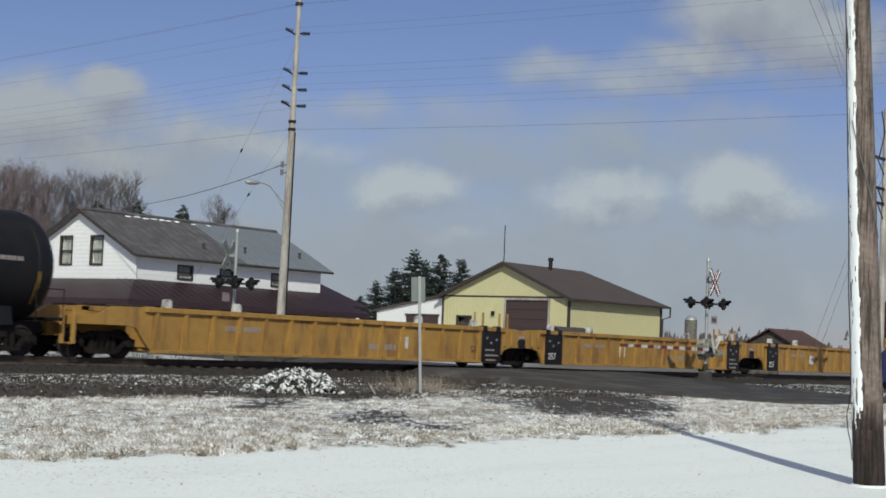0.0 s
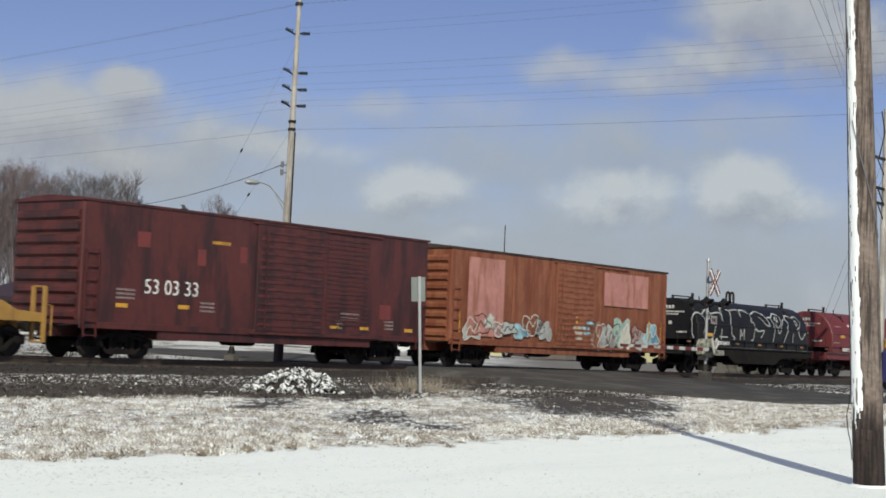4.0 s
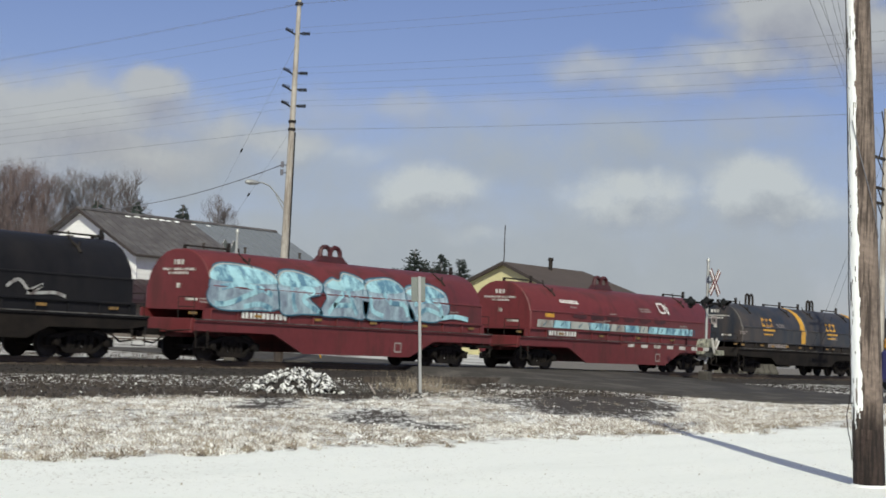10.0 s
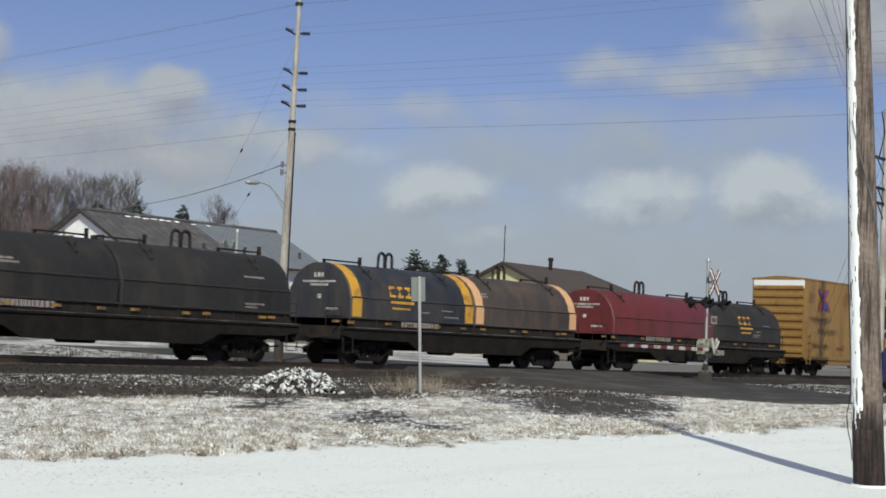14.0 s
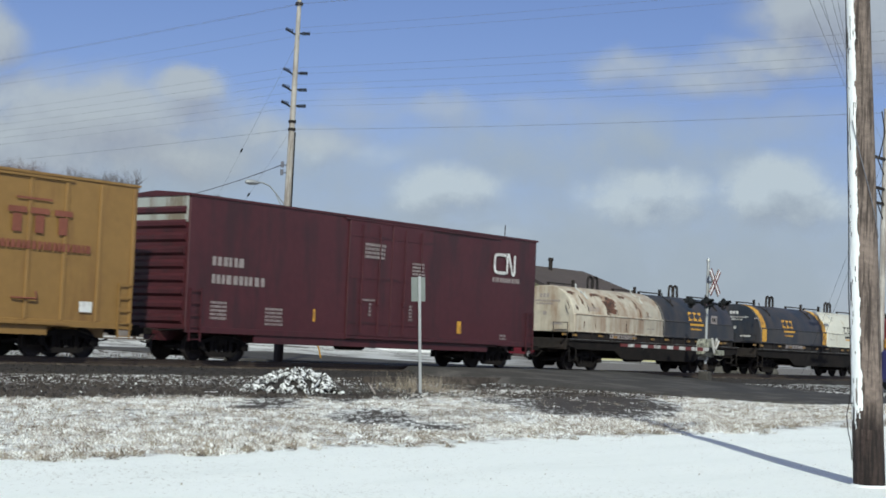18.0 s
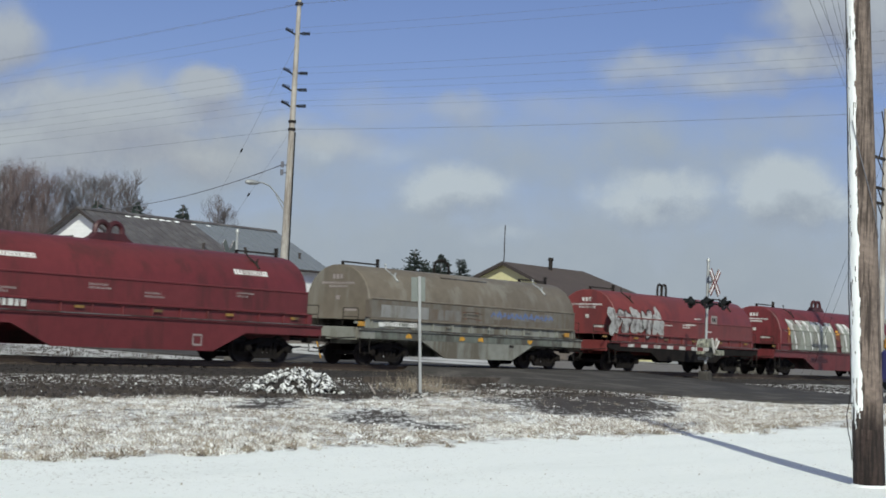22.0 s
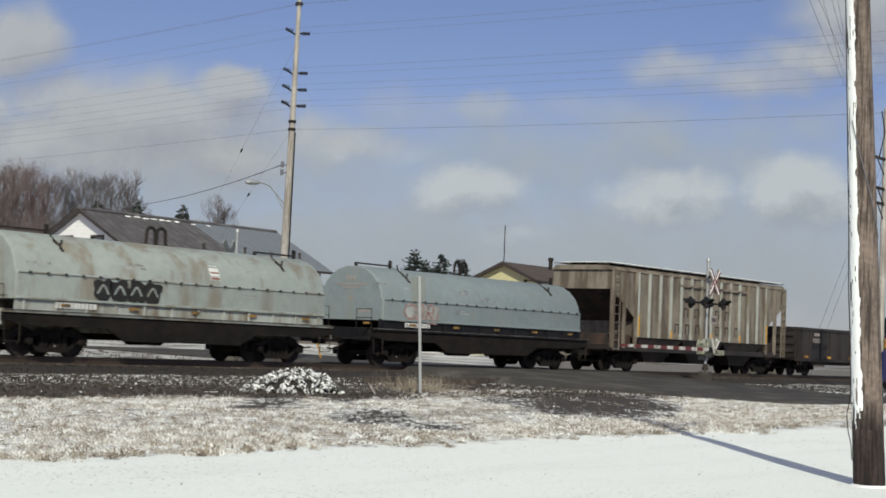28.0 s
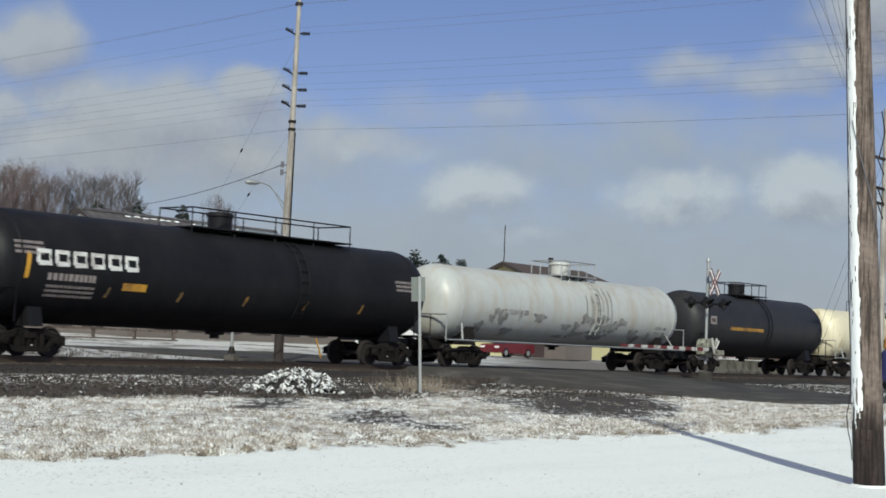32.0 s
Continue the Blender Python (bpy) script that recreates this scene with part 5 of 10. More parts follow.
def worm_logo(car, x, z, size, mat="white", face=HOOD_SKIN):
    """The railway's mark as two joined bent bands."""
    s = Shape()
    w = size * 0.165
    r = size * 0.47
    stroke(s, face, curve_pts([(x + r * 1.05, z + r), (x - r * 0.6, z + r), (x - r * 1.05, z + r * 0.6), (x - r * 1.05, z - r * 0.6), (x - r * 0.6, z - r), (x + r * 1.05, z - r)], 5), w, 0.045)
    stroke(s, face, [(x + r * 1.3, z - r * 1.08), (x + r * 1.3, z), (x + r * 1.3, z + r * 1.0)], w, 0.05)
    stroke(s, face, curve_pts([(x + r * 1.3, z + r), (x + r * 1.6, z + r), (x + r * 2.35, z - r), (x + r * 2.75, z - r)], 5), w, 0.054)
    stroke(s, face, [(x + r * 2.75, z - r * 1.0), (x + r * 2.75, z), (x + r * 2.75, z + r * 1.08)], w, 0.05)
    marking(car, "railway_mark", s, mat, "white bent-band railway mark")


def block_logo(hood, x, z, mat, face=HOOD_SKIN):
    """The railway's mark as three open slanted blocks over a thin bar."""
    for k in range(3):
        s = Shape()
        xa = x + k * 0.44
        patch(s, face, xa + 0.06, xa + 0.36, z + 0.33, z + 0.42, 0.1, 0.012)
        patch(s, face, xa, xa + 0.33, z + 0.02, z + 0.11, 0.1, 0.012)
        patch(s, face, xa + 0.02 + 0.13 * k * 0.6, xa + 0.11 + 0.13 * k * 0.6, z + 0.11, z + 0.33, 0.1, 0.012)
        marking(hood, "railway_mark", s, mat, "slanted block railway mark")
    s = Shape()
    patch(s, face, x, x + 1.3, z - 0.2, z - 0.1)
    marking(hood, "railway_mark", s, mat)


def hood_band(hood, x0, x1, mat):
    s = Shape()
    pts = HOOD
    rows = [[(x0, y - 0.008, z + 0.004), (x1, y - 0.008, z + 0.004)] for y, z in pts]
    rows += [[(x0, -y, z + 0.006), (x1, -y, z + 0.006)] for y, z in pts[::-1][:4]]
    s.rings(rows, loop=False)
    marking(hood, "end_band", s, mat, "bright band round the hood's end")


# ---- boxcars ----
def boxcar(L, top, mat, label, door=None, rib_gap=0.0, roof="same", plug=False, roof_mat=None):
    """Body with side posts or smooth sheets, corrugated ends, low-pitched roof and a sliding door."""
    car = thing("boxcar", label, "boxcar", group="cars of the freight train")
    h, b = L / 2, 0.95
    s = Shape()
    s.box(-h, h, -1.53, 1.53, b, top, 0.02)
    body = part("body", s, mat, car)
    s = Shape()
    s.prism([(-1.57, top - 0.02), (1.57, top - 0.02), (1.57, top + 0.05), (0, top + 0.17), (-1.57, top + 0.05)], -h - 0.06, h + 0.06)
    roof_part = part("roof", s, roof_mat or mat, car)
    rib = shared(("roofrib", roof_mat or mat), lambda: Shape().prism([(-1.5, 0.06), (1.5, 0.06), (0, 0.2)], -0.04, 0.04).mesh("roof_rib", roof_mat or mat))
    n = int(L / 1.25)
    for i in range(n):
        part("roof_rib", rib, None, roof_part, at=pose(-h + (i + 0.5) * L / n, 0, top))
    for y in (-1.56, 1.50):
        part("side_sill", Shape().box(-h, h, y, y + 0.06, 0.86, 1.05, 0.01), mat, car)
    part("side_skirt", Shape().box(-h + 3, h - 3, -1.50, -1.44, 0.62, 0.9), mat, car)
    part("centre_sill", Shape().box(-h, h, -0.3, 0.3, 0.6, 0.95), mat, car)
    for sg in (-1, 1):
        m = 9
        z0, z1 = b + 0.1, top - 0.25
        for k in range(m):
            z = z0 + (k + 0.5) * (z1 - z0) / m
            e = Shape()
            e.prism([(0, z - 0.15), (0.09, z - 0.06), (0.09, z + 0.06), (0, z + 0.15)], -1.4, 1.4, "y")
            part("end_corrugation", e, mat, car, at=pose(sg * h, 0, 0, 0, 0, 0 if sg > 0 else 180))
    if rib_gap:
        post = shared(("sidepost", mat, top), lambda: Shape().box(-0.06, 0.06, -1.575, -1.52, b + 0.1, top - 0.08, 0.012).mesh("side_post", mat))
        k = int(L / rib_gap)
        for i in range(k + 1):
            x = -h + 0.12 + i * (L - 0.24) / k
            if door and door[0] - 0.1 < x < door[1] + 0.1:
                continue
            part("side_post", post, None, body, at=pose(x, 0, 0))
    if door:
        d0, d1, dm, leaves = door[0], door[1], door[2], door[3]
        w = (d1 - d0) / leaves
        for k in range(leaves):
            d, ribs = Shape(), []
            a0, a1 = d0 + k * w + 0.02, d0 + (k + 1) * w - 0.02
            d.box(a0, a1, -1.585, -1.535, b + 0.05, top - 0.12, 0.01)
            if not plug:
                ribs = [b + 0.25 + j * (top - b - 0.6) / 13 for j in range(14)]
            leaf = part("door", d, dm, car)
            for z in (b + 0.5, (b + top) / 2, top - 0.6) if plug else ():
                part("door_bar", Shape().box(a0 + 0.05, a1 - 0.05, -1.605, -1.585, z - 0.04, z + 0.04), dm, leaf)
            for z in ribs:
                part("door_rib", shared(("door_rib", dm, round(a1 - a0, 2)), lambda: Shape().box(0.1, a1 - a0 - 0.1, -1.605, -1.584, -0.05, 0.05, 0.01).mesh("door_rib", dm)), None, leaf, at=pose(a0, 0, z))
            r = Shape()
            for q in (0.3, 0.7) if plug else (0.12,):
                x = a0 + q * (a1 - a0)
                r.cyl((x, -1.63, b + 0.15), (x, -1.63, top - 0.25), 0.022, n=6)
                r.box(x - 0.06, x + 0.06, -1.66, -1.6, (b + top) / 2 - 0.9, (b + top) / 2 - 0.75, 0.01)
            part("lock_rod", r, dm, leaf)
        t = Shape()
        t.box(d0 - (0 if plug else 0.2), d1 + (d1 - d0) * 0.9, -1.62, -1.55, b - 0.06, b + 0.03, 0.01)
        t.box(d0 - 0.2, d1 + (d1 - d0) * 0.9, -1.60, -1.55, top - 0.12, top - 0.05, 0.01)
        part("door_track", t, mat, car)
    ladder(car, -h + 0.35, -1.55, 0.6, top - 1.4 if top < 4.8 else 2.2, mat)
    ladder(car, h - 0.35, -1.55, 0.6, 2.2, mat)
    bogie(car, -h + 2.0)
    bogie(car, h - 2.0)
    end_gear(car, L, mat)
    s = Shape()
    s.cyl((-1.2, -0.5, 0.7), (0.1, -0.5, 0.7), 0.2, n=10)
    s.tube([(-3, -0.6, 0.75), (3.5, -0.6, 0.75)], 0.03, 5)
    part("brake_cylinder", s, "running_gear", car)
    return car


SIDE = lambda z: -1.535


# ---- tank cars ----
def tank_car(L, r, cz, mat, label, dome_x=0.0, rail_span=(-2, 3.2), walkway=False, gear="black_paint"):
    car = thing("tank_car", label, "tank car", group="cars of the freight train")
    h = L / 2
    n = 40
    rows = []
    prof = [(-h, 0.02), (-h + 0.03, 0.35), (-h + 0.12, 0.62), (-h + 0.28, 0.82), (-h + 0.5, 0.94), (-h + 0.75, 0.99), (-h + 0.95, 1.0)]
    prof = prof + [(-x, k) for x, k in prof[::-1]]
    for x, k in prof:
        rows.append([(x, r * k * math.sin(2 * math.pi * i / n), cz + r * k * math.cos(2 * math.pi * i / n)) for i in range(n)])
    s = Shape()
    s.rings(rows)
    tank = part("tank", s, mat, car)
    for x in (-h + 0.95, h - 0.95):
        band = Shape()
        band.rings([[(x + dx, (r + dr) * math.sin(2 * math.pi * i / n), cz + (r + dr) * math.cos(2 * math.pi * i / n)) for i in range(n)] for dx, dr in ((-0.05, 0), (-0.03, 0.012), (0.03, 0.012), (0.05, 0))], caps=False)
        part("weld_band", band, mat, tank)
    for sg in (-1, 1):
        s = Shape()
        s.box(sg * h - 1.6 if sg > 0 else -h - 0.1, h + 0.1 if sg > 0 else -h + 1.6, -0.35, 0.35, 0.62, 1.0, 0.03)
        x = sg * (h - 1.75)
        s.prism([(-1.25, 0.85), (1.25, 0.85), (1.1, cz - r + 0.55), (-1.1, cz - r + 0.55)], x - 0.25, x + 0.25)
        part("stub_sill", s, gear, car)
        part("end_sill", Shape().box(sg * h - 0.1, sg * h + 0.1, -1.4, 1.4, 1.02, 1.12, 0.02), gear, car)
    d = Shape()
    d.cyl((dome_x, 0, cz + r - 0.08), (dome_x, 0, cz + r + 0.50), 0.40, n=20)
    d.cyl((dome_x, 0, cz + r + 0.50), (dome_x, 0, cz + r + 0.62), 0.46, 0.40, n=20)
    part("dome", d, gear if mat != "tank_white" else mat, car)
    a, b = rail_span
    z0, z1 = cz + r - 0.02, cz + r + 0.62
    bar = gear if mat != "tank_white" else "galvanised"
    post = shared(("rail_post", bar, r, cz), lambda: Shape().cyl((0, 0, z0 - 0.2), (0, 0, z1), 0.022, n=5).mesh("railing_post", bar))
    for y in (-0.75, 0.75):
        part("platform_rail", Shape().tube([(a, y, z1), (b, y, z1)], 0.025, 5), bar, car)
        for k in range(5):
            part("railing_post", post, None, car, at=pose(a + (b - a) * k / 4, y, 0))
    for x in (a, b):
        part("platform_rail", Shape().tube([(x, -0.75, z1), (x, 0.75, z1)], 0.025, 5), bar, car)
    p = Shape()
    p.box(a, b, -0.85, 0.85, z0 + 0.02, z0 + 0.06)
    part("platform", p, bar, car)
    xl = (a + b) / 2 + 0.6
    lad = Shape()
    for dx in (-0.2, 0.2):
        lad.tube([(xl + dx, -(r + 0.06) * math.sin(q), cz + (r + 0.06) * math.cos(q)) for q in [0.5 + 0.22 * i for i in range(9)]], 0.022, 5)
    for i in range(8):
        q = 0.6 + 0.22 * i
        y, z = -(r + 0.06) * math.sin(q), cz + (r + 0.06) * math.cos(q)
        lad.tube([(xl - 0.2, y, z), (xl + 0.2, y, z)], 0.018, 5)
    part("ladder", lad, gear if mat != "tank_white" else mat, car)
    o = Shape()
    o.cyl((0.2, 0, cz - r - 0.22), (0.2, 0, cz - r + 0.1), 0.16, n=12)
    o.box(0.0, 0.4, -0.25, 0.25, cz - r - 0.1, cz - r + 0.02, 0.02)
    part("outlet_valve", o, gear, car)
    if walkway:
        w = Shape()
        w.tube([(-h - 0.1, -1.45, 1.02), (h + 0.1, -1.45, 1.02)], 0.035, 5)
        for sg in (-1, 1):
            w.tube([(sg * (h - 0.9), -1.45, 1.02), (sg * (h - 1.2), -1.15, 1.7)], 0.04, 5)
            w.tube([(sg * (h + 0.05), -1.4, 0.95), (sg * (h + 0.05), -1.4, 1.95), (sg * (h + 0.05), 1.4, 1.95)], 0.03, 5)
        part("handrail", w, "galvanised", car)
    else:
        w = Shape()
        for sg in (-1, 1):
            w.tube([(sg * (h + 0.05), -1.4, 0.95), (sg * (h + 0.05), -1.4, 1.9), (sg * (h - 0.9), -1.45, 1.9), (sg * (h - 0.9), -1.4, 0.95)], 0.025, 5)
        part("handrail", w, gear, car)
    bogie(car, -h + 1.75)
    bogie(car, h - 1.75)
    for sg in (-1, 1):
        coupler(car, sg * h, sg, 0.62)
    face = lambda z: -math.sqrt(max(r * r - (z - cz) ** 2, 0.01))
    return car, face


# ---- covered hopper, gondola, well car ----
def covered_hopper(L, label):
    car = thing("covered_hopper", label, "hopper car", group="cars of the freight train")
    h, top, b = L / 2, 4.35, 1.5
    m = "hopper"
    cut = 2.25
    s = Shape()
    s.prism([(-h + 0.1, top), (h - 0.1, top), (h - 0.1, 3.5), (h - cut, 2.2), (h - cut, b), (-h + cut, b), (-h + cut, 2.2), (-h + 0.1, 3.5)], -1.50, 1.50, "y")
    body = part("body", s, m, car)
    for sg in (-1, 1):
        # thin dark sheet over the body's slope: the overhang's shade as colour
        s = Shape()
        s.prism([(sg * (h - 0.096), 3.495), (sg * (h - 0.09), 3.49), (sg * (h - cut + 0.01), 2.19), (sg * (h - cut - 0.004), 2.2)][::sg], -1.495, 1.495, "y")
        part("slope_sheet", s, "rust_brown", body, "rust-brown slope sheet, dark for the shade under the overhang")
        s = Shape()
        s.box(min(sg * (h - cut), sg * (h - 0.4)), max(sg * (h - cut), sg * (h - 0.4)), -1.2, 1.2, 1.1, 1.6, 0.02)
        part("end_platform", s, "rust_brown", car)
    s = Shape()
    s.prism([(-1.55, top - 0.04), (1.55, top - 0.04), (1.3, top + 0.16), (-1.3, top + 0.16)], -h, h)
    roof = part("roof", s, m, car)
    for i in range(10):
        q = Shape().box(-0.42, 0.42, -0.35, 0.35, 0, 0.16, 0.05)
        part("hatch", shared("hatch", lambda: q.mesh("hatch", m)), None, roof, at=pose(-h + 1.2 + i * (L - 2.4) / 9, 0, top + 0.15))
    s = Shape()
    for y in (-1.15, 1.15):
        s.box(-h, h, y - 0.3, y + 0.3, top + 0.24, top + 0.28)
    part("running_board", s, "galvanised", roof)
    s = Shape()
    s.box(-h + 0.3, h - 0.3, -1.35, 1.35, top + 0.29, top + 0.315)
    part("snow_dusting", s, "snow_cap", roof, "thin dusting of snow on the roof")
    post = shared("hopper_post", lambda: Shape().box(-0.055, 0.055, -1.60, -1.49, b, top - 0.03, 0.012).mesh("side_post", "pale_sill"))
    xs = [-h + cut + i * (L - 2 * cut) / 13 for i in range(14)]
    for x in xs:
        part("side_post", post, None, body, at=pose(x, 0, 0))
    for x in (-h + 0.18, -h + 1.15, -h + 2.1, h - 2.1, h - 1.15, h - 0.18):
        p = Shape().box(-0.07, 0.07, -1.57, -1.43, 1.0, top - 0.03, 0.012)
        part("end_post", shared("hopper_end_post", lambda: p.mesh("end_post", m)), None, car, at=pose(x, 0, 0))
    s = Shape()
    for y in (-1.5, 1.4):
        s.box(-h, h, y, y + 0.1, 0.88, 1.5 if False else 1.12, 0.01)
    s.box(-h, h, -0.35, 0.35, 0.65, 1.0)
    s.box(-h, -h + 3.2, -1.4, 1.4, 0.95, 1.1)
    s.box(h - 3.2, h, -1.4, 1.4, 0.95, 1.1)
    part("side_sill", s, "gondola", car)
    for i in range(3):
        x = -h + 4.4 + i * (L - 8.8) / 2
        q = Shape()
        q.add([(-2.05, -1.45, b), (2.05, -1.45, b), (2.05, 1.45, b), (-2.05, 1.45, b), (-0.75, -1.1, 0.42), (0.75, -1.1, 0.42), (0.75, 1.1, 0.42), (-0.75, 1.1, 0.42)],
              [(3, 2, 1, 0), (4, 5, 6, 7), (0, 1, 5, 4), (1, 2, 6, 5), (2, 3, 7, 6), (3, 0, 4, 7)])
        part("discharge_chute", shared("chute", lambda: q.mesh("discharge_chute", "gondola")), None, car, at=pose(x, 0, 0))
    ladder(car, -h + 0.4, -1.57, 0.9, top, m)
    ladder(car, h - 0.4, -1.57, 0.9, top, m)
    bogie(car, -h + 1.9)
    bogie(car, h - 1.9)
    end_gear(car, L, m)
    plates(car, [(xs[0], b + 0.5), (xs[13], b + 0.5)], -1.60, 0.12, 0.9)
    plates(car, [(xs[3], b + 0.2), (xs[7], b + 0.2), (xs[10], b + 0.2)], -1.60, 0.12, 0.35)
    s = Shape()
    for row, z in ((0, 2.72), (1, 1.98)):
        for k in range(5 if row == 0 else 7):
            x = (-1.85 if row == 0 else -2.65) + k * (1.0 if row == 0 else 0.96)
            stroke(s, lambda q: -1.5, [(x - 0.16, z - 0.2), (x - 0.16, z + 0.2), (x + 0.16, z + 0.2), (x + 0.16, z - 0.2)], 0.1, 0.012)
    marking(car, "railway_mark", s, "gondola", "faded dark painted marks in two rows")
    s = Shape()
    s.box(-2.45, 3.95, -1.62, -1.5, 3.9, 4.0, 0.01)
    part("panel_rail", s, m, car)
    return car


def gondola(L, label):
    car = thing("gondola_car", label, "gondola car", group="cars of the freight train")
    h, top, b = L / 2, 2.48, 0.82
    m = "gondola"
    s = Shape()
    s.box(-h, h, -1.5, -1.43, b, top, 0.01)
    s.box(-h, h, 1.43, 1.5, b, top, 0.01)
    s.box(-h, -h + 0.08, -1.43, 1.43, b, top)
    s.box(h - 0.08, h, -1.43, 1.43, b, top)
    s.box(-h, h, -1.43, 1.43, 0.95, 1.05)
    s.box(-h, h, -0.3, 0.3, 0.6, 0.95)
    body = part("body", s, m, car)
    s = Shape()
    for y in (-1.57, 1.43):
        s.box(-h - 0.03, h + 0.03, y, y + 0.14, top - 0.12, top + 0.04, 0.015)
    for x in (-h - 0.05, h - 0.09):
        s.box(x, x + 0.14, -1.43, 1.43, top - 0.12, top + 0.04, 0.015)
    part("top_chord", s, m, car)
    post = shared("gon_post", lambda: Shape().box(-0.09, 0.09, -1.56, -1.49, b, top - 0.12, 0.02).mesh("side_post", m))
    for i in range(13):
        part("side_post", post, None, body, at=pose(-h + 0.5 + i * (L - 1) / 12, 0, 0))
    s = Shape()
    s.box(-h, h, -1.58, -1.48, b - 0.06, b + 0.06, 0.01)
    part("side_sill", s, m, car)
    for sg in (-1, 1):
        for k in range(3):
            e = Shape()
            z = 1.25 + 0.42 * k
            e.prism([(0, z - 0.13), (0.08, z - 0.05), (0.08, z + 0.05), (0, z + 0.13)], -1.4, 1.4, "y")
            part("end_corrugation", e, m, car, at=pose(sg * h, 0, 0, 0, 0, 0 if sg > 0 else 180))
    ladder(car, -h + 0.3, -1.57, 0.55, top, m)
    ladder(car, h - 0.3, -1.57, 0.55, top, m)
    bogie(car, -h + 2.0)
    bogie(car, h - 2.0)
    end_gear(car, L, m)
    plates(car, [(-h + 1.2 + i * (L - 2.4) / 5, b + 0.18) for i in range(6)], -1.575, 0.48, 0.12)
    s = Shape()
    text_bars(s, lambda z: -1.51, -h + 2.1, -h + 3.3, 1.75, 0.24, 5)
    patch(s, lambda z: -1.51, -h + 2.2, -h + 2.9, 2.1, 2.26, n=1)
    text_bars(s, lambda z: -1.51, h - 2.6, h - 2.1, 1.3, 0.2, 6)
    marking(car, "car_number", s, "dim_white", "painted car number")
    return car


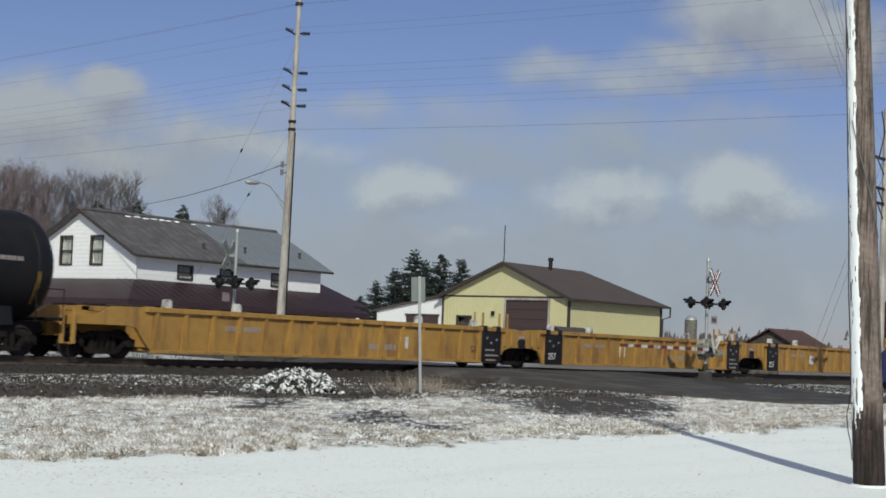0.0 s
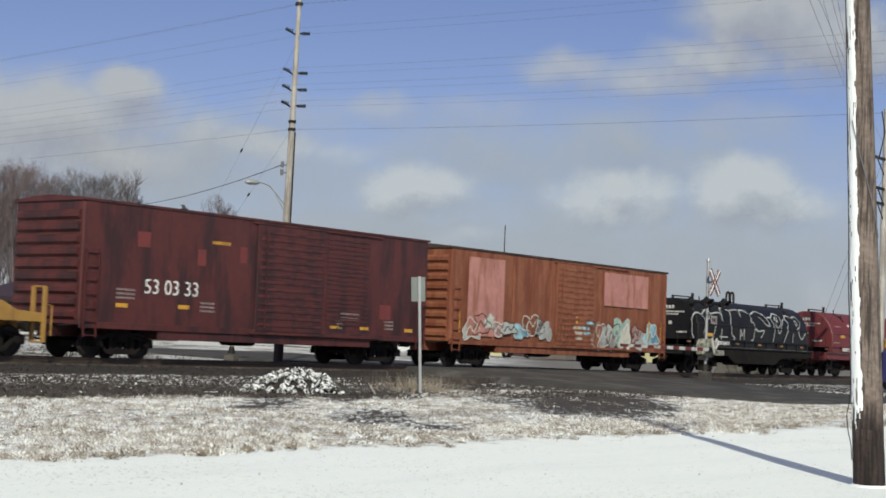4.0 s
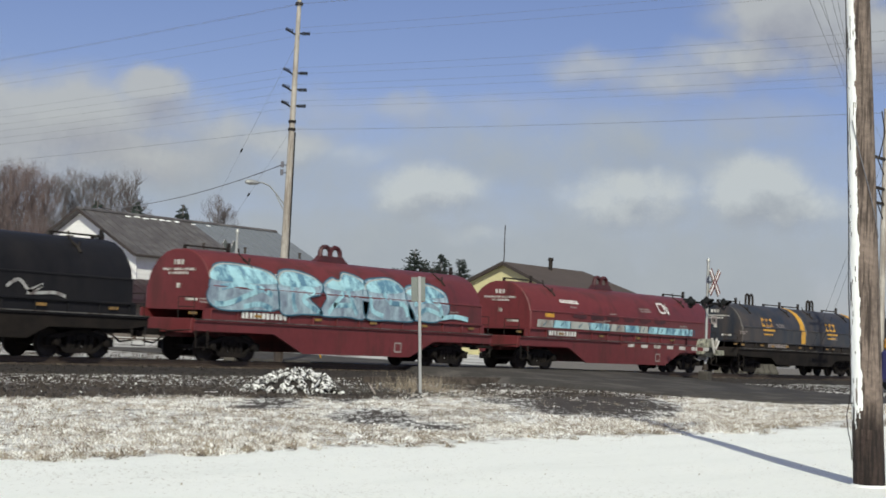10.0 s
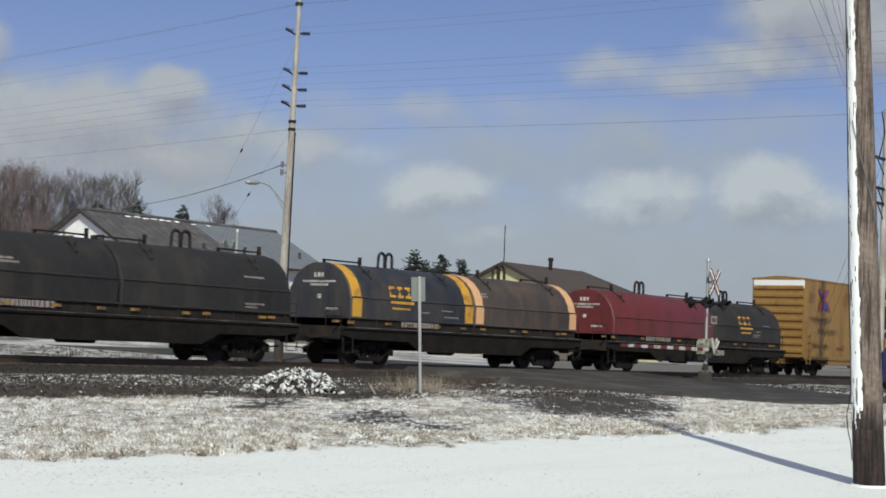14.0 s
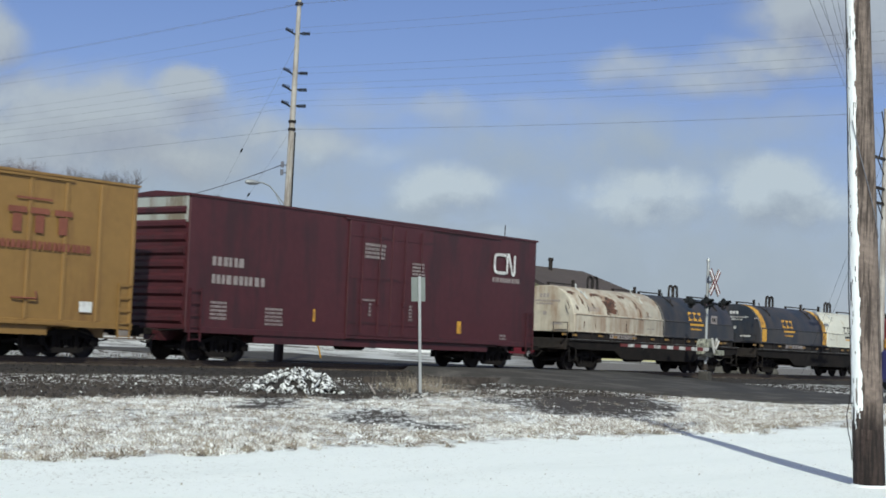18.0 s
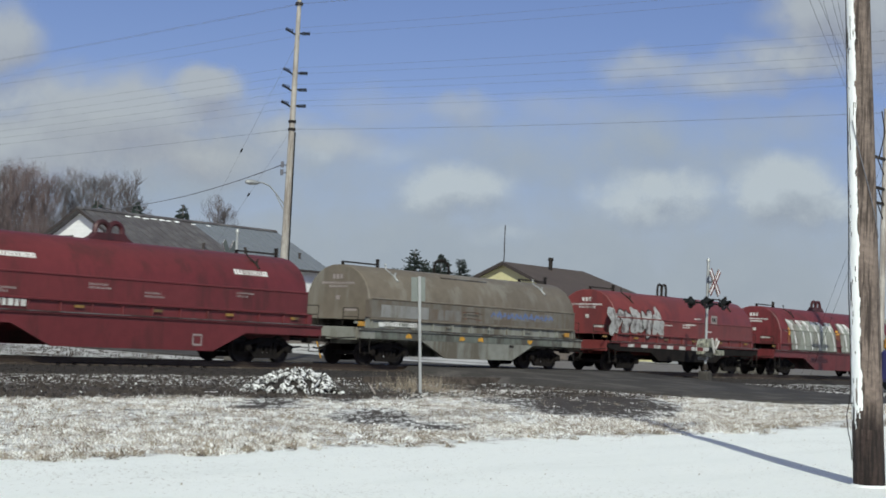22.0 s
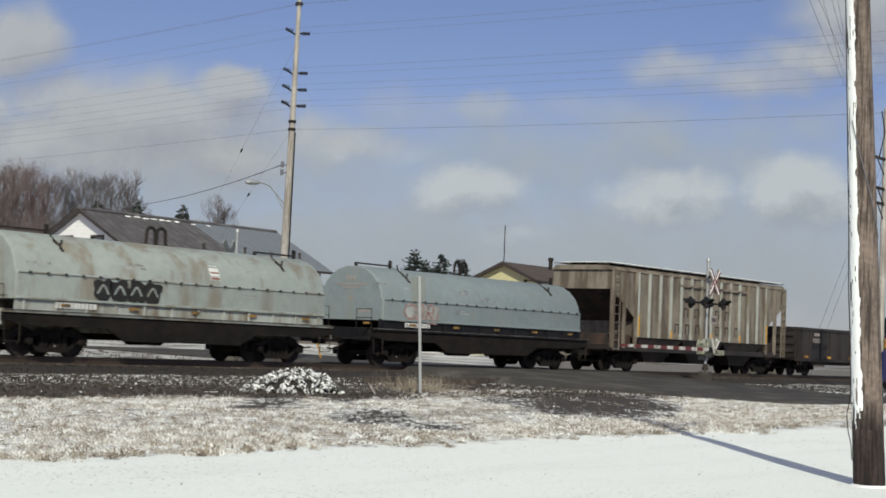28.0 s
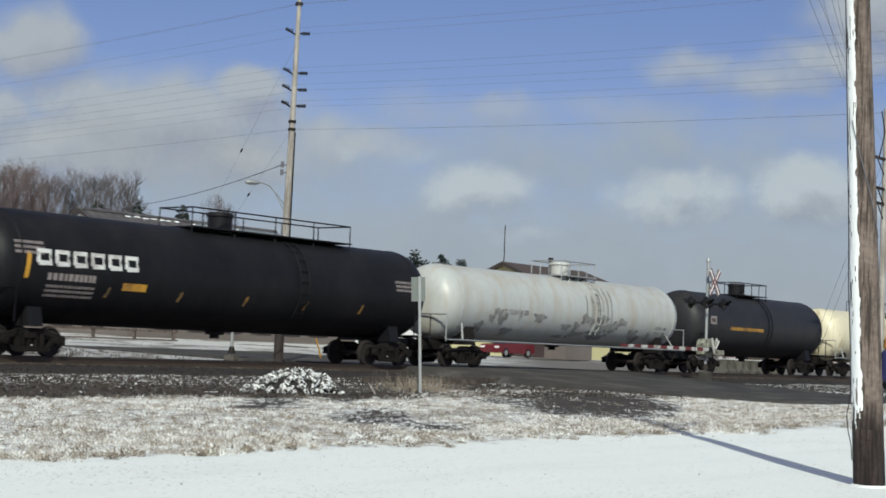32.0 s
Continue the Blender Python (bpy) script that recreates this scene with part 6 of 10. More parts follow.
def well_unit(x0, x1, end_l, end_r, label, number, placard):
    """One unit of an articulated well car from x0 to x1; end_l, end_r: free ends with a platform, else a shared bogie."""
    car = thing("well_car", label, "well car", group="cars of the freight train")
    L = x1 - x0
    h = L / 2
    m = "yellow"
    wl, wr = -h + (2.9 if end_l else 1.5), h - (2.9 if end_r else 1.5)
    s = Shape()
    s.box(wl, wr, -1.42, 1.42, 0.26, 0.36)
    body = part("well_floor", s, m, car)
    for y in (-1.5, 1.42):
        part("side_sheet", Shape().box(wl, wr, y, y + 0.08, 0.26, 1.42), m, body)
    s = Shape()
    for y in (-1.6, 1.4):
        s.box(wl - 0.3, wr + 0.3, y, y + 0.2, 1.40, 1.56, 0.015)
        s.box(wl, wr, y + 0.0, y + 0.2, 0.2, 0.30, 0.01)
    part("top_chord", s, m, car)
    post = shared("well_post", lambda: Shape().prism([(-0.16, 0.3), (-0.055, 1.40), (0.055, 1.40), (0.16, 0.3)][::-1], -1.575, -1.5, "y").box(-0.05, 0.05, -1.6, -1.57, 0.3, 1.40).mesh("side_post", m))
    n = int((wr - wl) / 1.12)
    for i in range(n + 1):
        part("side_post", post, None, car, at=pose(wl + 0.15 + i * (wr - wl - 0.3) / n, 0, 0))
    guide = shared("guide", lambda: Shape().prism([(-0.13, 0.0), (0.13, 0.0), (0.12, 0.2), (0.05, 0.26), (-0.09, 0.23)], -0.1, 0.1, "y").mesh("container_guide", "dull_white"))
    for x in (wl + 0.6, wl + 3.5, wr - 4.9, wr - 1.6):
        part("container_guide", guide, None, car, "white cast container guide", at=pose(x, -1.42, 1.56))
    for sg, free, w in ((-1, end_l, wl), (1, end_r, wr)):
        e = Shape()
        if free:
            xo = sg * h
            xi = w
            a, b = min(xo, xi), max(xo, xi)
            # the arch over the bogie and the end platform
            prof = [(xi, 1.30), (xi, 0.26), (xi + sg * 0.3, 0.55), (xi + sg * 0.6, 0.92), (xi + sg * 1.0, 0.98), (xo - sg * 0.25, 0.98), (xo, 0.98), (xo, 1.22), (xo - sg * 0.9, 1.28), (xo - sg * 1.4, 1.52), (xi, 1.55)]
            for y in (-1.5, 1.4):
                e.prism(prof, y, y + 0.1, "y")
            e.box(a, b, -1.4, 1.4, 1.0, 1.1)
            e.box(a, b, -0.35, 0.35, 0.62, 1.0)
            g = Shape()
            hh = 1.95 if sg > 0 else 1.35
            for y in (-1.5, -1.0):
                g.box(xo - 0.06, xo + 0.06, y - 0.05, y + 0.05, 0.4, hh, 0.01)
            g.tube([(xo, -1.5, hh), (xo, -1.0, hh)], 0.03, 6)
            g.tube([(xo, -1.5, 0.42), (xo, -1.0, 0.42)], 0.03, 6)
            g.box(xo - 0.05, xo + 0.05, -1.5, -0.9, 0.95, 1.2, 0.01)
            g.tube([(xo + sg * 0.3, -1.45, 0.6), (xo + sg * 0.3, -1.45, 1.45), (xo, -1.45, 1.45)], 0.025, 6)
            part("end_railing", g, m, car)
            bogie(car, sg * (h - 1.45))
            coupler(car, xo, sg, 0.62)
        else:
            xi, xo = w, sg * h
            prof = [(xi, 1.30), (xi, 0.22), (xi + sg * 0.10, 0.45), (xi + sg * 0.34, 0.70), (xi + sg * 0.7, 0.80), (xo - sg * 0.02, 0.82), (xo - sg * 0.02, 1.46), (xo - sg * 0.5, 1.54), (xi, 1.54)]
            for y in (-1.5, 1.4):
                e.prism(prof, y, y + 0.1, "y")
            e.box(min(xi, xo - sg * 0.1), max(xi, xo - sg * 0.1), -1.4, 1.4, 1.1, 1.2)
            # dark sheet added so the opening over the bogie looks shaded
            part("end_bulkhead", Shape().box(xi - 0.03, xi + 0.03, -1.38, 1.38, 0.24, 1.1), "running_gear", car, "dark sheet that stands for the shade inside the well's end")
            for f in (0.35, 0.8):
                part("gusset", Shape().box(xi + sg * f - 0.05, xi + sg * f + 0.05, -1.56, -1.5, 0.86, 1.5, 0.01), m, car)
            q = Shape()
            pc = xi - sg * 0.62
            q.box(pc - 0.61, pc + 0.61, -1.62, -1.58, 0.22, 1.39, 0.01)
            panel = part("number_panel", q, "black_paint", car, "black panel with small white marks")
            s = Shape()
            for x, z in ((-0.32, 1.1), (0.3, 1.05), (-0.05, 0.92)):
                patch(s, lambda v: -1.62, pc + x - 0.06, pc + x + 0.06, z, z + 0.08, n=1)
            for x, w2, z in ((-0.12, 0.3, 0.66), (0.0, 0.42, 0.46), (-0.05, 0.32, 0.28)):
                if sg > 0:
                    text_bars(s, lambda v: -1.62, pc + x - w2, pc + x + w2, z, 0.07, z, 0.12)
            marking(panel, "stencil", s, "dim_white")
            for x in (-0.42, 0.42):
                part("locking_box", Shape().box(pc + x - 0.14, pc + x + 0.14, -1.63, -1.38, 1.38, 1.60, 0.02), "black_paint", car, "black locking casting on the chord")
            if sg < 0:
                part("unit_number", shared(("num", number), lambda: _lettered(number, 0.36, "white")), None, panel, at=pose(pc - 0.15, -1.63, 0.42))
            else:
                part("unit_size", shared("fifty_small", lambda: _lettered("53", 0.34, "rust_brown")), None, car, at=pose(pc - 1.02, -1.51, 0.58))
            for x in (0.55, 1.1):
                part("grab_post", Shape().tube([(xo - sg * x, 0, 1.15), (xo - sg * x, 0, 2.15)], 0.045, 6), m, car)
            if sg > 0:
                bogie(car, xo)
                part("bearing_tower", Shape().box(xo - 0.24, xo + 0.24, -1.535, -1.2, 0.78, 1.14, 0.02), "lamp_black", car, "black side bearing over the shared bogie")
                part("bearing_cap", Shape().box(xo - 0.16, xo + 0.16, -1.54, -1.2, 1.16, 1.28, 0.02), "dim_white", car, "white snow-dusted cap")
        part("end_frame", e, m, car)
    s = Shape()
    f = lambda z: -1.505
    patch(s, f, placard - 0.24, placard + 0.24, 0.62, 1.04, n=1)
    marking(car, "placard", s, "white", "white placard on the side")
    s = Shape()
    text_bars(s, f, wl + 3.0, wl + 4.6, 0.95, 0.16, 3)
    text_bars(s, f, 1.8, 3.4, 0.55, 0.2, 4)
    marking(car, "stencil", s, "dim_white")
    return car


def _lettered(text, size, mat, width=0.0, bold=0.0):
    me = letters(text, size, width, bold)
    me.materials.append(M[mat])
    return me


# ---- the cars of the train, in order; at 0 s a car's middle is at x ----
TRAIN = []


def join_train(car, x0, x1):
    car.matrix_basis = pose((x0 + x1) / 2, TRACK, RAIL)
    TRAIN.append((car, (x0 + x1) / 2))
    return car


def add_tank_lead():
    car, face = tank_car(16.4, 1.58, 2.48, "black_paint", "black tank car with amber stripes at its end")
    s = Shape()
    patch(s, face, 7.2, 7.3, 1.45, 2.35)
    marking(car, "stripe", s, "amber")
    s = Shape()
    text_bars(s, face, 5.6, 6.7, 2.6, 0.12, 2)
    marking(car, "stencil", s, "dim_white")
    join_train(car, 11.55, 27.95)


def add_well_cars():
    for x0, x1, a, b, num, at in ((28.3, 50.2, True, False, "251", 3.7), (50.2, 69.83, False, False, "257", -2.3), (69.83, 90.8, False, True, "257", -3.63)):
        car = well_unit(x0, x1, a, b, "empty yellow articulated well car unit with white container guides", num, at)
        if not (a or b):
            # a row of three short faded red marks and an old rust spot
            for x in (0.95, 1.27, 1.59):
                s = Shape()
                patch(s, lambda z: -1.505, x, x + 0.26, 0.96, 1.04, n=1)
                patch(s, lambda z: -1.505, x + 0.09, x + 0.17, 0.74, 0.96, n=1)
                marking(car, "company_mark", s, "brick_red", "faded red company mark")
            s = Shape()
            blob(s, lambda z: -1.505, 0.05, 0.5, 0.14, 0.16, 5, 0.004)
            marking(car, "rust_stain", s, "rust_run")
        if b:
            h = (x1 - x0) / 2
            part("unit_size", shared("fifty", lambda: _lettered("53", 0.5, "steel_dark")), None, car, at=pose(h - 5.0, -1.51, 0.62))
        join_train(car, x0, x1)


def add_boxcars_first():
    L = 107.63 - 91.98
    h = L / 2
    car = boxcar(L, 4.5, "oxide", "weathered oxide-red boxcar with white painted numbers", (-0.9, 2.3, "oxide", 1), 0)
    part("car_number", shared("soo_number", lambda: _lettered("53 03 33", 0.62, "white")), None, car, at=pose(-4.4, -1.545, 1.95))
    s = Shape()
    text_bars(s, SIDE, -h + 5.0, -h + 5.8, 3.6, 0.1, 1)
    for x, z in ((-h + 1.3, 1.5), (-h + 3.7, 1.55), (2.7, 1.2), (h - 3.6, 1.2), (h - 1.2, 1.2)):
        patch(s, SIDE, x, x + 0.45, z, z + 0.12, n=1)
    marking(car, "reflector_plate", s, "amber")
    s = Shape()
    for x, z, w in ((-h + 1.3, 1.75, 0.7), (-h + 4.6, 1.5, 0.6), (h - 4.6, 1.45, 0.9), (h - 2.3, 1.25, 0.5), (-0.4, 3.0, 0.3), (0.3, 2.9, 0.5), (3.0, 1.2, 0.3)):
        for k in range(3):
            text_bars(s, SIDE, x, x + w, z + k * 0.12, 0.06, x + k, 0.4)
    marking(car, "stencil", s, "dim_white", "small white stencilled data")
    p = Shape()
    for x, z, w, hh in ((-h + 4.4, 2.9, 0.35, 0.5), (-h + 6.2, 3.1, 0.3, 0.5), (-h + 2.0, 3.3, 0.5, 0.45), (h - 2.6, 1.6, 0.6, 0.5)):
        patch(p, SIDE, x, x + w, z, z + hh)
    marking(car, "faded_patch", p, "coil_red_light")
    for k in range(20):
        z = 1.3 + k * 0.15
        s = Shape()
        s.box(2.45, 4.6, -1.55, -1.53, z, z + 0.05)
        part("side_lap", s, "oxide", car)
    join_train(car, 91.98, 107.63)

    L = 124.84 - 109.04
    h = L / 2
    car = boxcar(L, 4.42, "orange", "rusty orange boxcar with pink patches and sprayed graffiti", (-1.0, 1.9, "orange", 1), 1.25, roof_mat="rust_brown")
    face = lambda z: -1.58
    for x0, x1, z0, z1 in ((-h + 1.0, -h + 3.3, 1.2, 4.15), (2.6, 6.2, 2.75, 4.15)):
        s = Shape()
        patch(s, face, x0, x1, z0, z1)
        marking(car, "pink_patch", s, "pink", "pink primer patch")
    rnd = random.Random(88)
    tints = ("silver_spray", "mint_spray", "cream", "pink_spray", "silver_spray", "cyan", "orange", "grey_spray")
    for k in range(22):
        x = -6.6 + k * 0.62 + rnd.uniform(-0.15, 0.15)
        if -1.6 < x < 1.2 and k % 2:
            continue
        z, rx, rz = rnd.uniform(1.35, 1.75), rnd.uniform(0.28, 0.52), rnd.uniform(0.22, 0.42)
        if x > 1:
            rx, rz = rx * 1.2, rz * 1.45
        s = Shape()
        edge = blob(s, face, x, z, rx, rz, 40 + k, 0.004 + 0.0012 * (k % 5), wob=0.4)
        marking(car, "graffiti", s, tints[k % 8], "mixed pastel sprayed graffiti, illegible")
        s = Shape()
        stroke(s, face, edge, 0.045, 0.012, close=True)
        stroke(s, face, curve_pts([(x - rx * 0.6, z - rz * 0.6), (x - rx * 0.2, z + rz * 0.4), (x + rx * 0.3, z - rz * 0.2), (x + rx * 0.7, z + rz * 0.5)], 4), 0.05, 0.013)
        marking(car, "graffiti", s, ("cream", "rust_brown", "silver_spray")[k % 3])
    s = Shape()
    for x in (-h + 0.5, 0.5, h - 0.6, h - 1.6):
        patch(s, face, x, x + 0.12, 1.3, 2.2, lift=0.012)
    marking(car, "reflector_plate", s, "amber")
    join_train(car, 109.04, 124.84)


def red_coil(x0, x1, style, deck, label, number=True, **kw):
    L = x1 - x0
    car, hs = coil_car(L, deck, style, [(0.045, 0.955, deck)], label, **kw)
    return car, hs, L / 2


def fish_details(car, h, seed):
    number_bars(car, -h + 3.0, 1.42, 2.1, seed, h=0.24, face=lambda z: -1.57)
    small_stencils(car, 2 * h, seed)
    s = Shape()
    text_bars(s, HOOD_SKIN, -h + 4.0, -h + 5.4, 2.72, 0.14, seed + 5, 0.25)
    marking(car, "stencil", s, "white")
    s = Shape()
    patch(s, HOOD_SKIN, -h + 2.7, -h + 3.35, 2.1, 2.25)
    marking(car, "reflector_plate", s, "amber")
    s = Shape()
    stroke(s, lambda z: -1.5, [(h - 5.3, 0.5), (h - 4.95, 0.5), (h - 4.95, 0.8), (h - 5.3, 0.8)], 0.07, close=True)
    marking(car, "placard", s, "dim_white")


def add_coil_cars_first():
    # black, white outline graffiti
    car, hs, h = red_coil(126.1, 139.85, "straight", "black_paint", "black coil car with a white outline graffiti piece")
    hood = hs[0][0]

    def tag(*ctrl, close=False):
        s = Shape()
        stroke(s, HOOD_SKIN, curve_pts(ctrl, 6, close), 0.065, 0.03, close=close)
        marking(hood, "graffiti", s, "silver_spray", "white sprayed outline, illegible")
    tag((-5.55, 1.62), (-5.74, 1.96), (-5.62, 2.50), (-5.16, 2.78), (-4.67, 2.78), (-4.33, 2.48), (-4.35, 2.30), (-4.63, 1.85))
    tag((-4.56, 2.72), (-4.09, 2.95), (-3.70, 2.92), (-3.64, 2.70), (-3.74, 2.44), (-3.45, 2.24), (-3.75, 1.60))
    tag((-3.60, 2.82), (-2.62, 2.89), (-2.64, 2.51), (-2.33, 3.09), (-1.89, 3.09), (-1.51, 3.00), (-1.81, 2.45), (-1.80, 1.92), (-1.49, 1.75), (-1.66, 1.64))
    tag((-2.82, 2.13), (-2.87, 1.61))
    tag((-1.48, 3.04), (-0.56, 3.11), (-0.60, 2.79), (-0.28, 3.12), (0.35, 3.05), (0.55, 2.83), (0.37, 2.58), (0.68, 2.48), (0.44, 1.72), (0.22, 1.70))
    tag((-0.94, 1.66), (-0.91, 2.16), (-0.73, 1.86), (-0.52, 2.18), (-0.51, 1.68))
    tag((0.65, 2.95), (1.39, 3.12), (1.95, 3.00), (2.25, 2.73), (2.40, 2.46), (1.95, 2.50), (1.64, 2.74), (1.36, 2.86))
    tag((0.61, 2.28), (1.00, 2.14), (1.61, 2.18), (1.30, 1.84))
    tag((2.25, 2.86), (2.73, 2.89), (3.23, 3.08), (3.74, 2.99), (3.73, 2.66), (3.32, 2.39), (3.06, 2.58))
    tag((2.65, 2.84), (2.86, 2.44), (2.61, 1.62))
    tag((3.10, 2.46), (3.33, 2.10), (3.76, 2.54), (4.19, 2.85), (4.52, 2.66), (4.22, 2.15), (3.78, 1.59))
    tag((4.31, 2.86), (4.64, 3.05), (5.24, 2.96), (5.68, 3.03), (5.96, 2.79), (5.78, 2.48), (5.51, 2.38), (5.65, 2.05), (5.98, 1.89), (6.34, 2.21))
    tag((4.89, 2.14), (4.87, 1.63))
    for x, z in ((-3.98, 2.67), (3.27, 2.80), (5.47, 2.70)):
        tag((x - 0.14, z), (x, z + 0.12), (x + 0.14, z), (x, z - 0.12), close=True)
    s = Shape()
    text_bars(s, HOOD_SKIN, -h + 3.9, -h + 4.7, 1.72, 0.07, 4)
    marking(car, "stencil", s, "white")
    number_bars(car, -h + 3.4, 1.36, 1.5, 7, face=lambda z: -1.57)
    s = Shape()
    patch(s, HOOD_SKIN, -h + 2.6, -h + 3.2, 1.75, 1.9)
    marking(car, "reflector_plate", s, "amber")
    join_train(car, 126.1, 139.85)

    car, hs, h = red_coil(141.1, 157.72, "belly", "coil_red", "dark red coil car with a fish-belly sill", loops="steel_dark")
    fish_details(car, h, 11)
    worm_logo(hs[0][0], 3.55, 2.80, 0.40)
    s = Shape()
    blob(s, lambda z: -1.5, -0.9, 0.58, 1.15, 0.19, 8)
    marking(car, "graffiti", s, "dim_white", "painted-over patch")
    join_train(car, 141.1, 157.72)

    car, hs, h = red_coil(159.0, 173.36, "straight", "coil_red_light", "red coil car lettered in white capitals")
    part("lettering", shared("coil_word", lambda: _lettered("COIL CAR", 0.66, "white", 4.05, 0.02)), None, hs[0][0], "white painted words", at=pose(-2.57, -1.545, 1.68))
    s = Shape()
    for k in range(4):
        stroke(s, HOOD_SKIN, curve_pts([(-0.4 + k * 0.34, 1.74), (-0.28 + k * 0.34, 2.0), (-0.14 + k * 0.34, 1.74), (-0.06 + k * 0.34, 1.86)], 4), 0.06, 0.03)
    marking(hs[0][0], "lettering", s, "white", "white script, illegible")
    s = Shape()
    for k in range(3):
        patch(s, HOOD_SKIN, 1.3, 2.1, 1.7 + k * 0.13, 1.77 + k * 0.13)
    marking(hs[0][0], "placard", s, "amber")
    small_stencils(car, 2 * h, 21)
    join_train(car, 159.0, 173.36)

    car, hs, h = red_coil(174.65, 189.13, "straight", "black_paint", "black coil car with small white stencils")
    s = Shape()
    text_bars(s, HOOD_SKIN, -h + 3.9, -h + 4.7, 1.72, 0.07, 4)
    marking(car, "stencil", s, "white")
    number_bars(car, -h + 3.4, 1.36, 1.5, 8, face=lambda z: -1.57)
    s = Shape()
    stroke(s, HOOD_SKIN, curve_pts([(2.6, 1.9), (3.0, 2.1), (3.4, 1.8), (3.8, 2.0), (3.3, 1.75), (4.2, 1.8), (4.6, 1.7)], 5), 0.09, 0.03)
    marking(hs[0][0], "graffiti", s, "grey_spray", "grey scrawl, illegible")
    s = Shape()
    patch(s, HOOD_SKIN, -h + 2.7, -h + 3.35, 1.95, 2.1)
    marking(car, "reflector_plate", s, "amber")
    join_train(car, 174.65, 189.13)

    car, hs, h = red_coil(190.4, 206.29, "belly", "coil_red", "red coil car covered in light blue graffiti", loops="steel_dark")
    fish_details(car, h, 31)
    hood = hs[0][0]
    # five swollen letters, each a dusky body with a pale crown and pale bent bands over it
    letters_ = (
        ([(-6.3, 1.95), (-6.25, 2.4), (-6.15, 2.95), (-5.5, 3.08), (-4.3, 2.98), (-3.65, 2.75), (-3.55, 2.3), (-3.5, 1.75), (-4.6, 1.66), (-5.8, 1.64)],
         [(-6.2, 2.56), (-6.1, 2.95), (-5.5, 3.06), (-4.3, 2.96), (-3.7, 2.72), (-3.7, 2.54), (-4.9, 2.50)],
         ([(-6.15, 1.78), (-5.6, 1.82), (-4.9, 2.05), (-4.1, 2.36)], [(-5.9, 2.3), (-5.2, 2.42), (-4.2, 2.34), (-3.65, 2.15)], [(-4.9, 1.74), (-4.2, 1.85), (-3.65, 1.72)])),
        ([(-3.3, 2.9), (-2.8, 3.04), (-1.95, 2.92), (-1.35, 2.6), (-1.45, 2.3), (-1.9, 2.15), (-1.3, 1.7), (-2.2, 1.64), (-3.05, 1.62), (-3.2, 2.3)],
         [(-3.22, 2.56), (-3.2, 2.9), (-2.8, 3.0), (-1.95, 2.88), (-1.5, 2.62), (-2.2, 2.50)],
         ([(-2.75, 2.5), (-2.65, 2.0), (-2.5, 1.68)], [(-2.4, 2.45), (-1.7, 2.42), (-2.2, 2.1), (-1.4, 1.72)])),
        ([(-1.15, 2.6), (-0.8, 2.9), (-0.45, 2.85), (-0.27, 3.12), (0.5, 2.98), (0.82, 2.7), (0.86, 1.66), (0.0, 1.64), (-1.2, 1.66), (-0.95, 2.2)],
         [(-1.0, 2.6), (-0.75, 2.84), (-0.42, 2.82), (-0.25, 3.08), (0.45, 2.94), (0.72, 2.62), (-0.2, 2.5)],
         ([(-0.95, 1.7), (-0.55, 2.1), (-0.2, 2.45)], [(0.0, 2.5), (0.25, 2.1), (0.5, 1.7)], [(-0.7, 1.98), (0.2, 2.02)])),
        ([(1.0, 2.85), (1.6, 3.02), (2.3, 3.04), (2.95, 2.7), (3.1, 2.3), (3.45, 1.9), (3.4, 1.62), (2.2, 1.60), (1.2, 1.62), (0.98, 2.2)],
         [(1.1, 2.58), (1.1, 2.84), (1.6, 2.98), (2.3, 3.0), (2.85, 2.64), (2.0, 2.52)],
         ([(1.15, 2.4), (1.3, 1.9), (1.9, 1.72)], [(1.9, 2.5), (2.3, 2.2), (3.0, 2.15), (3.25, 1.75)])),
        ([(3.2, 2.75), (3.7, 2.9), (4.3, 2.98), (5.1, 2.78), (5.4, 2.5), (5.45, 1.95), (4.9, 1.66), (4.2, 1.64), (3.55, 1.72), (3.4, 2.2)],
         [(3.3, 2.56), (3.4, 2.76), (4.3, 2.92), (5.0, 2.74), (5.2, 2.54), (4.2, 2.48)],
         ([(3.6, 2.2), (4.3, 2.38), (5.0, 2.25), (5.2, 1.95)], [(3.8, 1.75), (4.3, 2.05), (5.3, 1.85)], [(5.2, 1.78), (6.0, 1.86), (6.8, 1.78)])))
    lean = lambda q: [(x + 1.0 * (HOOD_SKIN(z) + 1.5), z) for x, z in q]

    def filled(s, ctrl, lift):
        edge = curve_pts(lean(ctrl), 4, True)
        cx, cz = sum(x for x, z in edge) / len(edge), sum(z for x, z in edge) / len(edge)
        edge = [(cx + (x - cx) * 1.13, cz + (z - cz) * 1.04) for x, z in edge]
        s.rings([[(cx + (x - cx) * f, HOOD_SKIN(cz + (z - cz) * f) - lift, cz + (z - cz) * f) for x, z in edge] for f in (0.02, 0.25, 0.5, 0.75, 1.0)], caps=False)
        return edge
    for body, crown, bands in letters_:
        s = Shape()
        edge = filled(s, body, 0.044)
        marking(hood, "graffiti", s, "blue_grey_spray", "light blue bubble graffiti, illegible")
        s = Shape()
        stroke(s, HOOD_SKIN, edge, 0.045, 0.050, close=True)
        marking(hood, "graffiti", s, "cyan_dark")
        s = Shape()
        rim = filled(s, crown, 0.052)
        marking(hood, "graffiti", s, "cyan", "pale blue sprayed crown")
        s = Shape()
        for q in bands:
            stroke(s, HOOD_SKIN, curve_pts(lean(q), 6), 0.17, 0.056)
        marking(hood, "graffiti", s, "cyan")
        s = Shape()
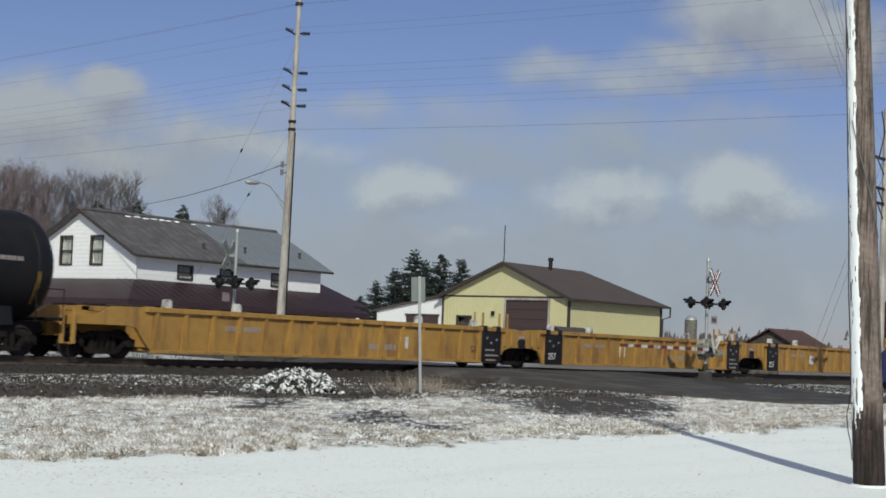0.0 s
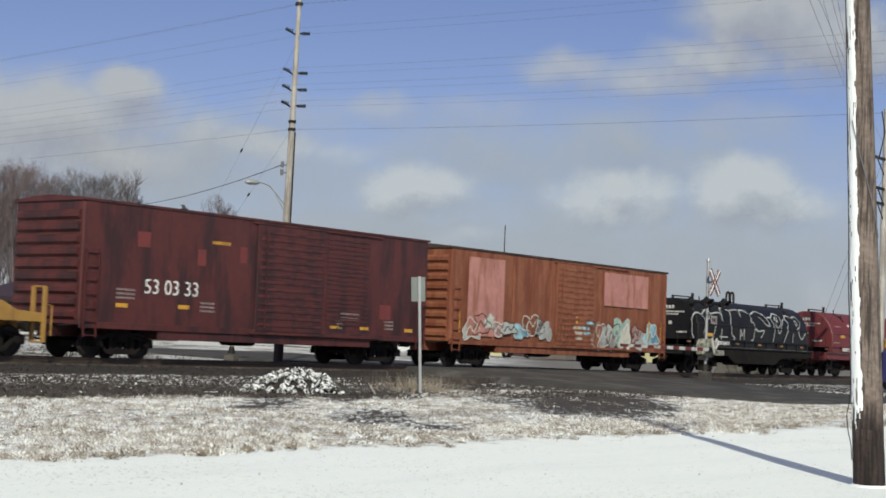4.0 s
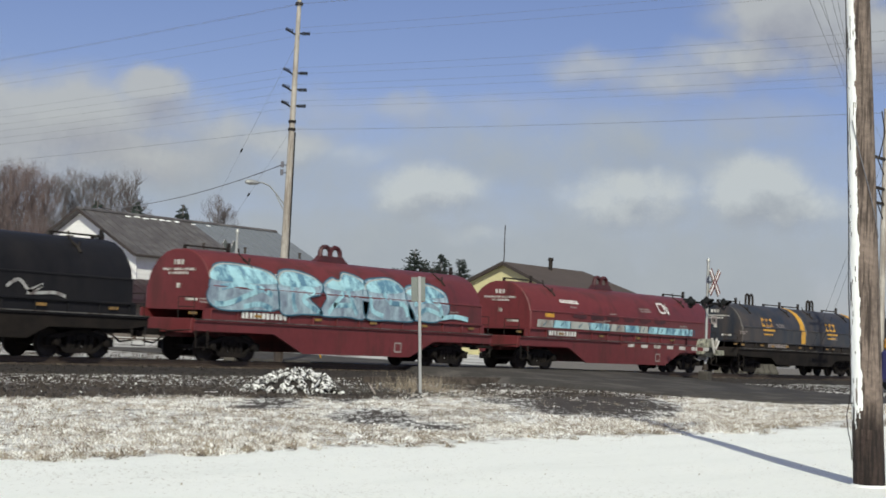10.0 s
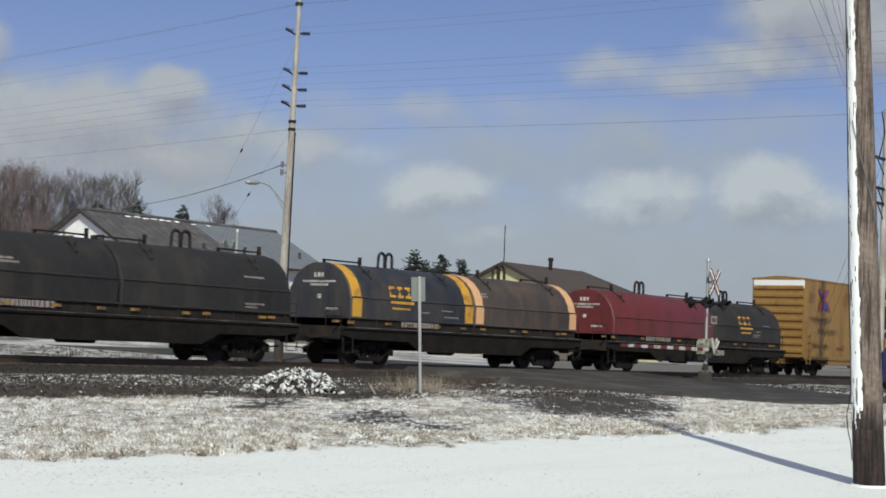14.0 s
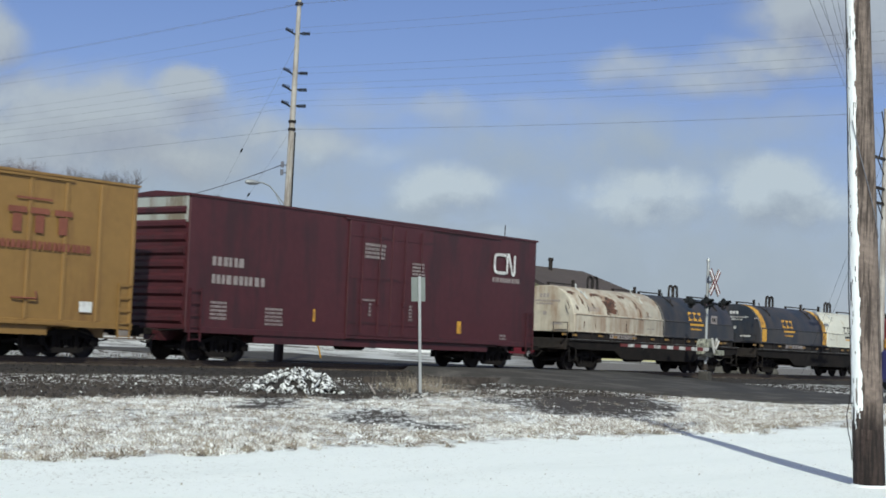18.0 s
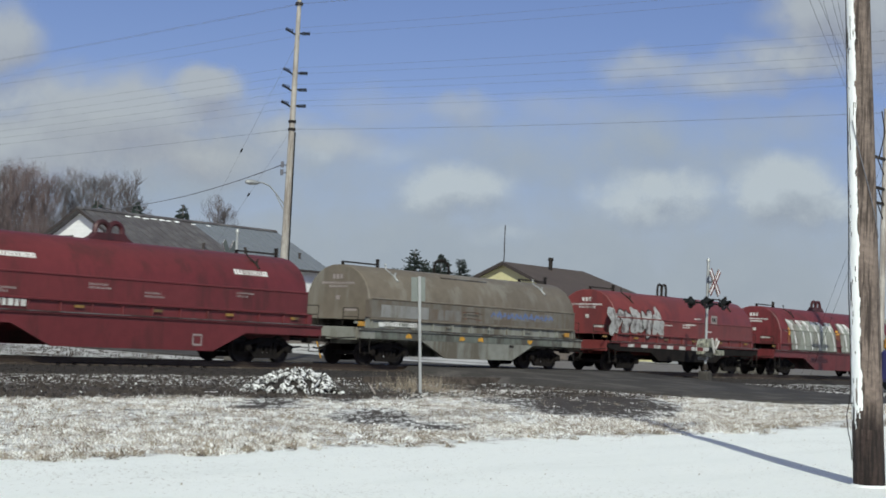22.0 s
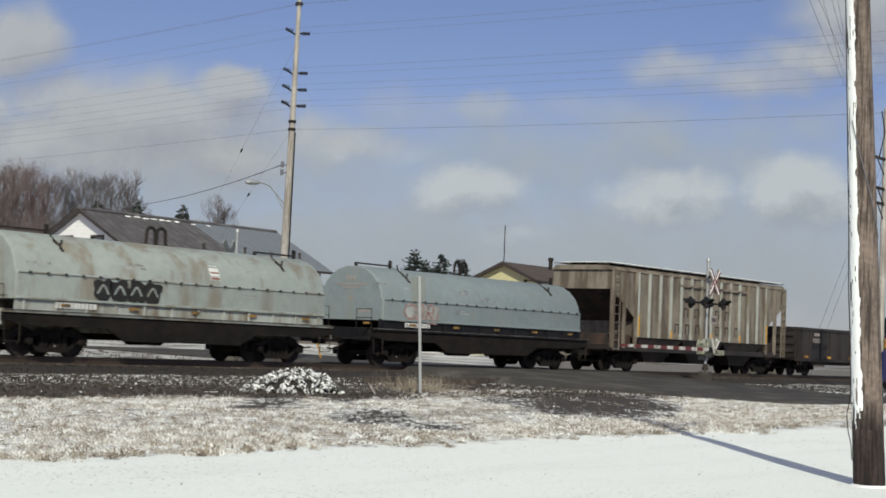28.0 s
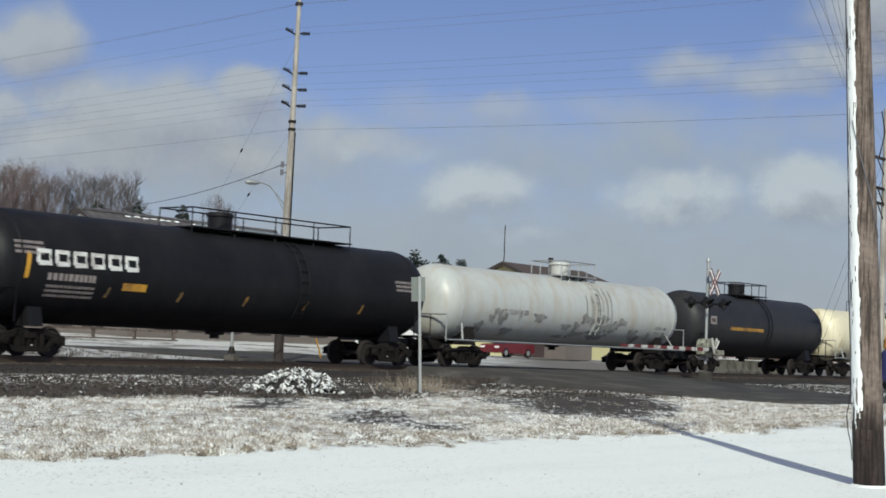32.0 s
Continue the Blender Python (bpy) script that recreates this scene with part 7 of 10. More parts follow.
        stroke(s, HOOD_SKIN, rim[:len(rim) * 2 // 3], 0.04, 0.060)
        marking(hood, "graffiti", s, "silver_spray")
    join_train(car, 190.4, 206.29)

    car, hs, h = red_coil(207.6, 224.42, "belly", "coil_red", "dark red coil car with a light blue sprayed strip", loops="steel_dark")
    fish_details(car, h, 41)
    worm_logo(hs[0][0], 3.75, 2.85, 0.42)
    rnd = random.Random(5)
    x = -6.3
    while x < 6.2:
        q = rnd.uniform(0.5, 1.5)
        s = Shape()
        patch(s, HOOD_SKIN, x, min(x + q, 6.3), 1.69, 1.99, rnd.uniform(-0.2, 0.2), 0.035)
        marking(hs[0][0], "graffiti", s, "cyan" if rnd.random() < 0.7 else "silver_spray", "light blue sprayed strip, illegible")
        s = Shape()
        stroke(s, HOOD_SKIN, [(x + q, 1.7), (x + q + rnd.uniform(-0.15, 0.15), 1.98)], 0.06, 0.04)
        stroke(s, HOOD_SKIN, [(x + q * 0.4, 1.75), (x + q * 0.6, 1.93)], 0.05, 0.04)
        marking(hs[0][0], "graffiti", s, "cyan_dark")
        x += q + 0.03
    s = Shape()
    for k in range(6):
        blob(s, HOOD_SKIN, -3.2 + k * 1.3, 2.25, 0.5, 0.12, 300 + k, 0.03)
    marking(hs[0][0], "graffiti", s, "maroon", "dark painted-out smear")
    join_train(car, 207.6, 224.42)


def rust_stains(hood, w):
    """Rust that has run down from the hood's brackets and scraped top."""
    rnd = random.Random(17)
    for f, z, rx, rz in ((0.55, 2.78, 0.62, 0.2), (0.58, 3.0, 0.5, 0.16), (0.56, 2.55, 0.55, 0.13), (0.26, 2.9, 0.10, 0.22), (0.30, 2.62, 0.05, 0.2), (0.18, 2.6, 0.09, 0.11), (0.10, 2.75, 0.05, 0.2),
                         (0.86, 2.9, 0.09, 0.2), (0.88, 2.6, 0.05, 0.22), (0.97, 2.55, 0.06, 0.12), (0.36, 2.75, 0.05, 0.1), (0.45, 3.2, 0.5, 0.07), (0.75, 3.22, 0.4, 0.06), (0.2, 3.22, 0.35, 0.06), (0.24, 1.95, 0.05, 0.13), (0.36, 1.9, 0.03, 0.1), (0.7, 2.0, 0.03, 0.18)):
        x = -w + 2 * w * f
        s = Shape()
        blob(s, HOOD_SKIN, x, z, rx * 0.7, rz * 0.8, rnd.randrange(99), 0.012, wob=0.4)
        marking(hood, "rust_stain", s, "rust_run", "brown rust run")
        for k in range(max(1, int(rx * 14))):
            s = Shape()
            xa = x + rnd.uniform(-0.8, 0.8) * rx
            stroke(s, HOOD_SKIN, curve_pts([(xa, z), (xa + rnd.uniform(-0.03, 0.03), z - rz * 0.7), (xa + rnd.uniform(-0.05, 0.05), z - rz * rnd.uniform(1.0, 1.9))], 4), rnd.uniform(0.02, 0.07), 0.014)
            marking(hood, "rust_stain", s, "rust_run")


def two_hood(x0, x1, mats, label, bands, logos, seed, deck="steel_dark", split=0.5, rust=False):
    L = x1 - x0
    car, hs = coil_car(L, deck, "straight", [(0.03, split - 0.004, mats[0]), (split + 0.004, 0.97, mats[1])], label)
    for (hood, w, c, off), bs, lg in zip(hs, bands, logos):
        for pos, mt in bs:
            a = off + (w - 0.53 if pos == "r" else -w + 0.03)
            hood_band(hood, a, a + 0.5, mt)
        if lg:
            block_logo(hood, -0.35, 2.38 if lg != "white_dark" else 2.3, "amber" if lg != "white_dark" else "steel_dark")
            s = Shape()
            patch(s, HOOD_SKIN, -0.25, 0.75, 1.98, 2.05)
            marking(hood, "stencil", s, "amber")
    if rust:
        rust_stains(hs[0][0], hs[0][1])
    number_bars(car, -L / 2 + 4.4, 1.0, 2.2, seed, "dim_white", lambda z: -1.57, 0.18)
    small_stencils(car, L, seed, n=4)
    s = Shape()
    for k in range(5):
        x = -L / 2 + 1.5 + k * (L - 3) / 4
        patch(s, lambda q: -1.535, x, x + 0.34, 1.40, 1.49)
    marking(car, "reflector_plate", s, "dull_amber")
    return join_train(car, x0, x1)


def add_coil_cars_second():
    two_hood(225.7, 241.63, ("navy", "navy"), "dark blue coil car with two hoods and yellow end bands", ([("r", "amber")], [("r", "amber")]), (True, True), 51)
    two_hood(242.9, 258.93, ("soot", "soot"), "sooty black coil car with two plain hoods", ([], []), (False, False), 52)
    two_hood(260.2, 275.88, ("navy", "brown_hood"), "coil car with a navy and a brown hood, bright end bands", ([("l0", "amber"), ("r", "amber")], [("l", "pink_band"), ("r", "pink_band")]), (True, False), 53)
    two_hood(277.1, 294.9, ("coil_red", "soot"), "coil car with a red hood and a sooty hood", ([], []), (False, True), 54, split=0.56)


def add_boxcars_second():
    L = 316.24 - 297.61
    h = L / 2
    car = boxcar(L, 5.03, "ttx", "tall yellow boxcar with black double plug doors", (-2.35, 2.55, "black_paint", 2), 1.24, plug=True, roof_mat="ttx")
    s = Shape()
    f = lambda z: -1.585
    for sg, mt in ((1, "emblem_red"), (-1, "emblem_blue")):
        s = Shape()
        patch(s, f, -h + 2.1 - 0.55 * sg - 0.22, -h + 2.1 - 0.55 * sg + 0.22, 3.45, 4.6, sg * 0.95, 0.008 + 0.004 * sg)
        marking(car, "cross_emblem", s, mt, "crossed coloured bars emblem")
        s = Shape()
        patch(s, f, -h + 2.1 - 0.55 * sg + 0.16, -h + 2.1 - 0.55 * sg + 0.36, 3.45, 3.98, sg * 0.95, 0.022 + 0.004 * sg)
        patch(s, f, -h + 2.1 + 0.55 * sg - 0.62 * sg - 0.16, -h + 2.1 + 0.55 * sg - 0.62 * sg + 0.04, 4.07, 4.6, sg * 0.95, 0.022 + 0.004 * sg)
        marking(car, "cross_emblem", s, "emblem_blue" if sg > 0 else "emblem_red")
    s = Shape()
    for x in (4.75, 5.5, 6.3):
        patch(s, f, x, x + 0.62, 3.92, 4.08)
        patch(s, f, x + 0.16, x + 0.46, 3.4, 3.88)
    patch(s, f, 5.0, 6.2, 4.3, 4.36)
    text_bars(s, f, 3.9, 7.6, 2.95, 0.22, 9, 0.25)
    marking(car, "lettering", s, "brick_red", "faded red lettering")
    s = Shape()
    text_bars(s, f, -h + 1.4, -h + 2.6, 2.75, 0.26, 10)
    text_bars(s, f, -h + 1.4, -h + 4.0, 2.25, 0.26, 11)
    for k in range(4):
        text_bars(s, f, -h + 0.4, -h + 1.0, 3.9 + 0.13 * k, 0.07, k)
        text_bars(s, f, -h + 4.6, -h + 5.3, 3.9 + 0.13 * k, 0.07, k + 4)
    marking(car, "stencil", s, "faded_brown")
    s = Shape()
    g = lambda z: -1.60
    for x0 in (-1.8, 0.6):
        for k in range(3):
            text_bars(s, g, x0, x0 + 1.1, 4.35 - 0.13 * k, 0.07, k + 12, 0.3)
    for x, z in ((-0.3, 3.2), (1.1, 2.6), (0.9, 1.6), (1.3, 1.9), (-1.2, 1.6), (-0.7, 1.9)):
        patch(s, g, x, x + 0.13, z, z + 0.15, n=1)
    marking(car, "stencil", s, "white", "white stencilled notices")
    s = Shape()
    patch(s, f, h - 2.0, h - 1.55, 1.3, 1.6)
    marking(car, "placard", s, "white")
    e = Shape()
    e.box(-h - 0.03, -h + 0.02, -1.45, 1.45, 4.58, 5.05, 0.01)
    part("end_cap", e, "sign_white", car, "white sheet at the top of the end wall")
    for x, z in ((-h + 3.9, 1.55), (5.0, 1.6), (-h + 4.9, 4.5)):
        r = Shape()
        r.tube([(x, -1.6, z), (x + 0.8, -1.64, z), (x + 0.8, -1.6, z + 0.2)], 0.03, 5)
        part("grab_iron", r, "brick_red", car)
    join_train(car, 297.61, 316.24)

    L = 336.8 - 318.32
    h = L / 2
    car = boxcar(L, 5.03, "maroon", "tall dark maroon boxcar with white markings", (-2.0, 2.6, "maroon", 2), 0, plug=True)
    worm_logo(car, 6.78, 4.0, 0.72, face=lambda z: -1.54)
    s = Shape()
    f = lambda z: -1.54
    text_bars(s, f, 6.35, 8.1, 3.3, 0.17, 2)
    text_bars(s, f, -h + 1.0, -h + 2.4, 2.95, 0.28, 3)
    text_bars(s, f, -h + 1.0, -h + 3.3, 2.4, 0.28, 4)
    g = lambda z: -1.62
    for k in range(4):
        text_bars(s, g, -1.2, -0.1, 4.1 - 0.14 * k, 0.09, k + 4, 0.3)
        text_bars(s, g, 1.4, 2.1, 3.6 - 0.12 * k, 0.07, k + 14, 0.3)
    for x0, z0, w, hh in ((-h + 3.4, 1.2, 0.8, 0.7), (-h + 1.0, 1.3, 0.7, 0.6), (-1.3, 2.2, 0.7, 0.2), (-0.9, 1.7, 0.15, 0.5), (1.3, 1.6, 0.2, 0.6), (h - 2.3, 1.1, 0.4, 0.25)):
        for k in range(int(hh / 0.12)):
            text_bars(s, g if -2 < x0 < 2 else f, x0, x0 + w, z0 + k * 0.12, 0.07, x0 + k, 0.4)
    marking(car, "stencil", s, "dim_white", "white stencilled data")
    s = Shape()
    patch(s, f, h - 5.0, h - 4.75, 1.25, 1.7)
    patch(s, f, -1.6 - 2, -1.5 - 2, 1.4, 1.8)
    marking(car, "reflector_plate", s, "amber")
    e = Shape()
    e.box(-h - 0.03, -h + 0.02, -1.45, 1.45, 4.2, 5.05, 0.01)
    part("end_cap", e, "pale_sill", car, "pale sheet at the top of the end wall")
    join_train(car, 318.32, 336.8)


def add_coil_cars_third():
    two_hood(338.1, 353.73, ("cream_rust", "navy"), "coil car with a rusty cream hood and a navy hood", ([], []), (False, True), 61, split=0.52, rust=True)
    two_hood(355.0, 370.92, ("navy", "cream"), "coil car with a navy and a cream-white hood", ([("l0", "amber"), ("r", "amber")], []), (True, "white_dark"), 62, split=0.54)
    car, hs, h = red_coil(372.2, 388.68, "belly", "coil_red", "dark red coil car with a fish-belly sill", loops="steel_dark")
    fish_details(car, h, 63)
    s = Shape()
    text_bars(s, HOOD_SKIN, h - 3.5, h - 2.0, 2.75, 0.16, 5, 0.2)
    marking(car, "stencil", s, "white")
    join_train(car, 372.2, 388.68)

    L = 404.58 - 390.0
    h = L / 2
    car, hs = coil_car(L, "olive_sill", "belly", [(0.04, 0.96, "olive")], "olive-grey coil car with a pale fish-belly sill", loops="galvanised", edge="olive_sill")
    hood = hs[0][0]
    side = lambda z: -1.505
    for x0, x1, z0, z1, mt, label in ((-6.0, 6.75, 1.665, 2.275, "olive_wash", "greyer washed band along the lower hood"), (-5.16, -2.5, 1.69, 2.12, "grey_wash", "pale grey painted-out block"),
                                      (-2.4, -0.55, 1.70, 2.08, "drab_wash", "dull grey painted-out block"), (1.25, 5.5, 1.86, 2.17, "drab_wash", "")):
        s = Shape()
        patch(s, HOOD_SKIN, x0, x1, z0, z1, lift=0.006 if mt == "olive_wash" else 0.012)
        marking(hood, "painted_patch", s, mt, label)
    rnd = random.Random(64)
    x = 1.35
    while x < 5.3:
        s = Shape()
        w = rnd.uniform(0.14, 0.36)
        stroke(s, HOOD_SKIN, [(x, 1.93 + rnd.uniform(-0.02, 0.04)), (x + w * 0.4, 2.12 + rnd.uniform(-0.05, 0.03)), (x + w, 1.95 + rnd.uniform(-0.03, 0.08))], rnd.uniform(0.09, 0.15), 0.018)
        marking(hood, "graffiti", s, "blue_mark", "faded blue sprayed letters, illegible")
        x += w + rnd.uniform(0.03, 0.14)
    for z in (1.80, 2.04):
        s = Shape()
        stroke(s, HOOD_SKIN, curve_pts([(-0.5, z), (0.1, z + 0.03), (0.72, z - 0.02)], 5), 0.03, 0.018)
        marking(hood, "graffiti", s, "rust_run", "thin rusty scrawled outline")
    s = Shape()
    text_bars(s, HOOD_SKIN, -0.4, 0.55, 1.92, 0.07, 4)
    marking(hood, "stencil", s, "soot")
    s = Shape()
    s.box(-1.05, 1.85, -0.90, -0.80, 3.26, 3.31, 0.01)
    part("running_board", s, "bare_edge", hood, "pale metal strip along the hood's shoulder")
    # grey-green recessed band with worn yellow spots under the pale top flange
    s = Shape()
    patch(s, side, -5.4, 6.3, 0.935, 1.185, lift=0.004)
    marking(car, "side_band", s, "sage_dark", "darker grey-green band along the sill")
    for k, x in enumerate((-3.57, -0.41, 0.75, 3.99)):
        s = Shape()
        blob(s, side, x, 1.06, 0.16, 0.075, 40 + k, 0.014, wob=0.3)
        marking(car, "yellow_spot", s, "amber", "worn yellow paint spot")
    for x in (-6.24, 6.48):
        part("reflector_plate", Shape().box(x - 0.17, x + 0.17, -1.60, -1.58, 1.34, 1.50), "amber", car)
    part("placard", Shape().box(-5.32, -5.05, -1.60, -1.58, 1.35, 1.50), "white", car, "white placard on the side")
    part("stencil_plate", Shape().box(2.62, 2.92, -1.52, -1.505, 0.82, 0.90), "soot", car)
    number_bars(car, -4.95, 1.36, 1.9, 64, face=lambda z: -1.59)
    join_train(car, 390.0, 404.58)

    car, hs, h = red_coil(405.85, 420.57, "straight", "coil_red_light", "red coil car with a grey sprayed tag")
    small_stencils(car, 2 * h, 65, "white")
    for k in range(5):
        s = Shape()
        edge = blob(s, HOOD_SKIN, -5.7 + k * 0.92, 2.15, 0.44, 0.52, 90 + k, 0.03, wob=0.45)
        marking(hs[0][0], "graffiti", s, "grey_spray", "grey graffiti tag, illegible")
        s = Shape()
        stroke(s, HOOD_SKIN, edge, 0.05, 0.036, close=True)
        marking(hs[0][0], "graffiti", s, "soot" if k % 2 else "silver_spray")
    join_train(car, 405.85, 420.57)

    car, hs, h = red_coil(421.85, 438.43, "belly", "coil_red", "red coil car covered in silver graffiti", loops="steel_dark")
    fish_details(car, h, 66)
    hood = hs[0][0]
    # a pale field in two runs, with slanting white stripes over it
    for x0, x1, n, seed in ((-5.6, -0.1, 6, 1), (0.55, 7.0, 7, 2)):
        rnd = random.Random(seed)
        s = Shape()
        step = (x1 - x0) / n
        for k in range(n):
            top = 2.85 if k % 3 != 1 else 2.68
            patch(s, HOOD_SKIN, x0 + k * step + 0.25, x0 + (k + 1) * step + 0.27, 1.33, top, -0.30, 0.032)
        # the spray runs over the hood's two beads
        patch(s, lambda z: -1.566, x0 + 0.25, x1 + 0.1, 1.575, 1.655, n=1)
        patch(s, lambda z: -1.556, x0 + 0.05, x1 - 0.1, 2.285, 2.35, n=1)
        marking(hood, "graffiti", s, "sage_spray", "pale grey-green sprayed lettering, illegible")
        for k in range(n):
            s = Shape()
            xa = x0 + k * step + rnd.uniform(0.1, 0.3)
            stroke(s, HOOD_SKIN, curve_pts([(xa + 0.66, 1.38), (xa + 0.42, 2.0), (xa + 0.18, 2.4), (xa - 0.25, 2.84)], 8), rnd.uniform(0.10, 0.19), 0.042)
            stroke(s, HOOD_SKIN, curve_pts([(xa - 0.25, 2.82), (xa + 0.1, 2.72), (xa + 0.3, 2.55)], 4), 0.14, 0.044)
            marking(hood, "graffiti", s, "white")
    s = Shape()
    blob(s, HOOD_SKIN, -5.75, 2.0, 0.12, 0.45, 5, 0.033)
    blob(s, HOOD_SKIN, 0.22, 2.2, 0.26, 0.24, 6, 0.036)
    blob(s, HOOD_SKIN, 6.95, 1.75, 0.2, 0.5, 7, 0.036)
    blob(s, HOOD_SKIN, 3.9, 1.75, 0.12, 0.3, 8, 0.05)
    marking(hood, "graffiti", s, "orange", "orange sprayed edge")
    s = Shape()
    blob(s, HOOD_SKIN, 0.2, 2.36, 0.22, 0.12, 9, 0.042)
    blob(s, HOOD_SKIN, -5.72, 2.25, 0.1, 0.2, 10, 0.04)
    blob(s, HOOD_SKIN, 6.98, 2.05, 0.12, 0.16, 11, 0.042)
    marking(hood, "graffiti", s, "amber", "yellow sprayed splashes")
    join_train(car, 421.85, 438.43)


def pale_coil(x0, x1, mat, hoods, label, seed, tag=None, deck="pale_sill"):
    L = x1 - x0
    car, hs = coil_car(L, deck, "straight", [(a, b, mat) for a, b in hoods], label)
    for hood, w, c, off in hs:
        bolt = shared("bolt", lambda: Shape().box(-0.04, 0.04, -0.05, 0.0, -0.03, 0.03, 0.01).mesh("hood_lug", "steel_dark"))
        k = int(2 * w / 0.62)
        for i in range(k):
            part("hood_lug", bolt, None, hood, at=pose(off - w + 0.4 + i * (2 * w - 0.8) / (k - 1), -1.55, 2.32))
    number_bars(car, -L / 2 + 3.0, 1.36, 1.5, seed, face=lambda z: -1.57)
    small_stencils(car, L, seed, "grey_spray")
    if tag == "loops":
        s = Shape()
        for k in range(4):
            x = -5.1 + k * 0.42
            stroke(s, HOOD_SKIN, curve_pts([(x, 2.65), (x - 0.22, 2.8), (x, 2.98), (x + 0.22, 2.8)], 4, True), 0.05, 0.03, close=True)
        for k in range(3):
            x = -3.3 + k * 0.4
            stroke(s, HOOD_SKIN, curve_pts([(x, 2.6), (x + 0.3, 2.95), (x - 0.1, 2.9), (x + 0.35, 2.65)], 4), 0.06, 0.03)
        marking(car, "graffiti", s, "navy", "dark scrawled tag, illegible")
    if tag == "dark":
        for k in range(4):
            s = Shape()
            blob(s, HOOD_SKIN, -2.4 + k * 0.62, 1.95, 0.33, 0.33, 110 + k, 0.03)
            marking(car, "graffiti", s, "soot", "dark green-black graffiti, illegible")
            s = Shape()
            stroke(s, HOOD_SKIN, curve_pts([(-2.6 + k * 0.62, 1.85), (-2.4 + k * 0.62, 2.1), (-2.2 + k * 0.62, 1.85)], 4), 0.06, 0.036)
            marking(car, "graffiti", s, "pale_green")
        s = Shape()
        patch(s, HOOD_SKIN, 1.9, 2.3, 2.5, 2.95)
        marking(car, "placard", s, "white")
        s = Shape()
        patch(s, HOOD_SKIN, 1.92, 2.28, 2.52, 2.75, lift=0.012)
        marking(car, "placard", s, "brick_red")
    if tag == "red":
        for k in range(3):
            s = Shape()
            blob(s, HOOD_SKIN, -3.9 + k * 0.62, 1.92, 0.34, 0.26, 140 + k, 0.026, wob=0.3)
            marking(car, "graffiti", s, "silver_spray")
        s = Shape()
        for q in ([(-3.7, 2.12), (-4.1, 2.2), (-4.35, 1.95), (-4.1, 1.7), (-3.75, 1.74)], [(-3.65, 2.1), (-3.3, 2.2), (-3.35, 1.95), (-3.7, 1.72), (-3.2, 1.72)], [(-3.05, 1.68), (-3.0, 2.18), (-2.7, 2.15), (-2.75, 1.95), (-3.0, 1.92), (-2.6, 1.64)], [(-4.5, 1.6), (-3.6, 1.62), (-2.5, 1.56)]):
            stroke(s, HOOD_SKIN, curve_pts(q, 5), 0.075, 0.03)
        marking(car, "graffiti", s, "pink_spray", "dull pink scrawled tag, illegible")
    return join_train(car, x0, x1)


def add_coil_cars_fourth():
    pale_coil(439.7, 455.31, "pale_green", [(0.02, 0.575), (0.585, 0.98)], "pale grey-green coil car with two hoods", 71, "loops")
    pale_coil(456.6, 471.7, "pale_blue", [(0.04, 0.96)], "pale grey-blue coil car with a single hood", 72, None, "black_paint")
    pale_coil(473.0, 487.05, "pale_green", [(0.03, 0.97)], "pale grey-green coil car with a dark graffiti tag", 73, "dark")
    pale_coil(488.3, 502.84, "pale_blue", [(0.04, 0.96)], "pale grey-blue coil car with a red scrawled tag", 74, "red", "black_paint")


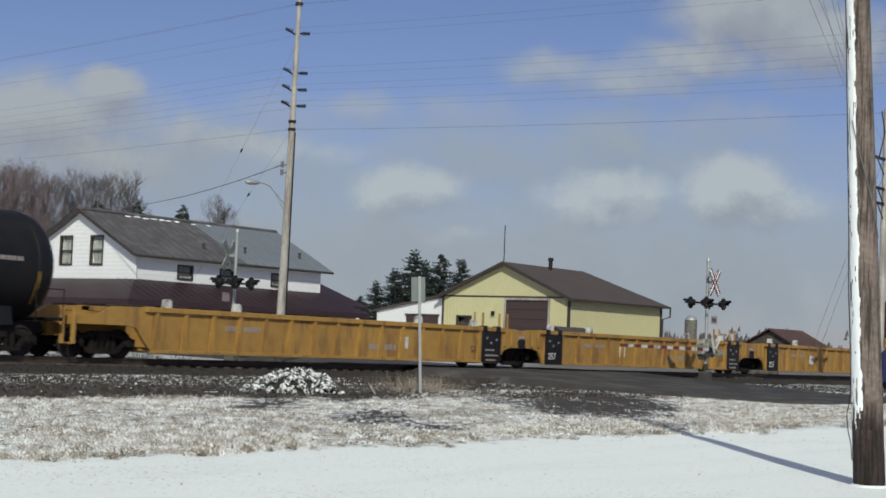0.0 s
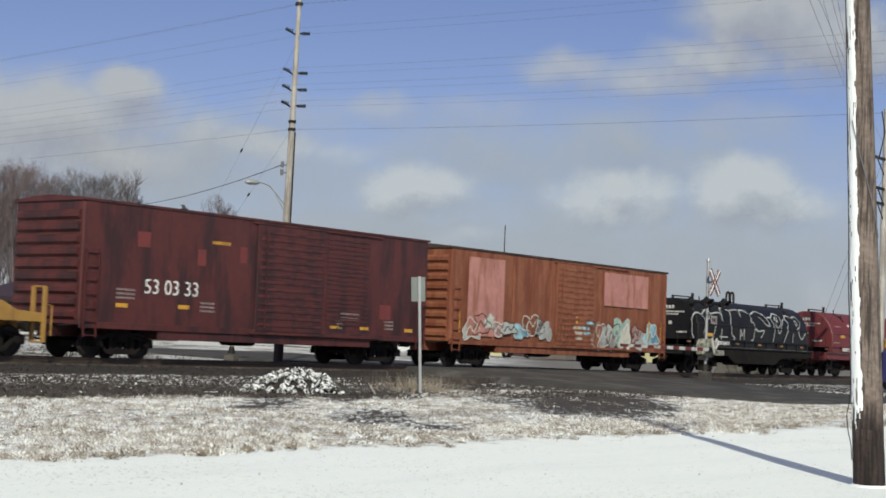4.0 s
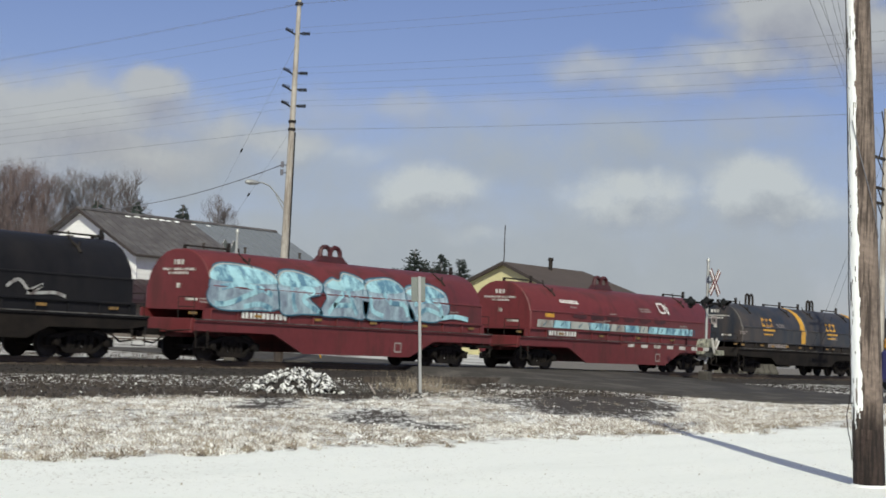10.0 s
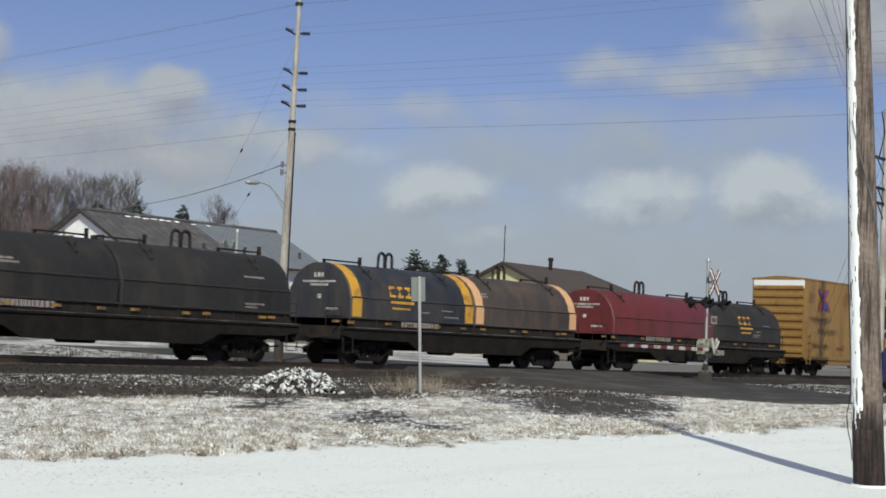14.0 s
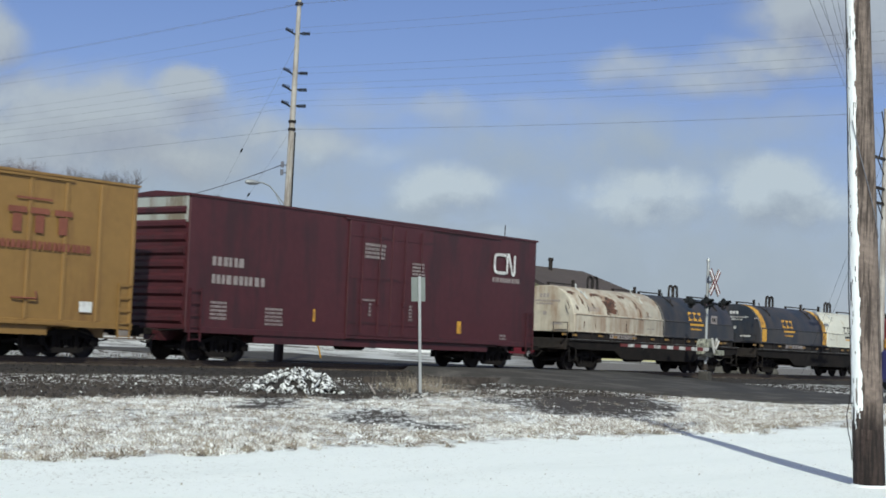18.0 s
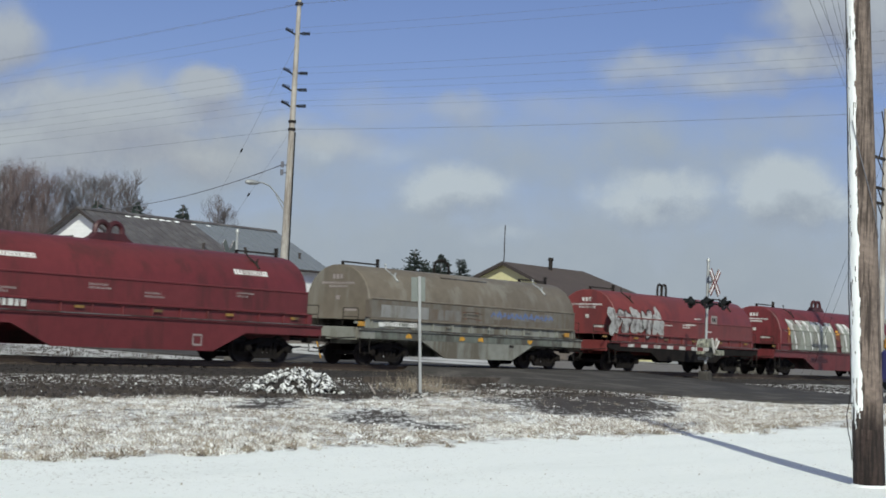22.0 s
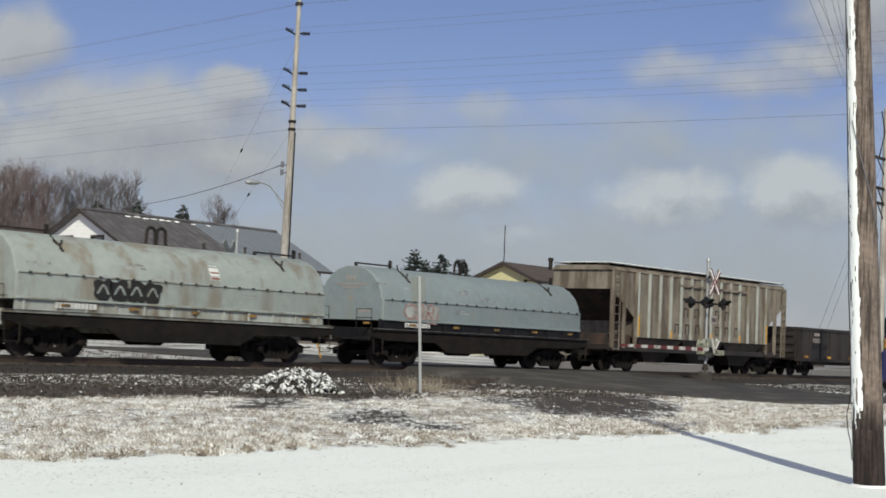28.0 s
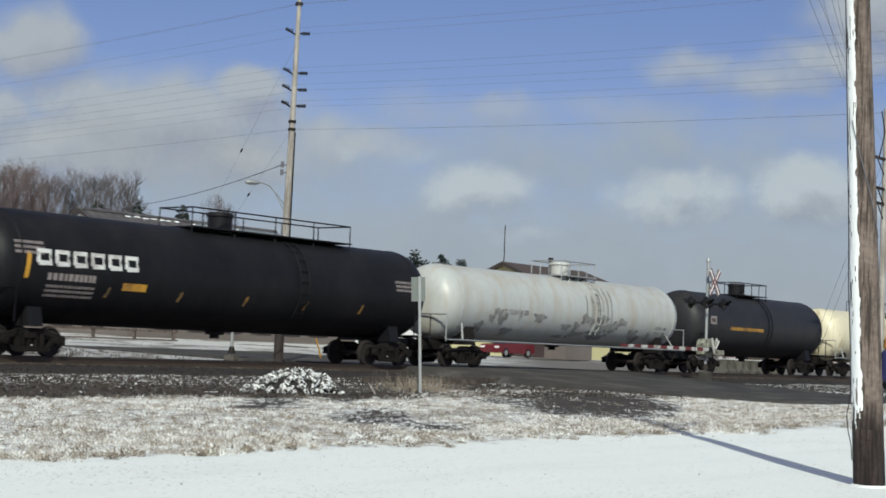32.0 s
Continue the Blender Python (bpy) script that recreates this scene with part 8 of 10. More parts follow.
def add_last_cars():
    join_train(covered_hopper(521.79 - 505.0, "grimy grey covered hopper with a snow-dusted roof"), 505.0, 521.79)
    join_train(gondola(539.48 - 523.1, "low dark brown gondola car with amber reflectors"), 523.1, 539.48)
    L = 559.55 - 540.5
    h = L / 2
    car, face = tank_car(L, 1.6, 2.53, "black_paint", "long black tank car with large white block lettering", 0.2, (-1.7, 5.7))
    s = Shape()
    for k in range(6):
        x = -7.85 + k * 0.625
        stroke(s, face, [(x - 0.2, 2.60), (x - 0.2, 2.93), (x + 0.2, 2.93), (x + 0.2, 2.60), (x - 0.2, 2.60)], 0.15)
    marking(car, "company_mark", s, "white", "row of six white blocks")
    s = Shape()
    text_bars(s, face, -7.7, -5.9, 2.14, 0.2, 5, 0.3)
    for k in range(3):
        text_bars(s, face, -7.7, -6.0, 1.94 - 0.13 * k, 0.07, k)
        text_bars(s, face, -h + 0.7, -h + 1.7, 3.1 - 0.14 * k, 0.08, k + 5)
        text_bars(s, face, h - 2.2, h - 1.2, 2.9 - 0.14 * k, 0.08, k + 9)
    marking(car, "stencil", s, "dim_white")
    s = Shape()
    patch(s, face, -8.5, -8.36, 2.15, 2.9, 0.1)
    patch(s, face, -5.0, -4.1, 1.98, 2.2)
    marking(car, "reflector_plate", s, "amber")
    s = Shape()
    for k in range(5):
        patch(s, face, -5.6 + k * 2.78, -5.5 + k * 2.78, 1.75, 2.05, 0.35)
    marking(car, "reflector_plate", s, "dull_amber")
    join_train(car, 540.5, 559.55)

    car, face = tank_car(578.2 - 560.6, 1.43, 2.45, "tank_white", "white tank car with grimy streaks and side handrails", 0.6, (-0.4, 2.2), True, "running_gear")
    s = Shape()
    text_bars(s, face, -5.6, -3.6, 2.1, 0.2, 5, 0.3)
    text_bars(s, face, 6.4, 7.4, 1.7, 0.3, 6, 0.3)
    marking(car, "stencil", s, "grey_spray")
    # grime splashed and run down round the loading hatch and on the lower side
    rnd = random.Random(77)
    for k in range(34):
        s = Shape()
        x, z = rnd.choice((rnd.uniform(-7.8, 7.8), rnd.gauss(2.0, 1.2))), rnd.uniform(1.35, 2.25)
        blob(s, face, x, z, rnd.uniform(0.08, 0.38), rnd.uniform(0.05, 0.2), 600 + k, 0.005 + 0.0003 * k, wob=0.45)
        marking(car, "grime", s, "tank_grime", "grey road grime")
    for k in range(9):
        s = Shape()
        x, z = rnd.gauss(1.9, 0.7), rnd.uniform(3.0, 3.6)
        stroke(s, face, curve_pts([(x, z), (x + rnd.uniform(-0.1, 0.1), z - 0.5), (x + rnd.uniform(-0.15, 0.15), z - rnd.uniform(0.8, 1.5))], 5), rnd.uniform(0.04, 0.12), 0.018)
        marking(car, "grime", s, "tank_grime")
    join_train(car, 560.6, 578.2)
    car, face = tank_car(593.67 - 579.5, 1.52, 2.36, "charcoal", "short charcoal tank car with amber markings", -0.6, (-2.0, 1.2))
    s = Shape()
    text_bars(s, face, -4.0, -0.5, 2.1, 0.16, 5, 0.4)
    marking(car, "stencil", s, "amber")
    join_train(car, 579.5, 593.67)
    car, face = tank_car(15.5, 1.45, 2.25, "tank_cream", "cream tank car with grimy streaks", 0, (-1.5, 1.5), True, "running_gear")
    join_train(car, 595.0, 610.5)


M["pink_band"] = surface("peach_band", (0.72, 0.42, 0.22), 0.5, 0, 0.12, 9)
add_tank_lead()
add_well_cars()
add_boxcars_first()
add_coil_cars_first()
add_coil_cars_second()
add_boxcars_second()
add_coil_cars_third()
add_coil_cars_fourth()
add_last_cars()


# ---- poles, signals, wires ----
def build_near_pole():
    pole = thing("utility_pole", "weathered wooden utility pole with wind-packed snow on one side", "utility pole", pose(16.98, 7.04, 0))
    top = Vector((-0.36, 0.36, 10.5))
    axis = lambda z: Vector((top.x * z / 10.5, top.y * z / 10.5, z))
    radius = lambda z: 0.178 - 0.0085 * z
    n = 28
    for name, z0, z1, mt, lab in (("butt", -0.3, 0.62, "pole_wood", "dark butt"), ("shaft", 0.62, 10.5, "pole_wood", "")):
        rows = []
        steps = 8 if name == "butt" else 60
        for k in range(steps + 1):
            z = z0 + (z1 - z0) * k / steps
            c = axis(z)
            rows.append([(c.x + math.cos(2 * math.pi * i / n) * (radius(z) + 0.006 * noise.noise((i * 1.7, z * 0.7, 3))),
                          c.y + math.sin(2 * math.pi * i / n) * (radius(z) + 0.006 * noise.noise((i * 1.7, z * 0.7, 9))), z) for i in range(n)])
        s = Shape()
        s.rings(rows)
        part(name, s, mt, pole, lab, smooth=60)
    # snow driven on to the windward side
    away = math.atan2(0.789, -0.613)   # towards the picture's left
    rows = []
    zs = [0.62 + 0.03 * k for k in range(330)]
    m = 22
    for z in zs:
        c = axis(z)
        wide = 0.98 + 0.10 * noise.noise((0, z * 1.3, 2)) + 0.05 * noise.noise((0, z * 6, 5)) + 0.06 * noise.noise((0, z * 21, 5))
        lo, hi = away - 0.55, away + max(0.1, wide)
        row = []
        for i in range(m + 1):
            a = lo + (hi - lo) * i / m
            thick = 0.010 * math.sin(math.pi * i / m) ** 0.6 + 0.005 * noise.noise((i * 0.5, z * 5, 1))
            row.append((c.x + math.cos(a) * (radius(z) + max(thick, 0.0) - 0.002), c.y + math.sin(a) * (radius(z) + max(thick, 0.0) - 0.002), z))
        rows.append(row)
    s = Shape()
    nn = m + 1
    faces = []
    for a in range(len(rows) - 1):
        for i in range(m):
            z = zs[a]
            q = noise.noise((i * 0.42 + z * 0.6, z * 1.7, 11)) + 0.8 * noise.noise((i * 0.9 + z * 0.8, z * 4.5, 4)) + 0.5 * noise.noise((i * 1.3, z * 13, 4))
            limit = -0.22 + 0.85 * min(1, i / 15) - 1.1 * max(0.0, (0.95 - z) / 0.33)
            if q > limit:
                continue
            faces.append((a * nn + i, a * nn + i + 1, (a + 1) * nn + i + 1, (a + 1) * nn + i))
    s.add([p for row in rows for p in row], faces)
    part("snow_crust", s, "snow_cap", pole, "wind-packed snow", smooth=60)
    # ground wire down the pole and a slack loop at its foot
    s = Shape()
    a = away - 0.05
    pts = []
    for k in range(60):
        z = 10 - k * 0.165
        c = axis(z)
        bulge = 0.012 + 0.055 * math.exp(-((z - 0.72) / 0.2) ** 2) + 0.012 * math.exp(-((z - 2.2) / 0.4) ** 2)
        pts.append((c.x + math.cos(a) * (radius(z) + bulge), c.y + math.sin(a) * (radius(z) + bulge), z))
    s.tube(pts, 0.006, 5)
    part("down_lead", s, "steel_dark", pole)
    s = Shape()
    f = math.atan2(-0.614, -0.787)
    pts = []
    for k in range(12):
        z = 4.1 - k * 0.12
        c = axis(z)
        q = f + (0.95 - 1.9 * k / 11) * -1
        pts.append((c.x + math.cos(q) * (radius(z) + 0.015), c.y + math.sin(q) * (radius(z) + 0.015), z))
    s.tube(pts, 0.006, 5)
    part("wrapped_lead", s, "wire", pole)
    s = Shape()
    for z in (9.9, 9.0):
        s.box(top.x * z / 10.5 - 1.1, top.x * z / 10.5 + 1.1, -0.32, -0.2, z - 0.06, z + 0.06, 0.01)
    part("crossarm", s, "pole_wood", pole)
    heap = Shape()
    rows = []
    for r, z in ((0.25, -0.06), (0.22, -0.02), (0.20, 0.0), (0.16, 0.005)):
        rows.append([(r * (1 + 0.2 * noise.noise((math.cos(i), r * 3, i))) * math.cos(2 * math.pi * i / 20) - 0.05, r * (1 + 0.2 * noise.noise((math.sin(i), r * 3, i))) * math.sin(2 * math.pi * i / 20), z) for i in range(20)])
    heap.rings(rows, caps=False)
    part("foot_snow", heap, "snow_cap", pole, "snow drifted round the foot", smooth=60)
    return pole


build_near_pole()


def line_pole():
    """The tall roadside pole with four pairs of standoff insulators and a street lamp."""
    bx, by, g = 43.25, 41.5, 0.45
    pole = thing("power_pole", "tall grey wooden power pole with standoff insulators and street lamp", "power pole", pose(bx, by, g))
    lean = 0.022
    H = 15.6
    at = lambda z: Vector((lean * z * 0.8, 0, z))
    s = Shape()
    s.tube([at(z) for z in [-0.5 + k * (H + 0.5) / 24 for k in range(25)]], [0.185 - 0.0048 * k for k in range(25)], 14)
    part("shaft", s, "pole_grey", pole)
    # dark sleeve whose colour stands in for the train's shade on the foot
    s = Shape()
    s.tube([at(-0.45), at(0.5), at(1.35)], [0.192, 0.19, 0.186], 14)
    part("butt", s, "pole_tar", pole, "dark butt")
    s = Shape()
    s.tube([at(z) + Vector((0.613, -0.789, 0)) * (0.2 - 0.0075 * z) for z in (1.35, 3, 5, 7, 8.9)], 0.03, 6)
    part("cable_conduit", s, "lamp_black", pole, "black cable run up the pole")
    zs = {}
    for name, z in (("a", 12.75), ("b", 11.2), ("c", 10.55), ("d", 9.92)):
        for sg in (-1, 1):
            s = Shape()
            c = at(z)
            tip = c + Vector((sg * 0.47 * 0.8, -sg * 0.47 * 0.6, 0.14 if sg < 0 else 0.02))
            s.tube([c + Vector((0, 0, -0.1 if sg < 0 else 0)), tip], 0.035, 6)
            d = (tip - c).normalized()
            for k in range(4):
                s.cyl(c + d * (0.2 + 0.08 * k), c + d * (0.235 + 0.08 * k), 0.075, n=8)
            part("standoff_insulator", s, "lamp_black", pole)
            zs[name, sg] = Vector((bx, by, g)) + tip
    for z in (13.9, 9.3, 9.0):
        s = Shape()
        c = at(z)
        s.cyl((c.x, c.y, z - 0.05), (c.x, c.y, z + 0.05), 0.15, n=14)
        part("clamp_band", s, "steel_dark", pole)
    # street lamp
    c = at(5.95)
    s = Shape()
    out = Vector((-0.9, 0.43, 0))
    pts = [c, c + out * 0.4 + Vector((0, 0, 0.45)), c + out * 0.75 + Vector((0, 0, 0.8)), c + out * 1.05 + Vector((0, 0, 0.9)), c + out * 1.25 + Vector((0, 0, 0.9))]
    s.tube(pts, 0.028, 6)
    s.tube([c + Vector((0, 0, -0.3)), c + out * 0.5 + Vector((0, 0, 0.5))], 0.02, 5)
    part("lamp_arm", s, "galvanised", pole)
    s = Shape()
    e = c + out * 1.15 + Vector((0, 0, 0.88))
    rows = []
    for t, r in ((0, 0.03), (0.1, 0.09), (0.25, 0.13), (0.42, 0.14), (0.55, 0.1), (0.6, 0.02)):
        p = e + out * t
        rows.append([p + r * (math.cos(2 * math.pi * k / 10) * Vector((0.79, 0.62, 0)) + 0.75 * math.sin(2 * math.pi * k / 10) * Vector((0, 0, 1))) for k in range(10)])
    s.rings(rows)
    part("lamp_head", s, "galvanised", pole, "grey cobra-head luminaire", smooth=60)
    for z, y in ((7.6, 0.2), (7.3, 0.2)):
        s = Shape()
        c = at(z)
        s.cyl(c + Vector((-0.3, 0.1, -0.1)), c + Vector((-0.3, 0.1, 0.12)), 0.06, n=8)
        s.tube([c, c + Vector((-0.3, 0.1, 0))], 0.02, 5)
        part("spool_insulator", s, "wire", pole)
    return zs, at, Vector((bx, by, g))


TIPS, POLE_AT, POLE_FOOT = line_pole()


def hang(p, q, sag, n=24):
    p, q = Vector(p), Vector(q)
    return [p.lerp(q, k / n) + Vector((0, 0, -4 * sag * (k / n) * (1 - k / n))) for k in range(n + 1)]


def wire(name, pts, r, label, mat="wire"):
    s = Shape()
    s.tube(pts, r, 4)
    return tagged(part(name, s, mat, smooth=60), label, "wire", "overhead wires")


def build_wires():
    far, near = Vector((43.5, 118, 0)), Vector((43.2, -32, 0))
    for key in TIPS:
        p = TIPS[key]
        wire("power_line", hang(p, (near.x + (p.x - POLE_FOOT.x), near.y, p.z), 0.9), 0.004, "thin dark overhead power line along the road")
        wire("power_line", hang(p, (far.x + (p.x - POLE_FOOT.x), far.y, p.z - 0.2), 0.7), 0.004, "thin dark overhead power line along the road")
    c = POLE_FOOT + POLE_AT(13.9)
    for dx in (0.15, -0.15):
        wire("power_line", hang(c + Vector((dx, 0, 0.2 * dx)), (43.4 + dx, -32, 14.35), 0.8), 0.0045, "thin dark overhead earth wire")
        wire("power_line", hang(c + Vector((dx, 0, 0.2 * dx)), (43.6 + dx, 118, 14.0), 0.8), 0.0045, "thin dark overhead earth wire")
    c = POLE_FOOT + POLE_AT(9.0)
    wire("telephone_cable", hang(c, (43.2, -32, 9.45), 0.9), 0.0065, "black telephone cable along the road")
    wire("telephone_cable", hang(c, (43.5, 118, 9.2), 0.6), 0.0065, "black telephone cable along the road")
    # service drop to the farmhouse and stays
    wire("service_drop", hang(POLE_FOOT + POLE_AT(7.6) + Vector((-0.3, 0.1, 0)), (55.9, 69.4, 8.2), 0.5), 0.017, "black service cable to the farmhouse")
    for high, low, f in ((12.38, (36.1, 41.5, 0.45), 0.365), (9.03, (36.4, 41.5, 0.45), 0.307)):
        a, b = POLE_FOOT + POLE_AT(high), Vector(low)
        stay = wire("stay_wire", [a, b], 0.004, "thin steel stay wire with a strain insulator")
        c, d = a.lerp(b, f), (b - a).normalized()
        s = Shape()
        s.rings([[c + d * u + r * (math.cos(math.pi * k / 4) * d.orthogonal().normalized() + math.sin(math.pi * k / 4) * d.cross(d.orthogonal().normalized())) for k in range(8)]
                 for u, r in ((-0.09, 0.01), (-0.07, 0.03), (-0.02, 0.036), (0.0, 0.028), (0.02, 0.036), (0.07, 0.03), (0.09, 0.01))])
        part("strain_insulator", s, "lamp_black", stay, "dark strain insulator")
    guard = Shape()
    guard.tube([(52.85, 48.0, 0.45), (52.68, 48.0, 0.95), (52.42, 48.0, 1.5)], 0.035, 8)
    tagged(part("stay_guard", guard, "amber"), "yellow plastic stay guard standing in the verge", "stay guard")
    # the second line, behind the near pole
    top = Vector((69.6, 28.5, 0))
    pole = thing("power_pole", "distant wooden power pole with cross-braced arms", "power pole", pose(top.x, top.y, 0.3))
    s = Shape()
    s.tube([(0, 0, -0.3), (0.1, 0, 6), (0.15, 0, 13)], [0.17, 0.15, 0.12], 10)
    part("shaft", s, "pole_grey", pole)
    for z, w in ((10.6, 1.2), (9.2, 1.0), (8.5, 1.0)):
        s = Shape()
        s.box(-w, w, -0.06, 0.06, z - 0.06, z + 0.06, 0.01)
        s.tube([(-w * 0.7, 0, z), (0.1, 0, z - 0.8)], 0.03, 5)
        s.tube([(w * 0.7, 0, z), (0.1, 0, z - 0.8)], 0.03, 5)
        part("crossarm", s, "steel_dark", pole)
    s = Shape()
    s.tube([(-0.6, 0, 10.6), (0.5, 0, 12.8)], 0.03, 5)
    s.tube([(0.6, 0, 10.6), (-0.4, 0, 12.8)], 0.03, 5)
    part("brace", s, "steel_dark", pole)
    for k in range(5):
        z = (10.8, 10.8, 9.4, 9.3, 8.7)[k]
        x = (-1.0, 0.8, -0.8, 0.5, -0.7)[k]
        wire("power_line", hang((top.x + x, top.y, z + 0.3), (-0.8 + 0.2 * k - x, 4.3 - 0.36 * k, 23.0 - z), 0.8), 0.006, "thin dark power line running to the far pole")
    for k in range(2):
        wire("stay_wire", [(top.x, top.y, 11.0 - 0.8 * k), (64.3 + 0.9 * k, 30.0, 0.45)], 0.006, "thin steel stay wire of the far pole", "lamp_black")


build_wires()


def lamp_unit(parent, x, face_y):
    """A flashing-light unit: black backboard, hood and lens."""
    sg = -1 if face_y < 0 else 1
    s = Shape()
    n = 24
    s.cyl((x, face_y, 0), (x, face_y + sg * 0.02, 0), 0.26, n=n)
    unit = part("signal_lamp", s, "lamp_black", parent, "unlit signal lamp on a black backboard")
    s = Shape()
    rows = []
    for y, r in ((0.02, 0.16), (0.32, 0.17)):
        rows.append([(x + r * math.cos(math.pi * (k / 12 - 0.1)), face_y + sg * y * (1 if 2 < k < 12 else 0.6), r * math.sin(math.pi * (k / 12 - 0.1))) for k in range(15)])
    s.rings(rows, loop=False)
    s.cyl((x, face_y - sg * 0.18, 0), (x, face_y, 0), 0.13, 0.16, n=12)
    part("lamp_hood", s, "lamp_black", unit)
    s = Shape()
    s.cyl((x, face_y + sg * 0.02, 0), (x, face_y + sg * 0.04, 0), 0.15, n=14)
    part("lens", s, "lens", unit, "dark red lens")
    return unit


def crossing_signal(x, y, g, turn, gate, label, spread=0.78):
    sig = thing("crossing_signal", label, "crossing signal", pose(x, y, g, 0, 0, turn))
    s = Shape()
    s.cyl((0, 0, 0), (0, 0, 4.95), 0.065, n=12)
    s.cyl((0, 0, 4.95), (0, 0, 5.0), 0.075, n=12)
    part("mast", s, "galvanised", sig)
    s = Shape()
    s.box(-0.22, 0.22, -0.22, 0.22, -0.4, 0.30, 0.03)
    part("footing", s, "footing_concrete", sig)
    s = Shape()
    s.cyl((0, 0, 0.35), (0, 0, 0.62), 0.15, 0.09, n=12)
    part("mast_base", s, "steel_dark", sig)
    cb = part("crossbuck", Shape().box(-0.03, 0.03, -0.3, 0.0, 4.05, 4.15), "galvanised", sig, "white crossbuck sign with red borders")
    for a in (51, -51):
        for w, l, mt, d in ((0.125, 0.66, "sign_white", -0.335 + 0.004 * (a > 0)), (0.135, 0.67, "sign_back", -0.315 + 0.004 * (a > 0))):
            s = Shape()
            s.box(-l, l, -0.006, 0.006, -w, w)
            part("blade", s, mt, cb, at=pose(0, d, 4.10, 0, a, 0))
        for e in (-0.094, 0.094):
            s = Shape()
            s.box(-0.66, 0.66, -0.004, 0.004, e - 0.032, e + 0.032)
            part("red_border", s, "cross_border", cb, at=pose(0, -0.348 + 0.004 * (a > 0), 4.10, 0, a, 0))
    head = part("lamp_crossarm", Shape().box(-spread - 0.12, spread + 0.12, -0.04, 0.04, -0.04, 0.04, 0.01).box(-0.13, 0.13, -0.13, 0.13, -0.14, 0.14, 0.03), "lamp_black", sig, at=pose(0, 0, 3.2 if gate else 3.05))
    for lx in (-spread, spread):
        for fy in (-0.36, 0.36):
            lamp_unit(head, lx, fy)
            s = Shape()
            s.tube([(lx, 0, 0), (lx, fy * 0.6, 0)], 0.03, 6)
            part("lamp_bracket", s, "lamp_black", head)
    s = Shape()
    s.box(-0.26, 0.26, -0.012, 0.0, -0.17, 0.17)
    plate = part("track_plate", s, "dim_white", sig, "small grey plate with dark bars", at=pose(0.28, -0.2, 2.5))
    s = Shape()
    for k in range(4):
        s.box(-0.2 + 0.11 * k, -0.14 + 0.11 * k, -0.016, -0.012, -0.1, 0.1)
    part("bar", s, "lamp_black", plate)
    s = Shape()
    s.cyl((0, 0, 5.0), (0, 0, 5.12), 0.1, 0.06, n=12)
    part("bell", s, "galvanised", sig)
    if gate:
        s = Shape()
        s.prism([(-0.44, 1.02), (-0.30, 0.90), (0.34, 0.90), (0.46, 1.12), (0.40, 1.62), (0.12, 1.70), (-0.34, 1.66), (-0.46, 1.45)], -0.2, 0.2, "y")
        motor = part("gate_motor", s, "gate_box", sig, "cream-grey gate mechanism box")
        part("motor_cover", Shape().box(-0.34, -0.04, -0.26, -0.2, 1.2, 1.58, 0.03), "gate_box", motor)
        part("motor_cover", Shape().box(0.06, 0.34, -0.25, -0.2, 1.0, 1.42, 0.03), "gate_box", motor)
        part("arm_shaft", Shape().cyl((0, -0.42, 1.22), (0, 0.3, 1.22), 0.09, n=10), "steel_dark", motor)
        part("mast_clamp", Shape().box(-0.1, 0.1, -0.1, 0.32, 0.78, 0.9, 0.02), "galvanised", motor)
        arm = part("gate_arm", Shape().box(-0.499, -0.1, -0.43, -0.36, 1.11, 1.32), "lamp_black", sig, "lowered gate arm with red and white bands")
        n = 14
        for k in range(n):
            s = Shape()
            w = (7.6 - 0.5) / n
            s.box(-0.5 - (k + 1) * w, -0.5 - k * w, -0.42, -0.38, 1.15 + 0.03 * k / n, 1.30 - 0.01 * k / n)
            part("gate_band", s, "dull_white" if k % 2 == 0 else "gate_red", arm)
        for a in (20, 38, -20):
            s = Shape()
            s.box(-0.045, 0.045, -0.04, 0.04, -0.1, 0.6, 0.02)
            part("counterweight_arm", s, "dull_white", sig, at=pose(0.1 + 0.012 * a, -0.35 + 0.006 * a, 1.15, 0, a, 0))
        s = Shape()
        s.box(0.15, 0.75, -0.5, -0.3, 0.98, 1.22, 0.03)
        part("counterweight", s, "gate_box", sig)
    return sig


crossing_signal(59.75, 32.2, 0.47, 0, True, "level crossing signal with crossbuck, lamps and lowered gate")
crossing_signal(42.35, 43.1, 0.42, 195, False, "level crossing signal on the far side, seen from behind", 0.6)


def build_sign():
    sg = thing("road_sign", "small road sign seen from its bare metal back", "road sign", pose(32.2, 25.7, 0.06, -2.2, -1.7, 8))
    s = Shape()
    s.box(-0.035, 0.035, -0.02, 0.0, -0.3, 3.12)
    s.box(-0.035, -0.022, 0.0, 0.025, -0.3, 3.12)
    s.box(0.022, 0.035, 0.0, 0.025, -0.3, 3.12)
    part("post", s, "galvanised", sg, at=pose(0, 0, 0, 0, 0, -45))
    s = Shape()
    s.box(-0.19, 0.19, 0, 0.006, -0.32, 0.32, 0.002)
    part("plate", s, "sign_back", sg, at=pose(0.0, 0.035, 2.78, 0, 0, -45))
    s = Shape()
    for z in (2.6, 2.95):
        s.cyl((0, -0.03, z), (0, 0.05, z), 0.02, n=6)
    part("bolt", s, "galvanised", sg, at=pose(0, 0, 0, 0, 0, -45))


build_sign()


